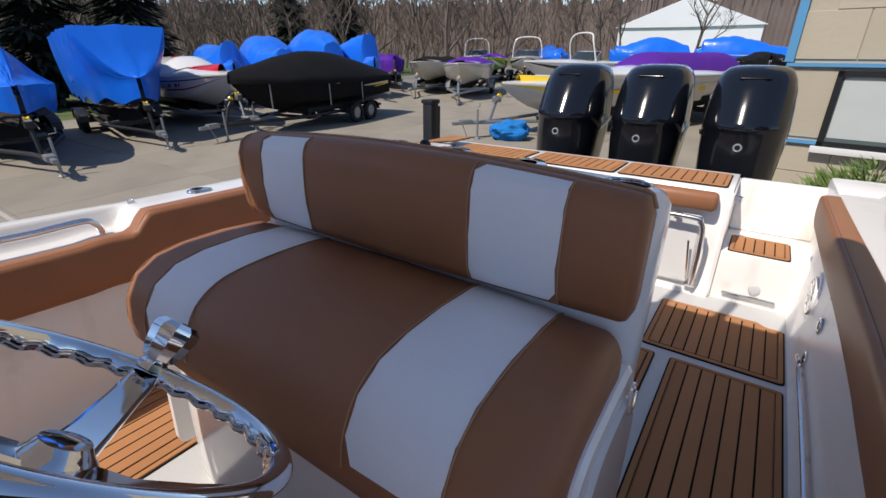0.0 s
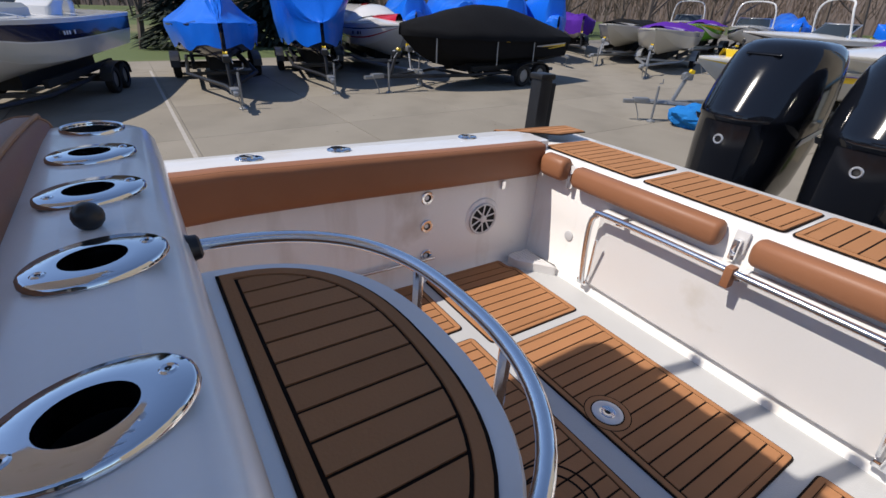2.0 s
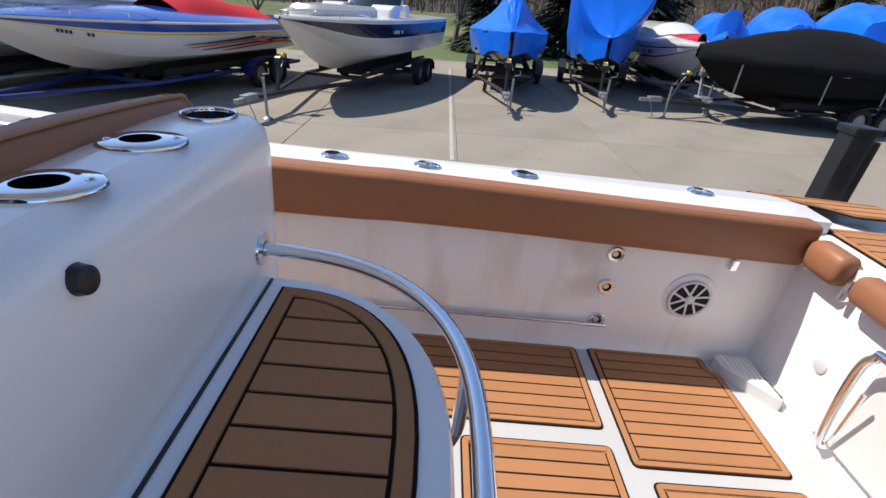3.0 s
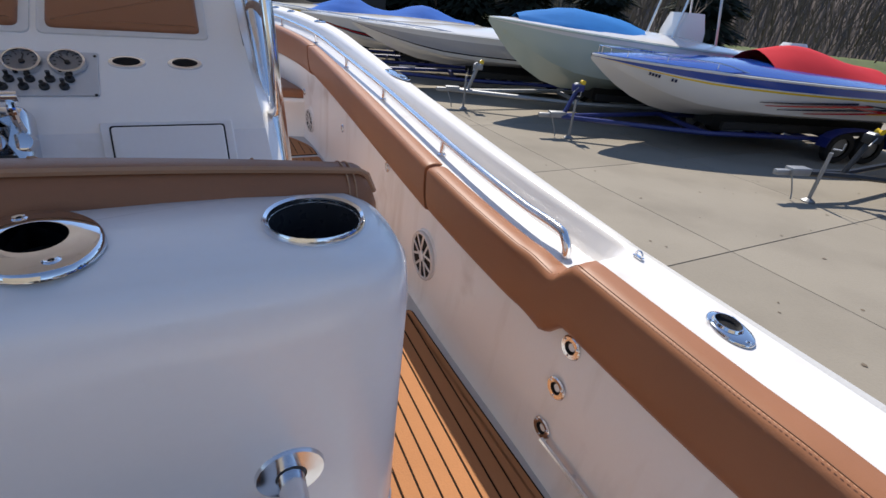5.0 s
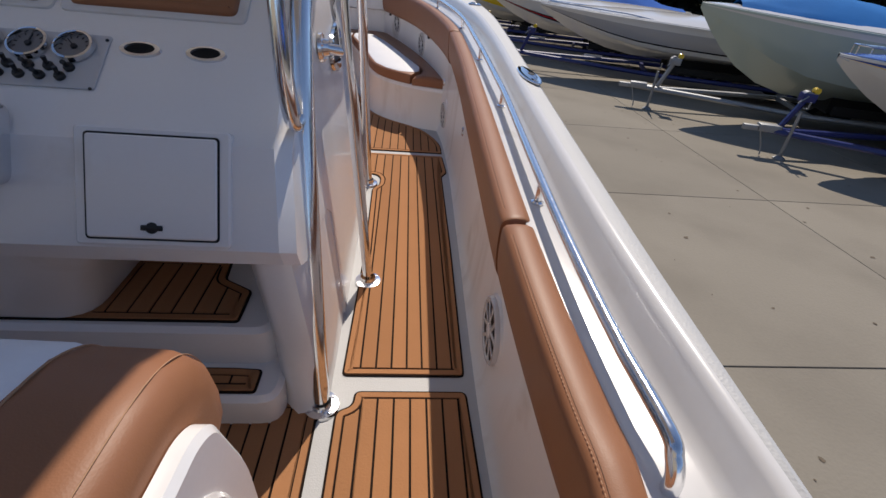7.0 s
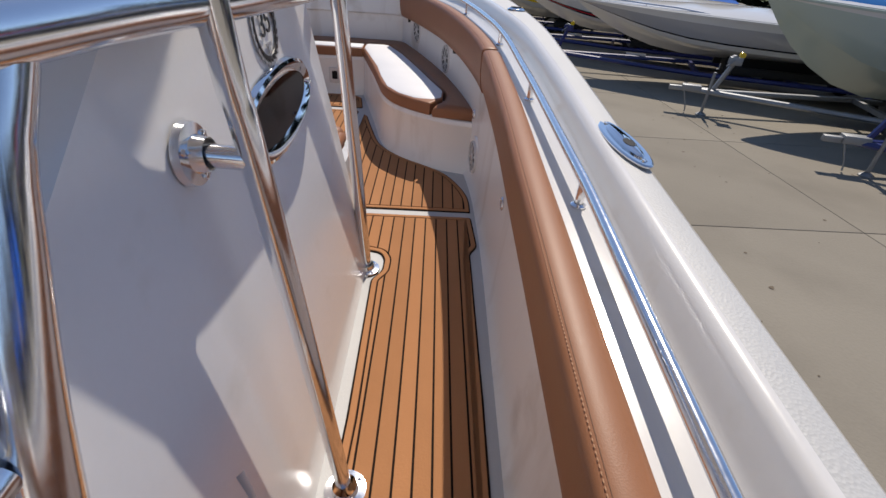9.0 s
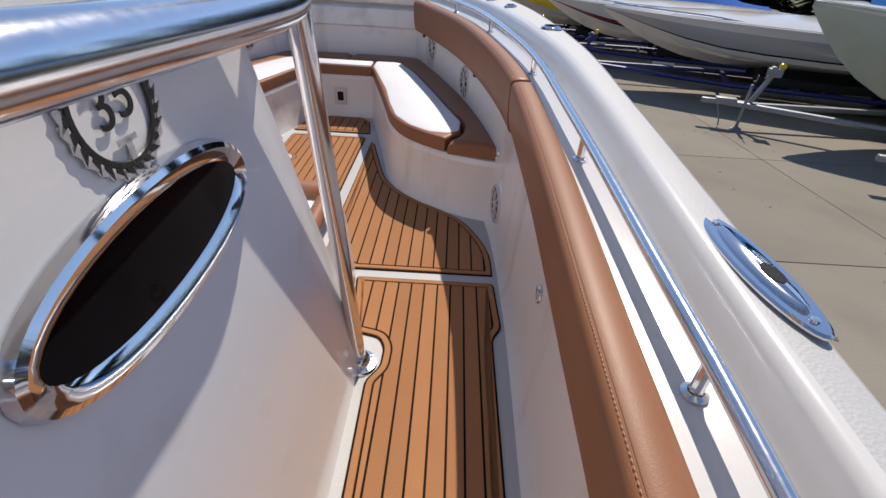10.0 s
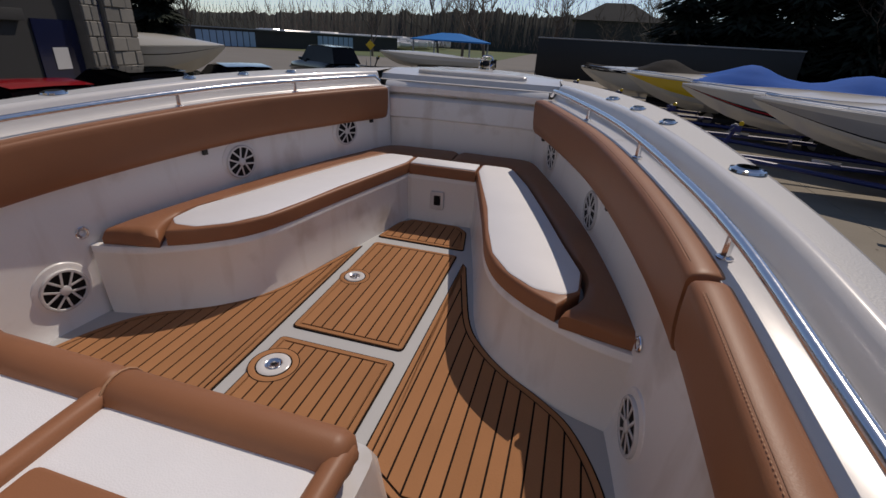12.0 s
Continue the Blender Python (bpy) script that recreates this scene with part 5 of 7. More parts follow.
for x in (-0.835, -0.01):
    hd = thing("transom_bracket", "small white hinged bracket between transom bolsters", "bracket", "transom brackets")
    part("plate", box(x - 0.025, x + 0.025, 3.985, 4.0, 0.51, 0.60, 0.004), GEL, hd)
    part("tab", box(x - 0.012, x + 0.012, 3.955, 3.99, 0.49, 0.57, 0.004), STEEL, hd)
for x, z in ((-0.79, 0.235), (0.935, 0.10)):
    solid("courtesy_light", lathe([(0, 0.006), (0.018, 0.005), (0.026, 0.003), (0.028, -0.004)], 24, frame_to((x, 3.992, z), (0, -1, 0.03))), GREY_PLASTIC, "small round white courtesy light on the transom", "light", "courtesy lights")
wedge = thing("drain_scupper", "white ribbed moulded scupper cover in the deck corner", "scupper")
part("cover", slab(rounded([(-1.03, 3.80), (-0.96, 3.80), (-0.78, 3.95), (-1.03, 3.95)], 0.02), [(0, 0), (0, 0.05), (0.012, 0.06)]), GEL, wedge)
for k in range(6):
    part("rib", box(-1.02, -0.95 + 0.02 * k, 3.815 + 0.02 * k, 3.822 + 0.02 * k, 0.058, 0.063), GEL, wedge)
solid("grab_handle", join(tube([(0.725, 4.15, 0.55), (0.775, 4.13, 0.55)], 0.018, 14)), STEEL, "short polished steel gate latch tube", "latch")
solid("floor_track", box(0.79, 1.04, 3.975, 3.99, 0.048, 0.062, 0.004), ALU, "thin metal track strip on the passage riser", "track")

# steel cleat and hinge on the port quarter
ct = thing("dock_cleat", "black low dock cleat on the port gunwale", "cleat", "cleats", at=Matrix.Translation((1.29, 3.72, 0.672)) @ turn(80))
part("foot", box(-0.03, 0.03, -0.015, 0.015, 0, 0.02, 0.004), BLACK, ct)
part("horns", tube(smooth_path([(-0.09, 0, 0.03), (-0.04, 0, 0.024), (0.04, 0, 0.024), (0.09, 0, 0.03)], 4), 0.011, 10), BLACK, ct)

# anchor roller at the bow
ar = thing("anchor_roller", "polished steel anchor roller on the foredeck", "anchor roller", at=Matrix.Translation((-0.03, -3.80, 0.853)))
part("cheek", join(box(-0.045, -0.035, -0.16, 0.10, 0.0, 0.075, 0.006), box(0.035, 0.045, -0.16, 0.10, 0.0, 0.075, 0.006), box(-0.05, 0.05, -0.10, 0.12, -0.002, 0.008, 0.003)), CHROME, ar)
part("roller", moved(lathe([(0, -0.034), (0.03, -0.034), (0.02, 0), (0.03, 0.034), (0, 0.034)], 18), Matrix.Translation((0, -0.12, 0.045)) @ Matrix.Rotation(math.pi / 2, 4, "Y")), BLACK, ar)
part("bail", tube(smooth_path([(-0.04, 0, 0.07), (-0.03, 0, 0.10), (0.03, 0, 0.10), (0.04, 0, 0.07)], 4), 0.008, 8), CHROME, ar)

# ---- outboard engines ----
def cowl_ring(z, yf, yb, hw, nose, n=36, p=0.5):
    """Squarish ring, drawn in towards the front face, whose share of the width is nose."""
    ring = []
    for k in range(n):
        a = 2 * math.pi * (k + 0.5) / n
        u, v = math.cos(a), math.sin(a)
        uu, vv = math.copysign(abs(u) ** p, u), math.copysign(abs(v) ** p, v)
        y = (yf + yb) / 2 + (yb - yf) / 2 * vv + 0.06 * uu * uu * max(0.0, -vv)
        f = min(1.0, (y - yf) / (0.42 * (yb - yf)))
        g = min(1.0, max(0.0, (yb - y) / (0.30 * (yb - yf))))
        ring.append(Vector((hw * uu * (nose + (1 - nose) * f * (2 - f)) * (0.86 + 0.14 * g * (2 - g)), y, z)))
    return ring


ENG = [(0.22, 0.08, 0.48, 0.16, 0.8), (0.30, 0.03, 0.58, 0.205, 0.78), (0.44, -0.005, 0.66, 0.245, 0.74), (0.66, -0.018, 0.73, 0.262, 0.66), (0.79, -0.020, 0.75, 0.268, 0.62), (0.806, -0.034, 0.752, 0.269, 0.61),
       (0.835, -0.036, 0.756, 0.270, 0.60), (0.858, -0.022, 0.76, 0.269, 0.60), (0.95, 0.028, 0.77, 0.264, 0.64), (1.06, 0.092, 0.775, 0.252, 0.68), (1.13, 0.140, 0.77, 0.236, 0.70), (1.175, 0.190, 0.755, 0.214, 0.72),
       (1.200, 0.245, 0.73, 0.186, 0.74), (1.214, 0.31, 0.69, 0.148, 0.76), (1.220, 0.38, 0.63, 0.09, 0.8)]
eng = thing("outboard_engine", "large glossy black outboard engine on the transom", "outboard engine", "outboard engines", at=Matrix.Translation((-0.63, 4.90, 0.02)))
part("cowl", loft([cowl_ring(*r) for r in ENG]), COWL, eng, sharp=40)
part("front_recess", loft([[Vector((0.125 * s, yf - 0.004 + 0.06 * (0.125 * s / (hw * nose)) ** 2 + abs(s) ** 4 * 0.006, z)) for s in np.linspace(-1, 1, 7)] for z, yf, yb, hw, nose in ENG[2:5]], False, False), COWL_FLAT, eng, "satin black front panel")
badge = part("badge", lathe([(0.017, 0.002), (0.019, 0.005), (0.024, 0.006), (0.028, 0.0)], 24, frame_to((0, -0.024, 0.70), (0, -1, 0))), SILVER, eng, "round silver badge")
part("scoop", moved(slab(rounded(rect(-0.09, 0.09, -0.012, 0.012), 0.008), [(0, 0), (0, 0.006), (0.003, 0.008)]), frame_to((0, 0.155, 1.138), (0, -0.62, 0.78), (0, 0.78, 0.62))), COWL_FLAT, eng, "raised edge of the air scoop")
part("badge_mark", join(box(-0.003, 0.003, -0.021, -0.018, 0.684, 0.716), box(-0.014, 0.014, -0.021, -0.018, 0.697, 0.703)), SILVER, badge)
for sgn in (-1, 1):
    part("side_decal", moved(slab([(-0.10, -0.03), (0.18, 0.03), (0.22, 0.07), (-0.06, 0.01)], [(0, 0), (0, 0.002)]), frame_to((sgn * 0.268, 0.38, 0.72), (sgn, 0, 0.03))), SILVER, eng, "silver side graphic")
part("midsection", loft([[Vector((x, y, z)) for x, y in rounded(rect(-w, w, 0.08, 0.08 + l), 0.05)] for z, w, l in ((-0.45, 0.06, 0.40), (0.0, 0.09, 0.42), (0.27, 0.15, 0.42))]), COWL, eng)
part("lower_unit", loft([[Vector((x, y, z)) for x, y in rounded(rect(-w, w, 0.16, 0.16 + l), 0.04)] for z, w, l in ((-0.95, 0.02, 0.3), (-0.85, 0.05, 0.5), (-0.75, 0.05, 0.5), (-0.45, 0.05, 0.35))]), COWL, eng)
part("mount", box(-0.14, 0.14, -0.34, 0.10, -0.25, 0.22, 0.03), COWL, eng)
for x, dy in ((0.005, 0.0), (0.66, 0.0)):
    copy_thing(eng, AT @ Matrix.Translation((x, 4.90 + dy, 0.02)))
solid("wall_engine_bracket", box(-1.05, 1.05, 4.5, 4.62, -0.5, 0.25, 0.03), GEL, "white engine bracket behind the transom", "boat hull", kind="structure")

# folded shallow-water anchor post on the starboard quarter
an = thing("shallow_anchor", "folded black shallow water anchor post at the stern corner", "anchor post", at=Matrix.Translation((-1.50, 4.33, 0.0)))
part("post", box(-0.045, 0.045, -0.05, 0.05, -0.3, 0.94, 0.012), BLACK, an)
part("cap", box(-0.055, 0.055, -0.06, 0.06, 0.92, 0.955, 0.012), BLACK, an)
part("spike", box(-0.03, 0.03, 0.055, 0.10, -0.2, 0.90, 0.01), BLACK, an)
part("mount", box(-0.05, 0.30, -0.06, 0.06, -0.1, 0.2, 0.02), BLACK, an)


# ==== the yard ====
AT = Matrix.Identity(4)
CONCRETE = mat("concrete", (0.262, 0.234, 0.190), 0.9, var=0.22, scale=0.55, fine=34, bump=0.2, rand=0.05, stain=((0.185, 0.163, 0.132), 0.46, 0.92, 0.8), spec=0.2)
GRASS = mat("spring_grass", (0.085, 0.115, 0.035), 0.9, var=0.35, scale=0.12, fine=9, bump=0.2, stain=((0.22, 0.17, 0.10), 0.55, 0.75, 0.06))
ROAD = mat("pale_asphalt", (0.20, 0.185, 0.165), 0.9, spec=0.2, var=0.15, scale=0.2, fine=30)
SHRINK = mat("blue_shrink_wrap", (0.003, 0.135, 0.66), 0.34, spec=0.25, var=0.12, scale=1.5, fine=9, bump=0.10, coat=0.2)
TARP_BLUE = mat("blue_tarp", (0.010, 0.105, 0.42), 0.8, spec=0.12, var=0.15, scale=2)
TARP_SKY = mat("bright_blue_cover", (0.012, 0.17, 0.48), 0.8, spec=0.12, var=0.15, scale=2)
TARP_BLACK = mat("black_cover", (0.008, 0.008, 0.009), 0.85, spec=0.15, var=0.3, scale=2, fine=14, bump=0.08)
TARP_RED = mat("red_cover", (0.55, 0.035, 0.045), 0.8, spec=0.12, var=0.12, scale=2)
TARP_PURPLE = mat("purple_cover", (0.085, 0.02, 0.26), 0.8, spec=0.12, var=0.12, scale=2)
HULL_WHITE = mat("white_boat_paint", (0.68, 0.67, 0.65), 0.16, var=0.05, scale=1, bump=0, coat=0.4)
HULL_CREAM = mat("cream_boat_paint", (0.55, 0.53, 0.47), 0.22, var=0.07, scale=1, bump=0, coat=0.3)
HULL_GREY = mat("grey_boat_paint", (0.40, 0.40, 0.42), 0.2, var=0.06, scale=1, bump=0, coat=0.4)
HULL_MINT = mat("pale_green_boat_paint", (0.42, 0.50, 0.45), 0.2, var=0.06, scale=1, bump=0, coat=0.4)
HULL_NAVY = mat("navy_boat_paint", (0.012, 0.016, 0.05), 0.14, var=0.1, scale=1, bump=0, coat=0.5)
HULL_BLUE = mat("blue_boat_paint", (0.012, 0.06, 0.33), 0.14, var=0.1, scale=1, bump=0, coat=0.5)
HULL_BLACK = mat("black_boat_paint", (0.008, 0.008, 0.009), 0.12, var=0.1, scale=1, bump=0, coat=0.5)
HULL_RED = mat("red_boat_paint", (0.48, 0.02, 0.03), 0.16, var=0.1, scale=1, bump=0, coat=0.5)
HULL_YELLOW = mat("yellow_boat_paint", (0.75, 0.50, 0.02), 0.18, var=0.08, scale=1, bump=0, coat=0.5)
HULL_GREEN = mat("green_boat_paint", (0.12, 0.38, 0.03), 0.18, var=0.08, scale=1, bump=0, coat=0.5)
TRAILER_BLUE = mat("blue_trailer_paint", (0.010, 0.02, 0.14), 0.35, var=0.2, scale=3)
TRAILER_BLACK = mat("black_trailer_paint", (0.012, 0.012, 0.013), 0.45, var=0.3, scale=3)
GALV = mat("galvanised_steel", (0.30, 0.31, 0.32), 0.5, metal=0.7, var=0.2, scale=8)
RUBBER = mat("tyre_rubber", (0.014, 0.014, 0.014), 0.85, var=0.3)
WINDSHIELD = mat("tinted_windshield", (0.03, 0.04, 0.05), 0.04, var=0.1, bump=0)
BARK = mat("bare_bark", (0.115, 0.090, 0.072), 0.95, var=0.3, scale=2, rand=0.25, island=True)
TWIG = mat("brown_twigs", (0.145, 0.105, 0.085), 0.95, var=0.3, scale=0.2, rand=0.35, island=True)
NEEDLE = mat("dark_needles", (0.010, 0.018, 0.008), 0.9, var=0.4, scale=1, rand=0.5, island=True)
SHRUB = mat("shrub_leaves", (0.11, 0.17, 0.04), 0.8, var=0.3, scale=4, rand=0.5, island=True)

solid("ground", slab(rect(-900, 900, -900, 900), [(0, -0.6), (0, -0.03)]), GRASS, "spring grass with bare brown patches reaching the horizon", "ground", kind="structure")
pave = solid("pavement", join(slab([(-19.5, -60), (60, -60), (60, 60), (-30, 60), (-26, 30), (-20.5, 14)], [(0, -0.028), (0, -0.012)])), ROAD, "pale paved boat yard", "pavement", kind="structure")
S = 3.02
slab_me = None
far = bmesh.new()
for ix in range(-7, 8):
    for iy in range(-16, 14):
        x0, y0 = 0.35 + ix * S, -0.1 + iy * S
        if x0 + S < -19.4 + (max(0, y0 - 14) * -0.45 if y0 > 14 else 0) or (x0 > 1 and y0 > 9) or x0 > 14:
            continue
        if -18 < x0 < 3 and -26 < y0 < 22:
            if slab_me is None:
                t = bmesh.new()
                t.free()
                t = box(0.006, S - 0.006, 0.006, S - 0.006, -0.012, 0.0, 0.004, 1)
                first_slab = part("concrete_slab", t, CONCRETE, pave, at=Matrix.Translation((x0, y0, 0)), sharp=0)
                slab_me = first_slab.data
            else:
                ob = new("concrete_slab", slab_me)
                ob.parent = pave
                ob.matrix_basis = Matrix.Translation((x0, y0, 0))
        else:
            far = join(far, box(x0 + 0.006, x0 + S - 0.006, y0 + 0.006, y0 + S - 0.006, -0.012, 0.0))
tagged(part("far_slabs", far, CONCRETE, pave, sharp=0), kind="stuff")
for k, (x, y, w) in enumerate(((-12.5, 2.82, 5.6), (-15.5, -6.5, 4.0))):
    solid("parking_line", box(x - w, x + w, y - 0.035, y + 0.035, 0.001, 0.004), mat("worn_white_line_%d" % k, (0.38, 0.35, 0.31), 0.85, var=0.35, scale=6), "worn white parking line on concrete", "parking line")
# seams and litter of the concrete
rng = random.Random(4)
grit = bmesh.new()
for _ in range(260):
    x, y, r = rng.uniform(-12, -1.8), rng.uniform(-12, 9), rng.uniform(0.006, 0.03)
    vs = [grit.verts.new((x + r * math.cos(a) * rng.uniform(0.5, 1.2), y + r * math.sin(a) * rng.uniform(0.5, 1.2), 0.002 + 0.006 * rng.random())) for a in (0, 1.3, 2.5, 3.8, 5.1)]
    grit.faces.new(vs)
solid("dry_leaves", grit, mat("dry_leaf", (0.15, 0.115, 0.08), 0.9), "scattered dry leaves and grit on the concrete", "litter", kind="stuff", sharp=0)


# ---- parked boats on trailers ----
def hull_lines(L, beam, zk, zs, rise=0.2):
    rows = []
    for u in (0.0, 0.015, 0.04, 0.08, 0.13, 0.19, 0.26, 0.34, 0.44, 0.56, 0.70, 0.85, 1.0):
        sh = zs + rise * (1 - u) ** 2
        hb = beam / 2 * (1 - (1 - min(u / 0.55, 1)) ** 2.1) ** 0.72 * (1 - 0.06 * max(0, u - 0.6) / 0.4)
        k = zk + (sh - 0.06 - zk) * max(0, 1 - u / 0.30) ** 2.0
        s = min(1, u / 0.42)
        hc = hb * (0.60 + 0.28 * s)
        zc = k + (sh - k) * (0.30 + 0.32 * (1 - s) ** 2)
        rows.append((-u * L, hb, sh, hc, zc, k))
    return rows


def hull_mesh(lines, bands):
    """bands: (fraction from chine to sheer, material index) from the bottom up."""
    rings, strip = [], []
    for x, hb, sh, hc, zc, k in lines:
        half = [(0, k), (hc * 0.5, k + (zc - k) * 0.52), (hc, zc), (hc + 0.02, zc + 0.015)]
        for f, _ in bands:
            e = f ** 0.8
            half.append((hc + (hb - hc) * e + 0.05 * hb * math.sin(math.pi * f) * 0.5, zc + 0.015 + (sh - zc - 0.015) * f))
        half += [(hb + 0.02, sh), (hb + 0.025, sh + 0.035), (hb - 0.02, sh + 0.05)]
        rings.append([Vector((x, -y, z)) for y, z in half[::-1]] + [Vector((x, y, z)) for y, z in half[1:]])
    one = [0, 0, 0] + [m for _, m in bands] + [len(set(m for _, m in bands)) * 0 + 9, 9, 9]
    mats = [0 if m == 9 else m for m in one[::-1]] + [0 if m == 9 else m for m in one]
    return loft(rings, False, False, mats=mats[:len(rings[0]) - 1])


def deck_mesh(lines, crown, cockpit=0.55):
    rings = []
    L = -lines[-1][0]
    for x, hb, sh, hc, zc, k in lines:
        u = -x / L
        c = crown * math.sin(math.pi * min(1, u / 0.9)) if u < 0.9 else crown * 0.3
        rings.append([Vector((x, hb * s, sh + 0.05 + c * (1 - abs(s) ** 2.2))) for s in (-0.99, -0.9, -0.7, -0.4, 0, 0.4, 0.7, 0.9, 0.99)])
    return loft(rings, False, False)


def stern_mesh(lines):
    x, hb, sh, hc, zc, k = lines[-1]
    pts = [(-hb, sh + 0.05), (-hc, zc), (0, k), (hc, zc), (hb, sh + 0.05)]
    bm = bmesh.new()
    bm.faces.new([bm.verts.new((x, y, z)) for y, z in pts])
    return bm


def cover_mesh(lines, height, drop=0.1, out=0.03, wrinkle=0.03, u0=0.0, u1=1.0, seed=1, power=1.5, droop=0.0):
    """Sheet over the hull; height(u): ridge above the sheer."""
    L, rings = -lines[-1][0], []
    fine = blend(lines, 4)
    for x, hb, sh, hc, zc, k in fine:
        u = -x / L
        if not u0 - 1e-6 <= u <= u1 + 1e-6:
            continue
        h = height(u)
        row = []
        for s in np.linspace(-1, 1, 25):
            a = abs(s)
            if a > 0.86:
                q = (a - 0.86) / 0.14
                y, z = hb + out - 0.10 * hb * q * droop, sh + 0.05 - (drop + droop * (0.25 + 0.2 * math.sin(x * 2.3 + seed))) * q
            else:
                q = a / 0.86
                y, z = (hb + out) * q ** 0.9, sh + 0.05 + h * (1 - q ** power)
            w = noise.noise(Vector((x * 1.3 + seed * 7, s * 3, seed))) * wrinkle + noise.noise(Vector((x * 4, s * 9, seed * 3))) * wrinkle * 0.5
            row.append(Vector((x, math.copysign(y, s), z + w)))
        rings.append(row)
    return loft(rings, False, False)


def box_wrap(lines, half, top, u_front, seed=1):
    """Taut wrap over a tall boxy top, drawn down to the sheer."""
    L, rings = -lines[-1][0], []
    for x, hb, sh, hc, zc, k in blend(lines, 5):
        u = -x / L
        f = min(1.0, u / u_front)
        w, zt = half * f ** 0.8, sh + 0.05 + (top - sh - 0.05) * f ** 1.5 - 0.25 * max(0, u - 0.5)
        low = sh - 0.40 - 0.16 * math.sin(x * 2.1 + seed) ** 2
        row = []
        for s in np.linspace(-1, 1, 41):
            a = abs(s)
            if a < 0.45:
                y, z = w * a / 0.45, zt + 0.07 * (1 - a / 0.45) * f
            elif a < 0.86:
                q = (a - 0.45) / 0.41
                y, z = w + (hb + 0.05 - w) * q ** 1.6, zt + (sh + 0.05 - zt) * q
            else:
                q = (a - 0.86) / 0.14
                y, z = hb + 0.05 - 0.12 * hb * q, sh + 0.05 + (low - sh - 0.05) * q
            n = noise.noise(Vector((x * 1.6, s * 4, seed))) * 0.035 + noise.noise(Vector((x * 5, s * 12, seed * 2))) * 0.018
            row.append(Vector((x + 0.03 * n, math.copysign(y + n, s), z + n)))
        rings.append(row)
    return loft(rings, False, False)


def trailer_parts(ob, L, beam, zk, paint, tongue=1.35, jack=True):
    z = 0.42
    w = beam * 0.36
    for sgn in (-1, 1):
        part("frame_rail", join(tube([(-L * 0.93, sgn * w, z), (-L * 0.30, sgn * w, z), (0.15, sgn * 0.10, z), (tongue, 0, z + 0.02)], 0.05, 6)), paint, ob)
        part("bunk", box(-L * 0.88, -L * 0.35, sgn * w * 0.8 - 0.05, sgn * w * 0.8 + 0.05, z + 0.06, z + 0.22, 0.015), RUBBER, ob, "carpeted bunk")
        fx = -L * 0.70
        part("fender", loft([[Vector((fx + (0.78 + k) * math.cos(a), sgn * (w + 0.30) + yy, 0.34 + (0.36 + k) * math.sin(a) ** 0.6)) for a in (math.pi * j / 10 for j in range(11))] for yy, k in ((-0.13, 0), (0.13, 0), (0.13, 0.02), (-0.13, 0.02))], False, False, True), paint, ob)
        for dx in (-0.38, 0.38):
            wm = Matrix.Translation((fx + dx, sgn * (w + 0.30), 0.33)) @ Matrix.Rotation(math.pi / 2, 4, "X")
            tyre = part("wheel", lathe([(0.20, -0.09), (0.30, -0.10), (0.33, -0.06), (0.33, 0.06), (0.30, 0.10), (0.20, 0.09)], 22, wm), RUBBER, ob, "black tyre")
            part("rim", lathe([(0, -0.06), (0.06, -0.07), (0.20, -0.05), (0.20, 0.05), (0.06, 0.07), (0, 0.06)], 16, wm), GALV, tyre, "steel rim")
    for dx in (-0.38, 0.38):
        part("axle", box(-L * 0.70 + dx - 0.04, -L * 0.70 + dx + 0.04, -w - 0.25, w + 0.25, 0.29, 0.37), paint, ob)
    for x in (-L * 0.92, -L * 0.5, -L * 0.3):
        part("crossbeam", box(x - 0.04, x + 0.04, -w, w, z - 0.04, z + 0.04), paint, ob)
    part("coupler", join(box(tongue - 0.05, tongue + 0.28, -0.05, 0.05, z - 0.03, z + 0.06, 0.02), box(tongue - 0.30, tongue + 0.05, -0.09, 0.09, z - 0.02, z + 0.10, 0.02)), GALV, ob, "galvanised coupler")
    wp = part("winch_post", join(tube([(0.35, 0, z), (0.12, 0, z + 0.62)], 0.045, 6), box(0.02, 0.24, -0.08, 0.08, z + 0.52, z + 0.66, 0.02)), paint, ob)
    part("winch", join(moved(lathe([(0, -0.06), (0.07, -0.06), (0.07, 0.06), (0, 0.06)], 14), Matrix.Translation((0.16, 0, z + 0.62)) @ Matrix.Rotation(math.pi / 2, 4, "X")), tube([(0.16, 0.09, z + 0.62), (0.28, 0.12, z + 0.50)], 0.012, 6)), GALV, wp, "hand winch with crank")
    part("bow_roller", moved(lathe([(0, -0.05), (0.05, -0.05), (0.03, 0), (0.05, 0.05), (0, 0.05)], 12), Matrix.Translation((0.05, 0, z + 0.70)) @ Matrix.Rotation(math.pi / 2, 4, "X")), HULL_YELLOW, wp, "yellow bow roller")
    if jack:
        j = part("jack", tube([(tongue - 0.42, 0.14, 0.05), (tongue - 0.42, 0.14, 0.80)], 0.028, 8), GALV, ob, "tongue jack")
        part("foot", lathe([(0.10, 0.0), (0.10, 0.02), (0.035, 0.06)], 14, Matrix.Translation((tongue - 0.42, 0.14, 0.0))), GALV, j)
        part("crank", tube([(tongue - 0.42, 0.14, 0.86), (tongue - 0.42, 0.28, 0.88), (tongue - 0.42, 0.28, 0.98)], 0.012, 6), GALV, j)
    part("safety_chain", tube(smooth_path([(tongue, 0.04, z), (tongue - 0.1, 0.08, 0.15), (tongue - 0.12, 0.1, 0.02)], 4), 0.012, 6), GALV, ob, "hanging chain")


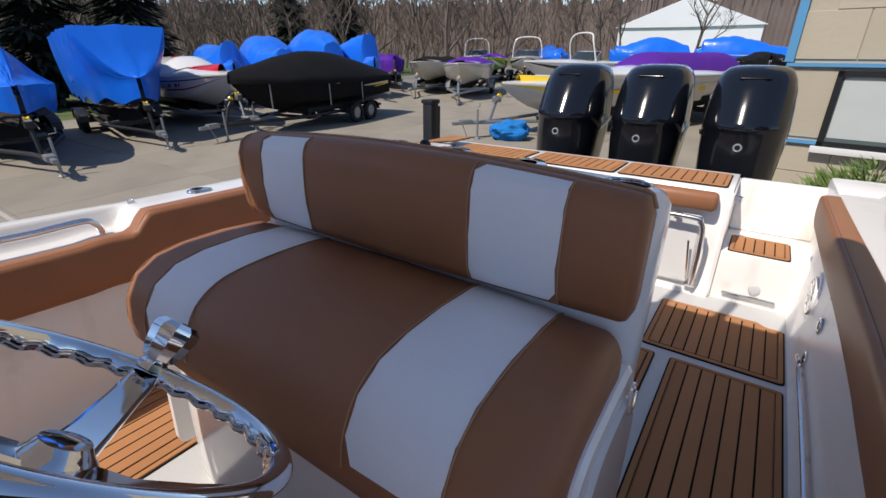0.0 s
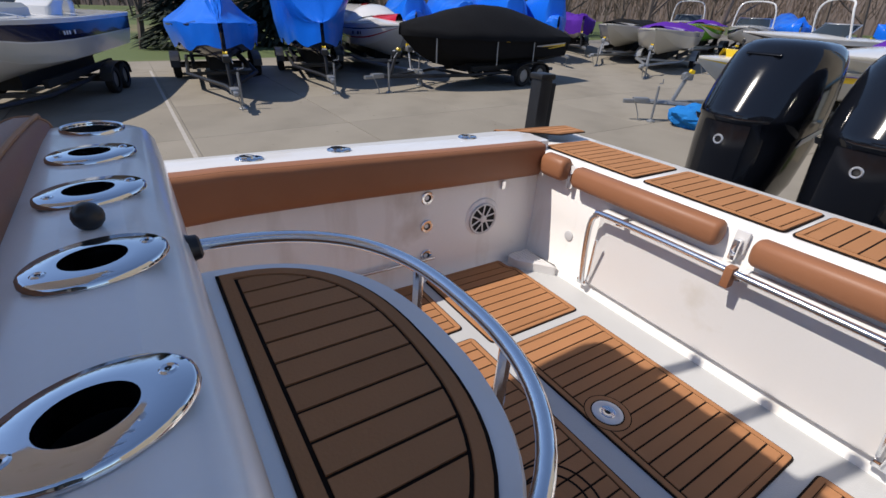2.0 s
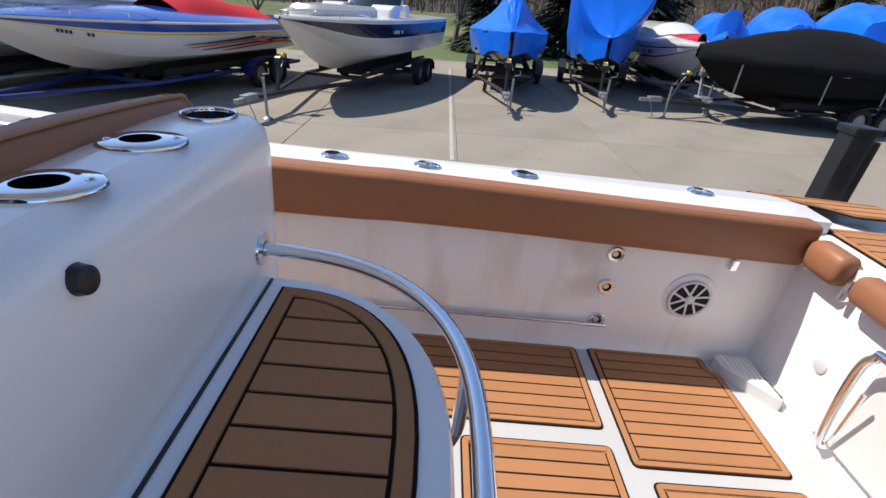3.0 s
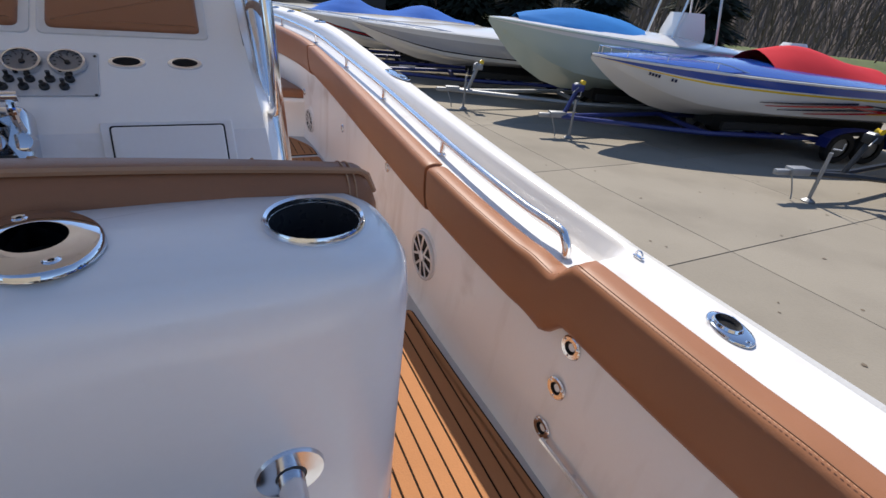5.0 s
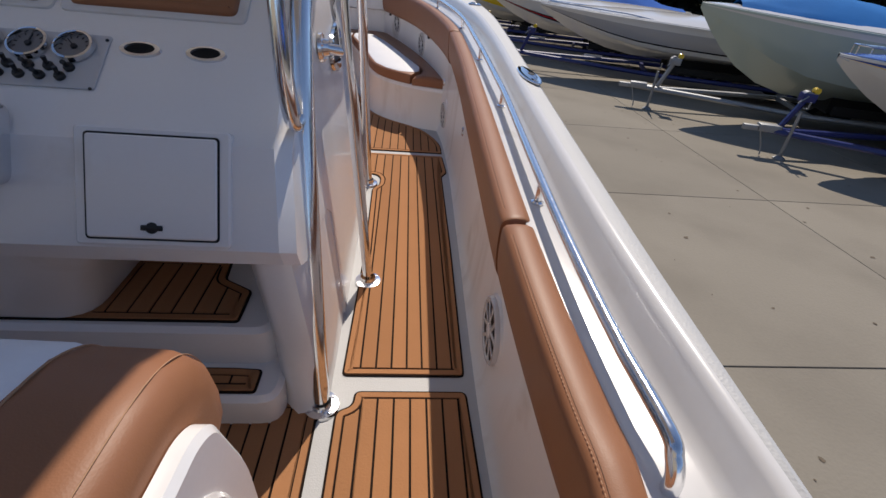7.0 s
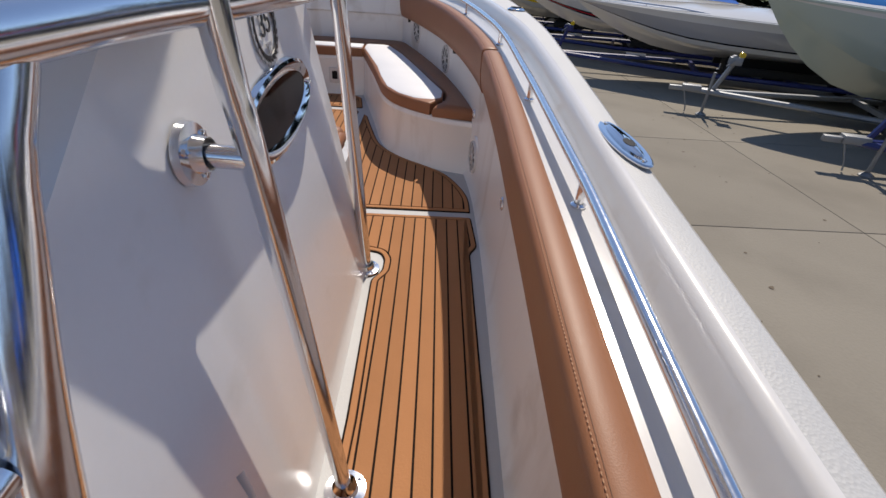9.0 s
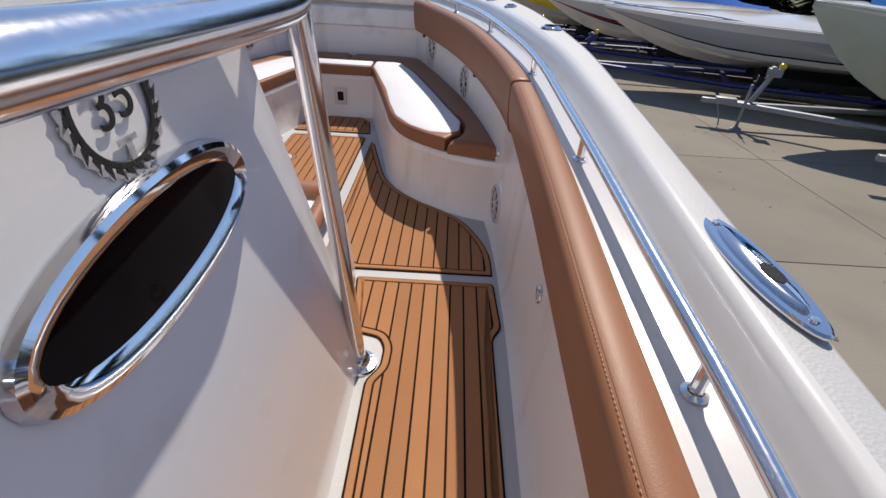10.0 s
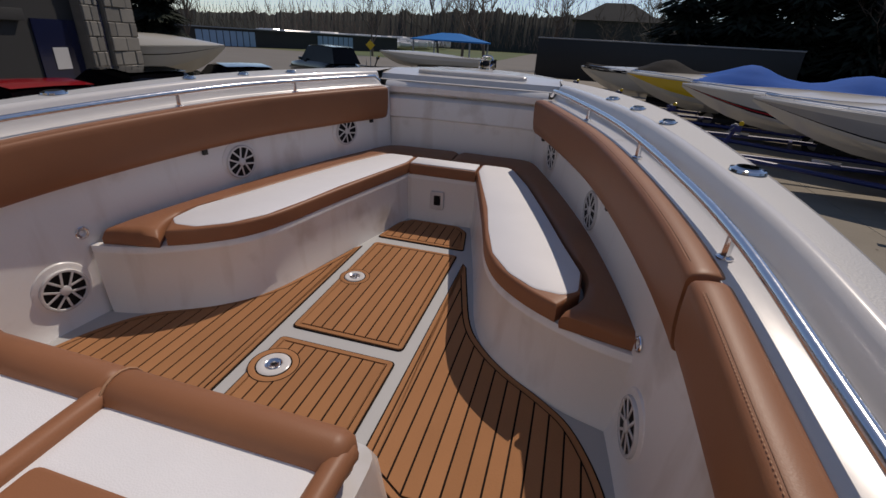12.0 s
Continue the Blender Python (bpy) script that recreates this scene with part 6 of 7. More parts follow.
def parked(bow, heading, L, beam, zk, zs, label, bands, mats, deck=HULL_WHITE, paint=TRAILER_BLACK, crown=0.25, tongue=1.35, rise=0.2, jack=True, group="parked boats"):
    at = Matrix.Translation((*bow, 0)) @ Matrix.Rotation(math.atan2(heading[1], heading[0]), 4, "Z")
    lines = hull_lines(L, beam, zk, zs, rise)
    tr = thing("boat_trailer", "%s boat trailer standing on the concrete" % ("dark" if paint is TRAILER_BLACK else "blue" if paint is TRAILER_BLUE else "galvanised"), "trailer", "boat trailers", at=at)
    trailer_parts(tr, L, beam, zk, paint, tongue, jack)
    ob = thing("motorboat", label, "boat", group, at=at)
    part("hull", hull_mesh(lines, bands), mats, ob, sharp=30)
    part("deck", deck_mesh(lines, crown), deck, ob, sharp=50)
    part("stern", stern_mesh(lines), mats[0], ob)
    part("keel_rest", join(box(-L * 0.9, -L * 0.36, -0.3, 0.3, 0.44, zk + 0.12)), RUBBER, ob)
    return ob, lines


def windshield(ob, L, beam, u, z, h=0.42):
    x0 = -u * L
    w = beam * 0.36
    rows = [[Vector((x0 + 0.25 - 0.75 * (abs(s)) ** 2, w * s, z)) for s in np.linspace(-1, 1, 11)], [Vector((x0 - 0.25 - 0.75 * abs(s) ** 2, w * 0.92 * s, z + h)) for s in np.linspace(-1, 1, 11)]]
    g = part("windshield", loft(rows, False, False), WINDSHIELD, ob, "dark tinted windshield")
    part("windshield_frame", join(tube(rows[1], 0.02, 6), tube([rows[0][0], rows[1][0]], 0.02, 6), tube([rows[0][-1], rows[1][-1]], 0.02, 6)), ALU, g)


def bow_rail(ob, lines, u1=0.45, h=0.28, m=STEEL):
    L = -lines[-1][0]
    fine = [r for r in blend(lines, 3) if -r[0] / L <= u1]
    left = [Vector((r[0] - 0.05, -(r[1] - 0.08), r[2] + 0.05 + h * min(1, (u1 + r[0] / L) / 0.08))) for r in fine if r[1] > 0.12]
    part("bow_rail", tube(left[::-1] + [Vector((p.x, -p.y, p.z)) for p in left], 0.014, 6), m, ob)
    for p in left[::5]:
        for s in (1, -1):
            part("stanchion", tube([(p.x, s * p.y, p.z), (p.x, s * p.y, p.z - h - 0.03)], 0.010, 6), m, ob)


def streak(ob, lines, u0, u1, f0, f1, m, name="graphic", wide=1.0):
    """A coloured swoosh lying on both hull sides."""
    L = -lines[-1][0]
    fine = blend(lines, 6)
    for s in (-1, 1):
        rows = []
        for x, hb, sh, hc, zc, k in fine:
            u = -x / L
            if u0 <= u <= u1:
                q = (u - u0) / (u1 - u0)
                row = []
                for f in (f0 + (f1 - f0) * q - wide * (0.012 + 0.07 * q * (1 - q * 0.6)), f0 + (f1 - f0) * q):
                    y = hc + (hb - hc) * max(0, f) ** 0.8 + 0.05 * hb * math.sin(math.pi * f) * 0.5 + 0.030
                    row.append(Vector((x, s * y, zc + 0.015 + (sh - zc - 0.015) * f)))
                rows.append(row)
        if len(rows) > 1:
            part(name, loft(rows, False, False), m, ob, "coloured hull stripe")


def bars(ob, lines, u, f, n, m, size=0.09):
    """A row of plain bars where the hull carries small lettering."""
    L = -lines[-1][0]
    fine = blend(lines, 8)
    for s in (-1, 1):
        for k in range(n):
            uu = u + k * size * 1.25 / L + (0.02 if k > n / 2 else 0)
            r = min(fine, key=lambda q: abs(-q[0] / L - uu))
            x, hb, sh, hc, zc, kk = r
            y = hc + (hb - hc) * f ** 0.8 + 0.05 * hb * math.sin(math.pi * f) * 0.5 + 0.016
            z = zc + 0.015 + (sh - zc) * f
            part("marking_bar", box(x - size * 0.42, x + size * 0.42, s * y - 0.006, s * y + 0.006, z - size * 0.55, z + size * 0.55), m, ob, "plain dark marking bar")


DIAG = (0.955, -0.30)
# blue and white sport boat with red cover
ob, ln = parked((-7.35, -4.95), DIAG, 8.2, 2.45, 0.62, 1.45, "white sport boat with blue deck, red cover and swoosh graphics",
                [(0.30, 0), (0.66, 0), (0.72, 1), (0.76, 0), (1.0, 2)], [HULL_WHITE, HULL_YELLOW, HULL_BLUE], HULL_BLUE, TRAILER_BLUE, tongue=0.6)
part("cover", cover_mesh(ln, lambda u: 0.30 + 0.30 * math.exp(-((u - 0.56) / 0.14) ** 2), 0.02, -0.30, 0.02, 0.42, 0.82, 2), TARP_RED, ob, "red cockpit cover")
for a in ((0.38, 0.66, 0.36, 0.60, HULL_NAVY), (0.40, 0.72, 0.27, 0.56, HULL_RED), (0.44, 0.78, 0.18, 0.48, HULL_NAVY), (0.50, 0.84, 0.10, 0.40, HULL_RED), (0.62, 0.95, 0.44, 0.20, HULL_RED), (0.66, 0.98, 0.56, 0.34, HULL_BLACK), (0.70, 0.97, 0.22, 0.50, HULL_YELLOW)):
    streak(ob, ln, *a, wide=1.9)
bars(ob, ln, 0.12, 0.52, 6, HULL_NAVY, 0.05)
bow_rail(ob, ln, 0.35, 0.14)
# pale green centre console with blue bow cover
ob, ln = parked((-6.55, -7.75), DIAG, 8.0, 2.4, 0.62, 1.75, "pale green and white centre console boat with blue bow cover", [(0.5, 0), (0.90, 0), (1.0, 1)], [HULL_MINT, HULL_WHITE], HULL_WHITE, GALV, rise=0.35, tongue=0.85)
part("cover", cover_mesh(ln, lambda u: 0.05 + 0.42 * math.sin(math.pi * min(1, max(0, (u - 0.05) / 0.5))) ** 0.8, 0.02, -0.08, 0.03, 0.08, 0.52, 3), TARP_SKY, ob, "bright blue bow cover")
part("helm_console", loft([[Vector((x, y, z)) for x, y in rounded(rect(-5.5 + k, -4.6 - k, -0.42 + k * 0.3, 0.42 - k * 0.3), 0.1)] for z, k in ((1.5, 0), (2.2, 0.05), (2.6, 0.18))]), HULL_WHITE, ob, "white helm console")
for sgn in (-1, 1):
    part("top_leg", tube([(-5.7, sgn * 0.6, 1.8), (-5.35, sgn * 0.55, 3.4)], 0.03, 8), ALU, ob)
    part("top_leg", tube([(-4.4, sgn * 0.6, 1.8), (-4.7, sgn * 0.55, 3.4)], 0.03, 8), ALU, ob)
part("t_top", box(-6.0, -4.3, -0.75, 0.75, 3.4, 3.46, 0.02), HULL_WHITE, ob)
part("outboard", join(loft([[Vector((x, y, z)) for x, y in rounded(rect(-8.75 + k, -8.1 - k, -0.24 + k, 0.24 - k), 0.1)] for z, k in ((1.45, 0.02), (1.6, 0), (2.0, 0.0), (2.15, 0.07))])), HULL_WHITE, ob, "white outboard engine")
bars(ob, ln, 0.42, 0.78, 9, HULL_NAVY, 0.10)
# long grey and white go-fast boats
for bow_at, L, zs, bands, mats, deck, lab, cover in (
        ((-4.3, -11.5), 10.0, 1.46, [(0.16, 0), (0.22, 1), (0.78, 2), (0.86, 0), (1.0, 0)], [HULL_WHITE, HULL_BLACK, HULL_GREY], HULL_WHITE, "long white and grey speedboat with dark stripe", None),
        ((-3.5, -14.8), 9.6, 1.46, [(0.12, 0), (0.20, 1), (0.27, 2), (0.34, 1), (1.0, 0)], [HULL_WHITE, HULL_BLACK, HULL_RED], HULL_WHITE, "long white speedboat with black and red stripes", None),
        ((-2.3, -18.6), 9.0, 1.52, [(0.25, 0), (0.60, 1), (1.0, 1)], [HULL_CREAM, HULL_YELLOW], HULL_CREAM, "yellow and cream speedboat under a blue cover", TARP_BLUE),
        ((-0.7, -22.5), 8.5, 1.50, [(0.5, 0), (1.0, 0)], [HULL_CREAM], HULL_CREAM, "cream boat under a dark cover", TARP_BLACK)):
    ob, ln = parked(bow_at, (0.94, -0.34), L, 2.5, 0.70, zs, lab, bands, mats, deck, TRAILER_BLUE, crown=0.22, tongue=1.2)
    bow_rail(ob, ln, 0.30, 0.06)
    part("maker_bar", box(-1.9, -1.4, -0.62, -0.60, 0.44, 0.52), HULL_WHITE, ob, "pale lettering bar on the trailer rail")
    if cover:
        part("cover", cover_mesh(ln, lambda u: 0.12 + 0.50 * math.exp(-((u - 0.42) / 0.10) ** 2) + 0.46 * math.exp(-((u - 0.74) / 0.12) ** 2), 0.08, 0.02, 0.05, 0.26 if cover is not TARP_BLACK else 0.02, 0.98, 5), cover, ob, "fabric boat cover")
# white deck boat with navy band
ob, ln = parked((-9.7, -0.75), (0.96, -0.28), 7.7, 2.6, 0.62, 1.74, "white deck boat with navy band and tinted windshield", [(0.20, 2), (0.48, 2), (0.52, 0), (0.93, 1), (1.0, 0)], [HULL_WHITE, HULL_NAVY, HULL_CREAM], HULL_WHITE, TRAILER_BLACK, crown=0.08, rise=0.05)
windshield(ob, 7.7, 2.3, 0.50, 1.90, 0.46)
part("bow_seat", slab(rounded([(-0.8, -0.35), (-0.8, 0.35), (-2.9, 0.92), (-2.9, -0.92)], 0.2), [(0, 1.82), (0, 1.98), (0.08, 2.06)]), HULL_CREAM, ob, "cream bow seating")
part("bow_well", slab(rounded([(-1.3, -0.2), (-1.3, 0.2), (-2.8, 0.6), (-2.8, -0.6)], 0.15), [(0, 2.0), (0, 2.064)]), HULL_GREY, ob, "grey bow well")
for s_ in (-1, 1):
    part("console", loft([[Vector((x, s_ * 0.72 + y, z)) for x, y in rounded(rect(-3.9 - k, -3.2 - k, -0.32, 0.32), 0.1)] for z, k in ((1.8, 0), (2.0, 0.1), (2.1, 0.3))]), HULL_WHITE, ob, "white helm console")
    part("seat_back", box(-5.1, -4.75, s_ * 0.6 - 0.28, s_ * 0.6 + 0.28, 1.8, 2.12, 0.08), HULL_WHITE, ob)
bow_rail(ob, ln, 0.30, 0.10)
bars(ob, ln, 0.40, 0.68, 4, HULL_WHITE, 0.07)
# blue shrink-wrapped pair
ob, ln = parked((-11.7, 4.2), (1.0, -0.10), 7.0, 2.4, 0.72, 1.50, "boat under blue shrink wrap with a pointed ridge", [(1.0, 0)], [HULL_NAVY], HULL_NAVY, TRAILER_BLACK, tongue=1.2)
part("cover", box_wrap(ln, 0.22, 2.62, 0.24, 4), SHRINK, ob, "glossy blue shrink wrap")
ob, ln = parked((-12.6, 6.9), (1.0, -0.22), 6.6, 2.0, 0.72, 1.48, "tall boat under taut blue shrink wrap", [(1.0, 0)], [HULL_NAVY], HULL_NAVY, TRAILER_BLACK, tongue=1.1)
part("cover", box_wrap(ln, 1.05, 2.92, 0.14, 9), SHRINK, ob, "glossy blue shrink wrap")
# white and red sport boat
ob, ln = parked((-13.0, 9.75), (1.0, -0.16), 7.2, 2.4, 0.62, 1.45, "white sport boat with red deck panels and stripes", [(0.35, 0), (0.42, 1), (0.80, 0), (0.86, 2), (1.0, 0)], [HULL_WHITE, HULL_RED, HULL_BLACK], HULL_WHITE, GALV, tongue=1.1)
part("cover", cover_mesh(ln, lambda u: 0.22 + 0.40 * min(1, max(0, (u - 0.38) / 0.12)) ** 0.7, 0.0, -0.10, 0.02, 0.38, 0.98, 4, 2.2), HULL_WHITE, ob, "white engine deck")
for u0, u1 in ((0.10, 0.34), (0.52, 0.66)):
    part("deck_stripe", cover_mesh(ln, lambda u: 0.30 if u < 0.4 else 0.65, 0.0, -0.42, 0.0, u0, u1, 4, 2.2), HULL_RED, ob, "red deck stripe")
bars(ob, ln, 0.28, 0.6, 5, HULL_NAVY)
streak(ob, ln, 0.2, 0.75, 0.35, 0.6, HULL_RED)
# black covered boat with yellow stripe, seen broadside
ob, ln = parked((-11.7, 8.8), (0.1, -1.0), 6.2, 2.3, 0.60, 1.38, "black boat under a fitted black cover with yellow stripe", [(0.62, 0), (1.0, 0)], [TARP_BLACK], HULL_BLACK, TRAILER_BLACK, tongue=0.9)
part("cover", cover_mesh(ln, lambda u: 0.10 + 0.72 * math.sin(math.pi * min(1, (u + 0.06) / 1.2)) ** 1.3, 0.14, 0.05, 0.03, 0.0, 1.0, 8), TARP_BLACK, ob, "fitted black cover")
for u in (0.12, 0.40, 0.68):
    r = min(ln, key=lambda q: abs(q[0] + u * 6.2))
    part("tie_strap", box(r[0] - 0.02, r[0] + 0.02, r[1] + 0.02, r[1] + 0.035, r[2] - 0.75, r[2] + 0.02), GALV, ob, "hanging tie strap")
streak(ob, ln, 0.05, 0.52, 0.98, 0.90, HULL_YELLOW, wide=1.8)
streak(ob, ln, 0.72, 0.98, 0.62, 0.80, HULL_GREY, wide=3.4)
for u0, f0, f1 in ((0.76, 0.58, 0.72), (0.80, 0.45, 0.66)):
    streak(ob, ln, u0, 0.97, f0, f1, HULL_YELLOW, wide=1.6)
# far rows
for k, (at, hd, L, hh, pw, col) in enumerate((
        ((-17.6, 12.7), (0.9, -0.4), 7.0, 1.10, 2.4, SHRINK), ((-16.6, 14.7), (0.9, -0.4), 7.4, 1.45, 3.0, SHRINK), ((-15.7, 16.6), (0.9, -0.4), 7.6, 1.60, 3.2, SHRINK), ((-15.3, 18.6), (0.9, -0.4), 7.4, 1.30, 3.0, SHRINK),
        ((-18.0, 23.2), (0.8, -0.6), 7.0, 0.5, 1.5, TARP_PURPLE), ((-11.5, 43.5), (-0.9, -0.4), 6.0, 1.35, 2.6, SHRINK), ((-5.2, 44.5), (-0.9, -0.3), 7.5, 1.25, 2.6, SHRINK), ((1.4, 47.0), (-0.9, -0.4), 6.5, 0.9, 2.0, SHRINK),
        ((-12.2, 34.5), (0.5, -0.8), 7.0, 0.9, 1.2, SHRINK), ((0.3, 26.0), (0.1, -1.0), 8.0, 0.4, 1.5, TARP_BLACK))):
    ob, ln = parked(at, hd, L, 2.6, 0.70, 1.45, "boat under blue shrink wrap" if col is SHRINK else "boat under a dark fabric cover", [(1.0, 0)], [HULL_WHITE if k > 3 else HULL_NAVY], HULL_WHITE, TRAILER_BLACK, jack=False, group="far boats")
    part("cover", cover_mesh(ln, lambda u: hh * (0.72 + 0.28 * math.sin(2 + 6 * u + k * 1.7)) if u > 0.06 else 0.25, 0.3, 0.05, 0.10, 0.0, 1.0, 11 + k, pw, 0.8), col, ob, "boat cover")
for x, y, hd, mats, bands, cover, lab in (
        (-14.6, 21.0, (0.36, -0.93), [HULL_CREAM], [(1.0, 0)], TARP_BLACK, "cream boat with a dark cover"), (-11.2, 19.7, (0.42, -0.9), [HULL_CREAM, HULL_GREY], [(0.75, 0), (1.0, 1)], TARP_PURPLE, "white boat with a purple cover"),
        (-15.5, 29.9, (0.42, -0.9), [HULL_GREEN, HULL_YELLOW, HULL_WHITE], [(0.35, 2), (0.7, 0), (1.0, 1)], TARP_PURPLE, "green and yellow boat with a purple cover"),
        (-13.3, 31.0, (0.40, -0.92), [HULL_WHITE, HULL_NAVY], [(0.45, 0), (0.75, 1), (1.0, 0)], None, "white wakeboard boat with a tower arch"),
        (-19.0, 33.6, (0.42, -0.9), [HULL_CREAM, HULL_YELLOW], [(0.5, 0), (1.0, 1)], None, "cream and yellow boat"), (-9.9, 23.6, (-0.55, -0.83), [HULL_WHITE, HULL_BLACK], [(0.45, 0), (0.75, 1), (1.0, 0)], None, "white boat with dark windshield and tower")):
    ob, ln = parked((x, y), hd, 6.8, 2.45, 0.65, 1.45, lab, bands, mats, HULL_WHITE, GALV if cover else TRAILER_BLACK, crown=0.15, group="far boats")
    if cover:
        part("cover", cover_mesh(ln, lambda u: 0.3 if u > 0.3 else 0.1, 0.03, 0.0, 0.04, 0.05, 1.0, 3), cover, ob, "fabric cover")
    else:
        windshield(ob, 6.8, 2.45, 0.45, 1.62, 0.45)
        part("tower", tube(smooth_path([(-3.6, -1.05, 1.6), (-3.4, -0.95, 2.5), (-3.5, -0.6, 2.9), (-3.5, 0.6, 2.9), (-3.4, 0.95, 2.5), (-3.6, 1.05, 1.6)], 5), 0.04, 8), HULL_WHITE, ob, "white tower arch")
# behind the engines
ob, ln = parked((-5.5, 13.1), (-0.55, -0.83), 6.5, 2.3, 0.55, 1.22, "white and cream boat with yellow and purple stripes", [(0.66, 0), (0.92, 1), (1.0, 2)], [HULL_CREAM, HULL_YELLOW, HULL_WHITE], HULL_WHITE, GALV, crown=0.16, tongue=1.2)
streak(ob, ln, 0.2, 0.7, 0.9, 0.98, TARP_PURPLE)
part("deck_stripe", cover_mesh(ln, lambda u: 0.20, 0.0, -0.3, 0.0, 0.08, 0.5, 3, 2.2), HULL_YELLOW, ob, "yellow deck stripe")
part("deck_stripe", cover_mesh(ln, lambda u: 0.215, 0.0, -0.55, 0.0, 0.15, 0.5, 3, 2.2), HULL_WHITE, ob, "white deck stripe")
heap = bmesh.new()
bmesh.ops.create_icosphere(heap, subdivisions=4, radius=1.0)
for v in heap.verts:
    n = noise.noise(v.co * 1.7) * 0.34 + (0.5 - abs(noise.noise(v.co * 3.2))) * 0.20
    q = v.co * (1 + n)
    v.co = Vector((q.x * 0.52, q.y * 0.34, max(0.0, 0.24 + q.z * 0.27)))
solid("blue_tarp", heap, TARP_SKY, "crumpled blue tarp heaped beside a trailer tongue", "tarp", at=Matrix.Translation((-4.95, 12.75, 0.0)) @ turn(25), sharp=25)
ob, ln = parked((-3.6, 14.3), (-0.30, -0.95), 8.0, 2.75, 0.62, 1.42, "large white boat with a purple cockpit cover", [(0.45, 0), (0.75, 0), (1.0, 1)], [HULL_CREAM, HULL_WHITE], HULL_WHITE, TRAILER_BLACK, crown=0.30)
part("cover", cover_mesh(ln, lambda u: 0.10 + 0.52 * min(1, max(0, (u - 0.26) / 0.12)) ** 0.6, 0.0, -0.2, 0.03, 0.26, 0.95, 14, 2.2), TARP_PURPLE, ob, "purple cockpit cover")

# ---- buildings ----
STUCCO = mat("beige_split_block", (0.43, 0.375, 0.29), 0.9, spec=0.2, var=0.10, scale=1.2, fine=18, bump=0.25, rand=0.05)
BLUE_TRIM = mat("blue_trim_paint", (0.08, 0.27, 0.48), 0.5, var=0.1)
SIDING = mat("white_siding", (0.74, 0.76, 0.78), 0.5, var=0.05, scale=0.4)
DARK_WALL = mat("dark_grey_wall", (0.035, 0.035, 0.034), 0.8, var=0.2, scale=0.6)
STONE = mat("rough_stone", (0.24, 0.225, 0.195), 0.9, var=0.25, scale=6, fine=30, bump=0.3, rand=0.22)
GLASS = mat("office_window", (0.10, 0.13, 0.13), 0.05, var=0.1, bump=0)
BLIND = mat("window_blind", (0.45, 0.48, 0.46), 0.7)
off = thing("office_building", "beige block building with blue trim bands and dark framed window", "building", at=Matrix.Translation((0.85, 10.8, 0)) @ turn(-8))
part("wall", join(box(0, 14, 0.05, 12, 0, 7.0)), STUCCO, off)
for z in (2.06, 0.90):
    part("trim_band", box(-0.02, 2.0 if z < 1 else 14, -0.02, 0.06, z - 0.026, z + 0.026), BLUE_TRIM, off, "blue trim band")
part("corner_trim", box(-0.06, 0.06, -0.02, 0.10, 2.1, 7.0), BLUE_TRIM, off, "blue corner trim")
for r in range(7):
    for k in range(16):
        x0 = k * 0.82 - (0.41 if r % 2 else 0)
        if x0 > 13 or x0 < -0.3:
            continue
        z0 = 2.14 + r * 0.68 if r > 0 else 2.14
        bm = box(max(0, x0) + 0.006, x0 + 0.81, 0.028, 0.06, z0, z0 + 0.67, 0.004, 1)
        part("block", bm, STUCCO, off, sharp=0)
    if r < 3:
        for k in range(16):
            z0 = (0.0, 0.41, 0.97)[r]
            x0 = k * 0.9
            if r == 2 and 0.5 < x0 < 3.2:
                continue
            part("block", box(x0 + 0.006, x0 + 0.89, 0.028, 0.06, z0, z0 + (0.40, 0.42, 1.02)[r], 0.004, 1), STUCCO, off, sharp=0)
wn = part("window", box(0.72, 3.0, -0.01, 0.04, 0.92, 1.92), GLASS, off, "dark framed window")
part("window_frame", join(box(0.66, 0.74, -0.05, 0.06, 0.86, 1.98), box(0.66, 3.1, -0.05, 0.06, 1.90, 1.98), box(0.66, 3.1, -0.05, 0.06, 0.86, 0.94), box(1.95, 2.02, -0.04, 0.06, 0.9, 1.94)), BLACK, wn, "dark window frame")
part("window_sill", box(0.60, 3.2, -0.10, 0.06, 0.76, 0.86, 0.01), HULL_WHITE, wn, "pale stone sill")
part("blind", box(0.76, 1.94, -0.013, -0.011, 1.0, 1.90), BLIND, wn, "pale blind")
bed = solid("flower_bed_edge", box(2.0, 7.0, 8.9, 9.1, 0, 0.14, 0.03), STONE, "low stone edging of a planting bed", "edging")
sh_b = thing("shed_building", "large white gabled shed beyond the yard", "building", at=Matrix.Translation((-12, 82, 0)) @ turn(8))
part("wall", box(-9.5, 9.5, 0, 25, 0, 4.8), SIDING, sh_b)
bm = loft([[Vector((-10, y, 4.7)), Vector((0, y, 8.6)), Vector((10, y, 4.7)), Vector((0, y, 4.6))] for y in (-0.3, 25.5)])
part("roof", bm, SIDING, sh_b, "white metal roof")
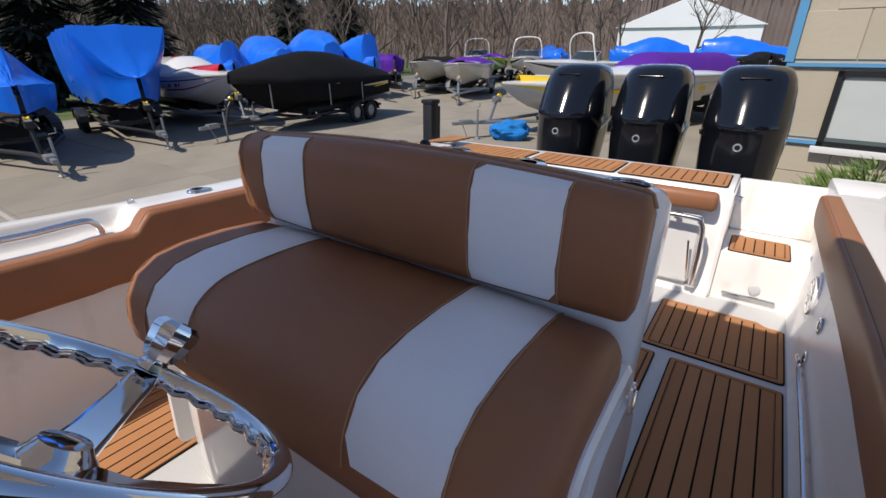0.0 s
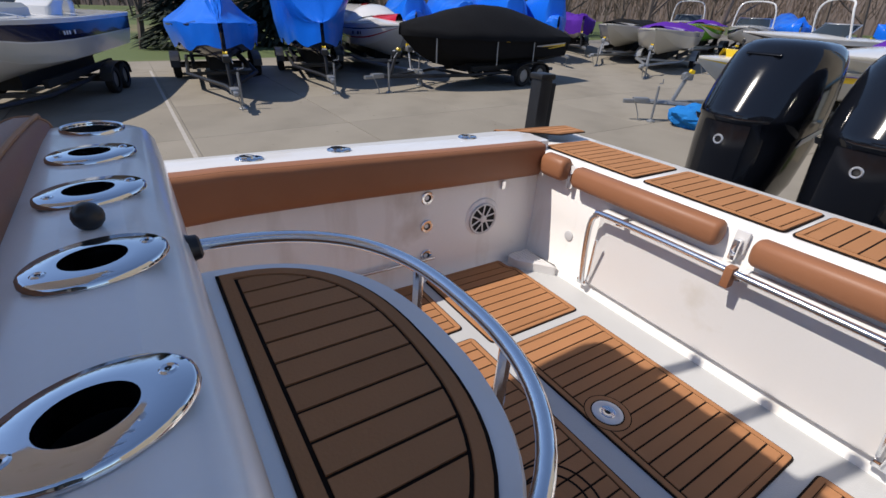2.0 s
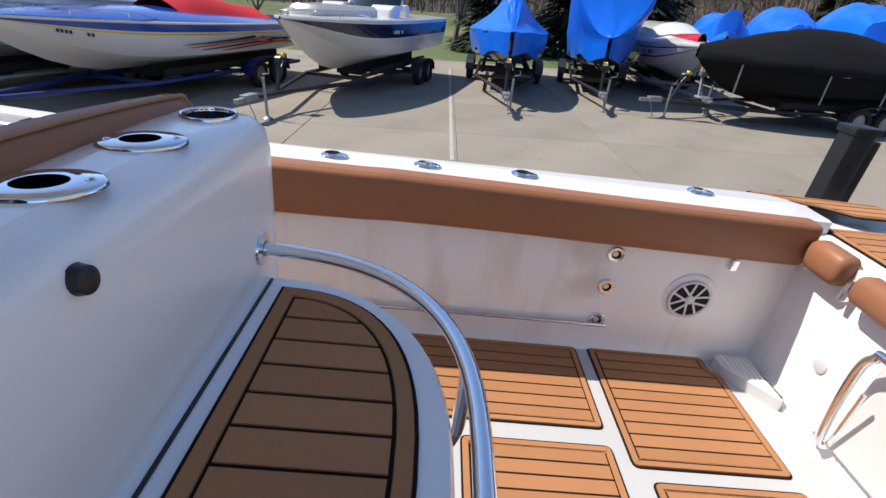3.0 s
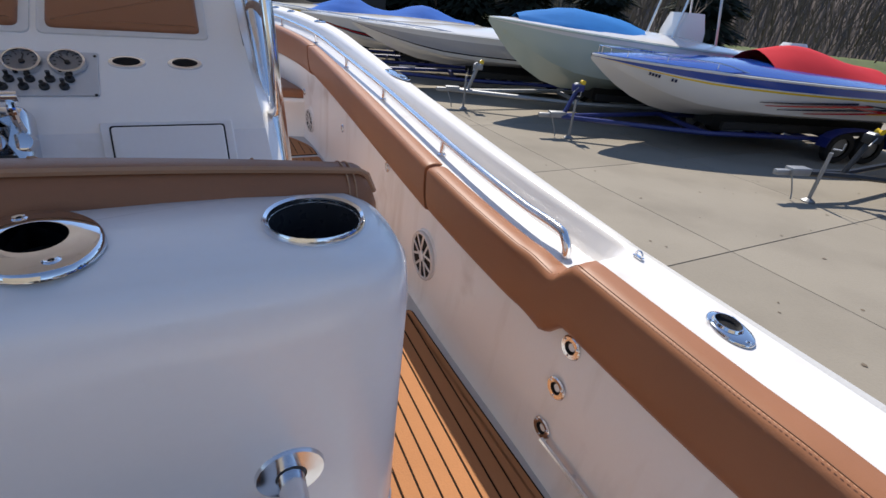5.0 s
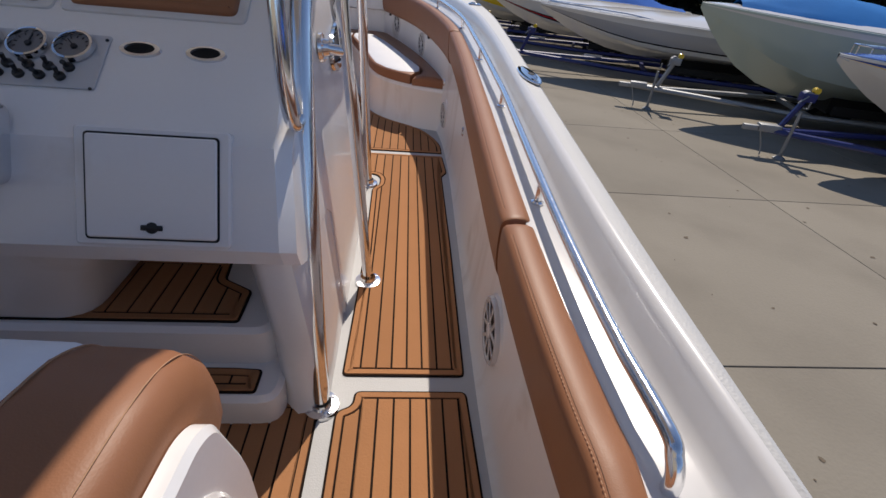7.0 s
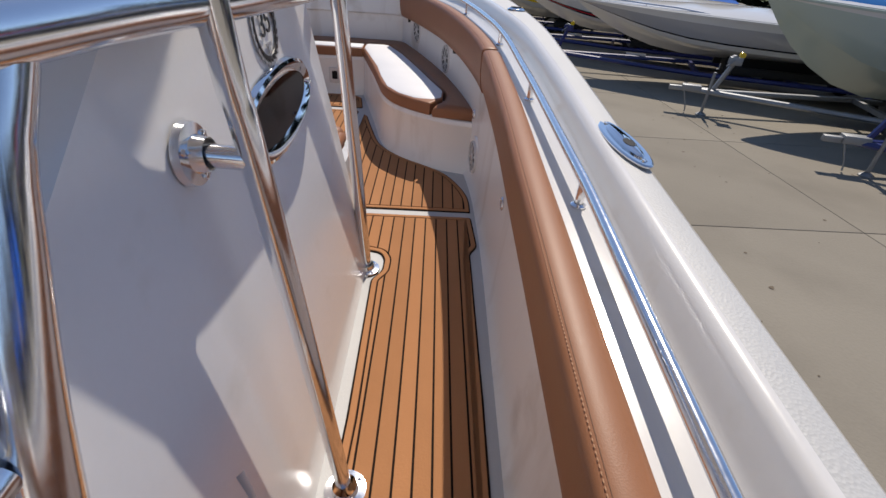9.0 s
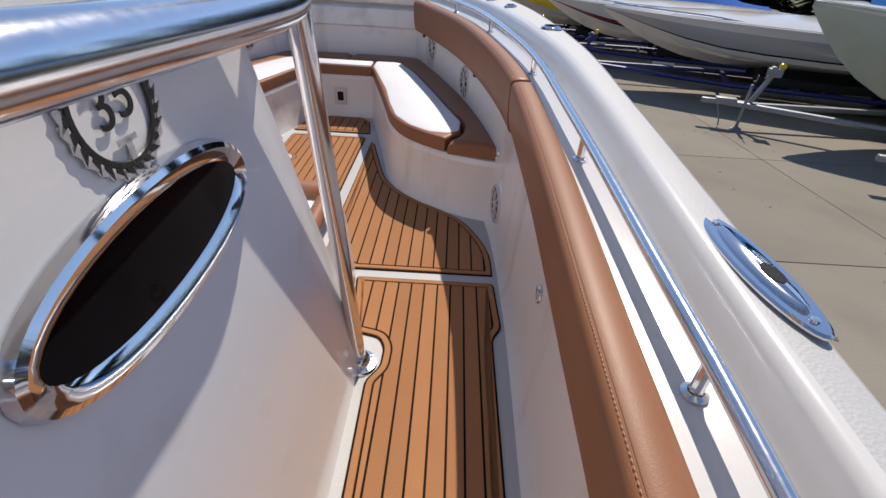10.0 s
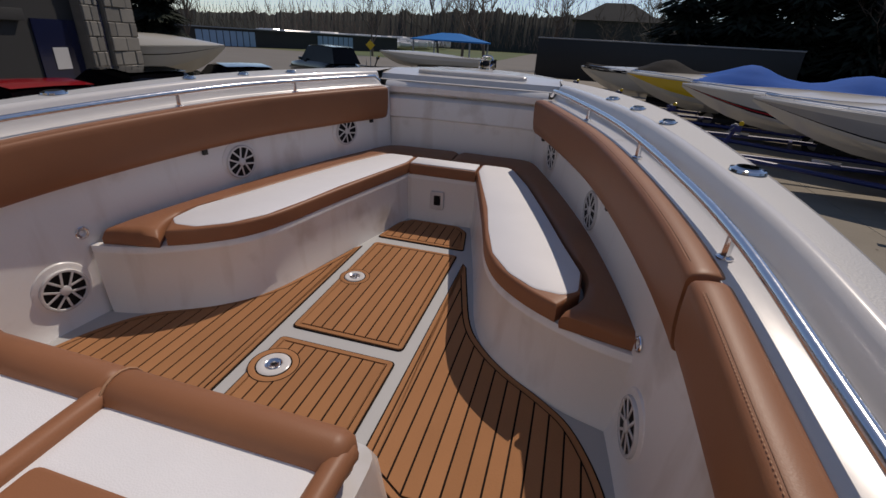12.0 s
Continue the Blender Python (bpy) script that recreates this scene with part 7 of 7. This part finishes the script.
# dark shop with stone piers on the port side
shop = thing("shop_building", "dark shop building with rough stone piers and overhead door", "building", at=Matrix.Translation((13.15, -12.7, -0.84)) @ turn(101) @ Matrix.Scale(1.35, 4))
part("wall", box(0.0, 9.5, -10, -0.15, 0, 6.5), DARK_WALL, shop)
part("roof", box(-0.3, 9.8, -10.3, 0.5, 6.5, 6.7), DARK_WALL, shop)
part("door", box(1.52, 2.5, -0.2, -0.12, 0, 2.35), HULL_NAVY, shop, "dark blue door")
part("overhead_door", box(2.9, 7.4, -0.2, -0.11, 0, 2.3), DARK_WALL, shop, "dark overhead door")
part("door_header", box(2.7, 7.6, -0.2, -0.02, 2.3, 2.5, 0.01), DARK_WALL, shop)
part("notice", box(1.85, 2.2, -0.115, -0.11, 1.45, 1.85), HULL_WHITE, shop, "white notice")
part("downpipe", box(0.92, 1.04, -0.14, 0.02, 0, 6.5, 0.02), HULL_NAVY, shop, "dark pipe")
for px, pw in ((0.0, 0.86), (1.06, 0.42), (7.7, 0.86)):
    pr = part("pier", box(px, px + pw, -0.2, 0.05, 0, 6.5), STONE, shop, "rough stone pier")
    for r in range(22):
        w = pw / 2
        o = 0.5 * w if r % 2 else 0
        for x0, x1 in (((0, w), (w, pw)) if not o else ((0, o), (o, o + w), (o + w, pw))):
            part("stone", box(px + x0 + 0.006, px + x1 - 0.006, 0.04, 0.075 + 0.03 * rng.random(), r * 0.295 + 0.006, r * 0.295 + 0.288, 0.014, 1), STONE, pr, sharp=0)

# ---- vehicles ----
CAR_RED = mat("red_car_paint", (0.58, 0.014, 0.022), 0.12, var=0.06, bump=0, coat=0.8)
CAR_BLACK = mat("black_car_paint", (0.010, 0.011, 0.013), 0.12, var=0.1, bump=0, coat=0.8)
CAR_BLUE = mat("dark_blue_car_paint", (0.012, 0.022, 0.04), 0.12, var=0.1, bump=0, coat=0.8)


def car(at, m, label, L=4.6, W=1.82, H=1.45, suv=False):
    ob = thing("car", label, "car", "parked cars", at=at)
    hood = 0.95 if not suv else 1.08
    prof = [(0, 0.55), (0.02, 0.72), (0.25, hood - 0.12), (1.1, hood), (1.35, hood + 0.02), (2.0, hood + 0.03), (3.3, hood + 0.05), (4.0 / 4.6 * L, hood + 0.03), (L - 0.08, hood - 0.1), (L, 0.6)]
    rings = []
    for x, z in prof:
        e = 1 - 0.16 * (1 - min(1, min(x, L - x) / 0.7)) ** 2
        w = W / 2 * e
        rings.append([Vector((x, -w * 0.93, 0.28)), Vector((x, -w, 0.5)), Vector((x, -w, max(0.5, z - 0.18))), Vector((x, -w * 0.93, z - 0.03)), Vector((x, -w * 0.6, z + 0.02)), Vector((x, 0, z + 0.035)),
                      Vector((x, w * 0.6, z + 0.02)), Vector((x, w * 0.93, z - 0.03)), Vector((x, w, max(0.5, z - 0.18))), Vector((x, w, 0.5)), Vector((x, w * 0.93, 0.28))])
    part("body", loft(rings), m, ob, sharp=40)
    a, b, c, d = (1.25, 1.95, 3.2, 4.1) if not suv else (1.25, 1.8, L - 0.5, L - 0.1)
    gl = []
    for x, z, w in ((a, hood, 0.80), (b, H - 0.06, 0.60), ((b + c) / 2, H - 0.02, 0.61), (c, H - 0.06, 0.60), (d, hood, 0.78)):
        gl.append([Vector((x, -w * W / 1.82, z)), Vector((x, -w * 0.7 * W / 1.82, z + 0.03 if z > hood else z)), Vector((x, w * 0.7 * W / 1.82, z + 0.03 if z > hood else z)), Vector((x, w * W / 1.82, z)), Vector((x, w * W / 1.82 * (1.25 if z > hood else 1.0), hood)), Vector((x, -w * W / 1.82 * (1.25 if z > hood else 1.0), hood))])
    part("glasshouse", loft(gl), SMOKED, ob, "dark glass")
    part("roof", loft([[Vector((x, y, z + 0.035 - 0.02 * abs(y))) for y in (-0.60, -0.3, 0, 0.3, 0.60)] for x, z in ((b - 0.05, H - 0.05), ((b + c) / 2, H), (c + 0.05, H - 0.05))], False, False), m, ob)
    for x in (0.85, L - 0.95):
        for s in (-1, 1):
            wm = Matrix.Translation((x, s * (W / 2 - 0.11), 0.33)) @ Matrix.Rotation(math.pi / 2, 4, "X")
            ty = part("wheel", lathe([(0.22, -0.10), (0.31, -0.10), (0.33, -0.07), (0.33, 0.07), (0.31, 0.10), (0.22, 0.10)], 20, wm), RUBBER, ob, "tyre")
            part("rim", lathe([(0, -0.09), (0.22, -0.07), (0.22, 0.07), (0, 0.09)], 14, wm), ALU, ty)
    for s in (-1, 1):
        part("headlight", box(0.0, 0.18, s * 0.66 - 0.16, s * 0.66 + 0.16, 0.62, 0.74, 0.03), GALV, ob, "headlight")
        part("mirror", box(1.5, 1.65, s * (W / 2 + 0.06) - 0.08, s * (W / 2 + 0.06) + 0.08, hood + 0.02, hood + 0.16, 0.03), m, ob)
    return ob


car(Matrix.Translation((5.3, -5.45, 0)) @ turn(-6), CAR_RED, "red car parked beside the shop", H=1.42)
car(Matrix.Translation((5.35, -7.45, 0)) @ turn(-8), CAR_BLACK, "black car parked beside the shop", H=1.55)
car(Matrix.Translation((5.9, -9.9, 0)) @ turn(-30), CAR_BLUE, "dark blue car parked beside the shop", H=1.52)
car(Matrix.Translation((14.3, -24.2, 0)) @ turn(150), CAR_BLACK, "black off-road vehicle parked on the road", H=1.85, suv=True)
ob, ln = parked((12.2, -15.6), (-0.8, -0.5), 6.5, 2.4, 0.7, 1.55, "white cruiser on a trailer beyond the shop", [(0.6, 0), (0.66, 1), (1.0, 0)], [HULL_CREAM, HULL_BLACK], HULL_CREAM, TRAILER_BLACK, crown=0.4, group="far boats")
ob, ln = parked((13.2, -32.4), (0.93, 0.35), 7.5, 2.4, 0.6, 1.3, "pale speedboat on a trailer beyond the bow", [(0.6, 0), (1.0, 1)], [HULL_CREAM, HULL_WHITE], HULL_CREAM, TRAILER_BLACK, crown=0.2, group="far boats")
ht = thing("enclosed_trailer", "long black enclosed trailer with a pale roof edge", "trailer", at=Matrix.Translation((2.2, -35.0, 0)) @ turn(173))
part("body", box(0, 15, -1.25, 1.25, 0.5, 2.95, 0.05), TRAILER_BLACK, ht)
part("roof_edge", box(-0.03, 15.03, -1.28, 1.28, 2.92, 3.0, 0.02), GALV, ht, "pale metal roof edge")
for x in (9.5, 10.5):
    for s in (-1, 1):
        part("wheel", lathe([(0.2, -0.1), (0.4, -0.1), (0.4, 0.1), (0.2, 0.1)], 18, Matrix.Translation((x, s * 1.1, 0.4)) @ Matrix.Rotation(math.pi / 2, 4, "X")), RUBBER, ht)
st = thing("storage_building", "long dark storage building with pale blue roll doors", "building", at=Matrix.Translation((52, -49, 0)) @ turn(-117))
part("wall", box(0, 42, 0, 8, 0, 2.3), DARK_WALL, st)
part("roof", box(-0.4, 42.4, -0.3, 8.4, 2.3, 2.45), GALV, st, "pale metal roof")
for k in range(9):
    part("roll_door", box(6.4 + k * 0.92, 6.4 + k * 0.92 + 0.8, -0.06, 0.0, 0.05, 2.0), mat("pale_blue_door_%d" % k, (0.28, 0.42, 0.58), 0.5) if k == 0 else bpy.data.materials["pale_blue_door_0"], st)
for k in range(7):
    part("roll_door", box(25 + k * 1.0, 25 + k * 1.0 + 0.85, -0.06, 0.0, 0.05, 2.0), bpy.data.materials["pale_blue_door_0"], st)
rows_far = bmesh.new()
for k in range(170):
    x, y = rng.uniform(40, 75), rng.uniform(-150, -95)
    l, w, hgt = rng.uniform(2.5, 4), rng.uniform(0.8, 1.2), rng.uniform(1.6, 2.8)
    rows_far = join(rows_far, moved(box(-l, l, -w, w, 0.6, hgt, 0.3, 1), Matrix.Translation((x, y, 0)) @ turn(rng.uniform(0, 180))))
solid("far_boat_rows", rows_far, HULL_WHITE, "rows of white boats stored far beyond the road", "boats", kind="stuff", sharp=0)
tent = thing("shelter", "low shelter with a bright blue roof beyond the bow", "shelter", at=Matrix.Translation((10.2, -40.5, 0)) @ turn(-12))
part("roof", loft([[Vector((x * k, y * k, z)) for x, y in rect(-2.8, 2.8, -2, 2)] for z, k in ((2.35, 1.0), (2.45, 1.0), (3.0, 0.25))]), TARP_SKY, tent, "blue fabric roof")
for sx in (-1, 1):
    for sy in (-1, 1):
        part("post", box(sx * 2.6 - 0.05, sx * 2.6 + 0.05, sy * 1.8 - 0.05, sy * 1.8 + 0.05, 0, 2.4), GALV, tent)
hs = thing("far_house", "dark brick house beyond the road", "building", at=Matrix.Translation((-6, -110, 0)))
part("wall", box(-8, 8, -8, 0, 0, 8), DARK_WALL, hs)
part("roof", loft([[Vector((x * k, -4 + (y + 4) * k, z)) for x, y in rect(-9, 9, -9, 1)] for z, k in ((8, 1), (11.5, 0.3))]), DARK_WALL, hs)
solid("road", slab([(4, -48), (11, -48), (18, -200), (9, -200)], [(0, -0.03), (0, -0.018)]), ROAD, "pale road leading away", "road", kind="structure")
sign = thing("road_sign", "yellow diamond road sign on a post", "sign", at=Matrix.Translation((16.2, -37.5, 0)))
part("post", tube([(0, 0, 0), (0, 0, 2.2)], 0.04, 6), GALV, sign)
part("plate", moved(box(-0.27, 0.27, -0.02, 0.02, -0.27, 0.27), Matrix.Translation((0, 0.05, 1.75)) @ turn(25) @ Matrix.Rotation(math.pi / 4, 4, "Y")), HULL_YELLOW, sign)


# ---- trees ----
def grow(bm, p, d, length, r, depth, rnd, bend=0.25):
    """A limb and its branches as thin three- or four-sided tapers."""
    segs = 3
    a = p
    ring_prev = None
    for s in range(segs + 1):
        q = d.orthogonal().normalized()
        w = d.cross(q)
        rr = r * (1 - 0.55 * s / segs)
        n = 4 if r > 0.03 else 3
        ring = [bm.verts.new(a + (q * math.cos(k * 2 * math.pi / n) + w * math.sin(k * 2 * math.pi / n)) * rr) for k in range(n)]
        if ring_prev:
            for k in range(n):
                bm.faces.new((ring_prev[k], ring_prev[(k + 1) % n], ring[(k + 1) % n], ring[k]))
        ring_prev = ring
        if s < segs:
            d = (d + Vector((rnd.uniform(-1, 1), rnd.uniform(-1, 1), rnd.uniform(-0.4, 0.8))) * bend * 0.5).normalized()
            a = a + d * (length / segs)
            if depth > 0 and s >= (1 if depth < 4 else 0):
                for _ in range(2 if depth > 1 else 3):
                    side = Vector((rnd.uniform(-1, 1), rnd.uniform(-1, 1), rnd.uniform(-0.1, 0.9))).normalized()
                    grow(bm, a, (d * 0.55 + side * 0.8).normalized(), length * rnd.uniform(0.5, 0.72), r * 0.5, depth - 1, rnd, bend)


def bare_tree(seed, h=9.0, r=0.16, depth=4):
    rnd = random.Random(seed)
    bm = bmesh.new()
    grow(bm, Vector((0, 0, -0.05)), Vector((0, 0, 1)), h * 0.45, r, depth, rnd)
    return bm


kinds = []
for k, (h, r) in enumerate(((10, 0.17), (8.5, 0.13), (12, 0.2))):
    t0 = thing("bare_tree", "leafless tree with fine grey-brown branches", "tree", "bare trees", at=Matrix.Translation(((-34, 12, 0), (-31, 26, 0), (-36, 36, 0))[k]))
    part("trunk", bare_tree(20 + k, h, r, 4), BARK, t0, sharp=0)
    kinds.append(t0)
for k in range(46):
    a = rng.uniform(-0.30, 2.05)
    dist = rng.uniform(31, 60)
    x, y = -dist * math.cos(a) - 1, dist * math.sin(a) + 2
    if y > 25 and x > -14:
        continue
    copy_thing(kinds[k % 3], Matrix.Translation((x, y, 0)) @ turn(rng.uniform(0, 360)) @ Matrix.Scale(rng.uniform(0.75, 1.25), 4))
for x, y, s in ((-17, -33, 1.0), (-23.5, -17, 0.9), (9.5, -52, 1.2), (14, -60, 1.0), (3.0, -58, 1.1), (20, -70, 1.2), (-4, -66, 1.0), (-9, -72, 1.1), (27, -62, 1.0), (-28, -8, 0.9), (-26, 3, 0.8), (10.3, 46, 0.9), (-15, 60, 1.0), (-8, 64, 1.0), (33, -36, 1.0)):
    copy_thing(kinds[int(abs(x)) % 3], Matrix.Translation((x, y, 0)) @ turn(x * 37) @ Matrix.Scale(s, 4))


def conifer(seed, h=11.0, spread=3.0):
    rnd = random.Random(seed)
    bm = bmesh.new()
    for _ in range(5200):
        z = h * (0.06 + 0.94 * rnd.random() ** 1.25)
        reach = spread * (1 - z / h) ** 0.85 * (0.75 + 0.25 * math.sin(z * 5 + seed)) + 0.08
        a, q = rnd.uniform(0, 2 * math.pi), rnd.random() ** 0.5 * reach
        c = Vector((q * math.cos(a), q * math.sin(a), z - 0.22 * q))
        out = Vector((math.cos(a), math.sin(a), -0.35))
        side = Vector((-math.sin(a), math.cos(a), rnd.uniform(-0.4, 0.4)))
        l, w = rnd.uniform(0.3, 0.75), rnd.uniform(0.08, 0.2)
        bm.faces.new([bm.verts.new(c - out * l * 0.4 + side * w), bm.verts.new(c + out * l), bm.verts.new(c - out * l * 0.4 - side * w)])
    return bm


con1 = thing("conifer", "dense dark evergreen tree", "tree", "evergreens", at=Matrix.Translation((-27.5, 9.5, 0)))
part("trunk", tube([(0, 0, 0), (0, 0, 9.5)], 0.18, 8, r_end=0.03), BARK, con1)
part("crown", conifer(3), NEEDLE, con1, sharp=0)
for x, y, s in ((-26.5, 5.0, 0.85), (-29.5, 14.2, 1.0), (-25.5, 12.6, 0.8), (-33, 34, 0.9), (-37, 31, 1.0), (-7.5, -39.5, 1.25), (-10.5, -38, 1.35), (-13.5, -36.5, 1.3), (-16.5, -35, 1.35), (-19.5, -32.5, 1.3), (-12, -42, 1.4), (-18, -38, 1.4), (-22.5, -29, 1.2), (-26, -25, 1.1), (-29, -19, 1.1), (17.0, -17.5, 0.6), (18.8, -18.6, 0.65)):
    copy_thing(con1, Matrix.Translation((x, y, 0)) @ turn(x * 53) @ Matrix.Scale(s, 4))

# woods far behind: a mass of upright twigs over a brown bank
woods = bmesh.new()
bank = []
for k in range(30000):
    a = rng.uniform(-0.75, 2.35) if k % 3 else rng.uniform(2.3, 5.6)
    dist = rng.uniform(60, 95) if k % 3 else rng.uniform(120, 170)
    x, y = -dist * math.cos(a), dist * math.sin(a)
    if k % 3 and y > 40 and x > -22:
        continue
    z0 = rng.uniform(0.5, 11.0) if k % 3 else rng.uniform(0.5, 6.0) * (1 + 1.1 * min(1, max(0, (a - 4.0) / 0.5)))
    l = rng.uniform(1.2, 5.0)
    t = Vector((rng.uniform(-0.5, 0.5), rng.uniform(-0.5, 0.5), 1)).normalized() * l
    sd = Vector((math.sin(a), math.cos(a), 0)) * rng.uniform(0.03, 0.09)
    p = Vector((x, y, z0))
    woods.faces.new([woods.verts.new(p - sd), woods.verts.new(p + sd), woods.verts.new(p + t)])
solid("far_woods", woods, TWIG, "dense far leafless woods in early spring", "woods", kind="stuff", sharp=0)
def bank_ring(a0, a1, dist, height, m, label):
    rows = []
    n = int((a1 - a0) * 420)
    for k in range(n + 1):
        a = a0 + (a1 - a0) * k / n
        hgt = height * (1 + 0.9 * min(1, max(0, (a - 4.0) / 0.5))) * (0.86 + 0.10 * noise.noise((a * 14, dist, 0)) + 0.12 * noise.noise((a * 60, dist, 3)) + 0.10 * rng.random())
        rows.append([Vector((-q * math.cos(a), q * math.sin(a), z)) for q, z in ((dist, -0.1), (dist + 6, hgt * 0.7), (dist + 12, hgt))])
    return solid("backdrop", loft(rows, False, False), m, label, "backdrop", kind="structure")


bank_ring(-0.75, 1.92, 98, 12.0, mat("far_brush", (0.105, 0.082, 0.072), 0.95, var=0.4, scale=0.25, fine=1.5), "brown brushy bank far behind the yard")
bank_ring(1.92, 2 * math.pi - 0.75, 175, 7.5, mat("far_trees", (0.030, 0.032, 0.026), 0.95, var=0.5, scale=0.2, fine=1.2), "dark far line of trees beyond the road")
# shrub by the office
sb = thing("shrub", "small green spiky shrub in the planting bed", "shrub", at=Matrix.Translation((2.1, 9.2, 0)))
bm = bmesh.new()
for _ in range(1600):
    a, q = rng.uniform(0, 6.283), rng.random() ** 0.5 * 0.7
    p = Vector((q * math.cos(a), q * math.sin(a), rng.uniform(0.05, 1.0 - q * 0.6)))
    o = Vector((math.cos(a) * 0.7, math.sin(a) * 0.7, rng.uniform(0.3, 1.2))).normalized() * rng.uniform(0.10, 0.24)
    s = o.orthogonal().normalized() * 0.018
    bm.faces.new([bm.verts.new(p - s), bm.verts.new(p + s), bm.verts.new(p + o)])
part("leaves", bm, SHRUB, sb, sharp=0)
part("stem", tube([(0, 0, 0), (0, 0, 0.3)], 0.05, 6), BARK, sb)
# own trailer under the boat
own = thing("own_trailer", "black tandem trailer under the boat", "trailer", at=Matrix.Translation((0, -3.6, 0)) @ turn(-90))
trailer_parts(own, 8.2, 2.4, 0.5, TRAILER_BLACK, 1.5)
part("cradle", join(box(-7.6, -2.0, -0.25, 0.25, 0.42, 0.60), box(-6.6, -6.3, -0.9, 0.9, 0.38, 0.74), box(-3.3, -3.0, -0.9, 0.9, 0.38, 0.74)), RUBBER, own)
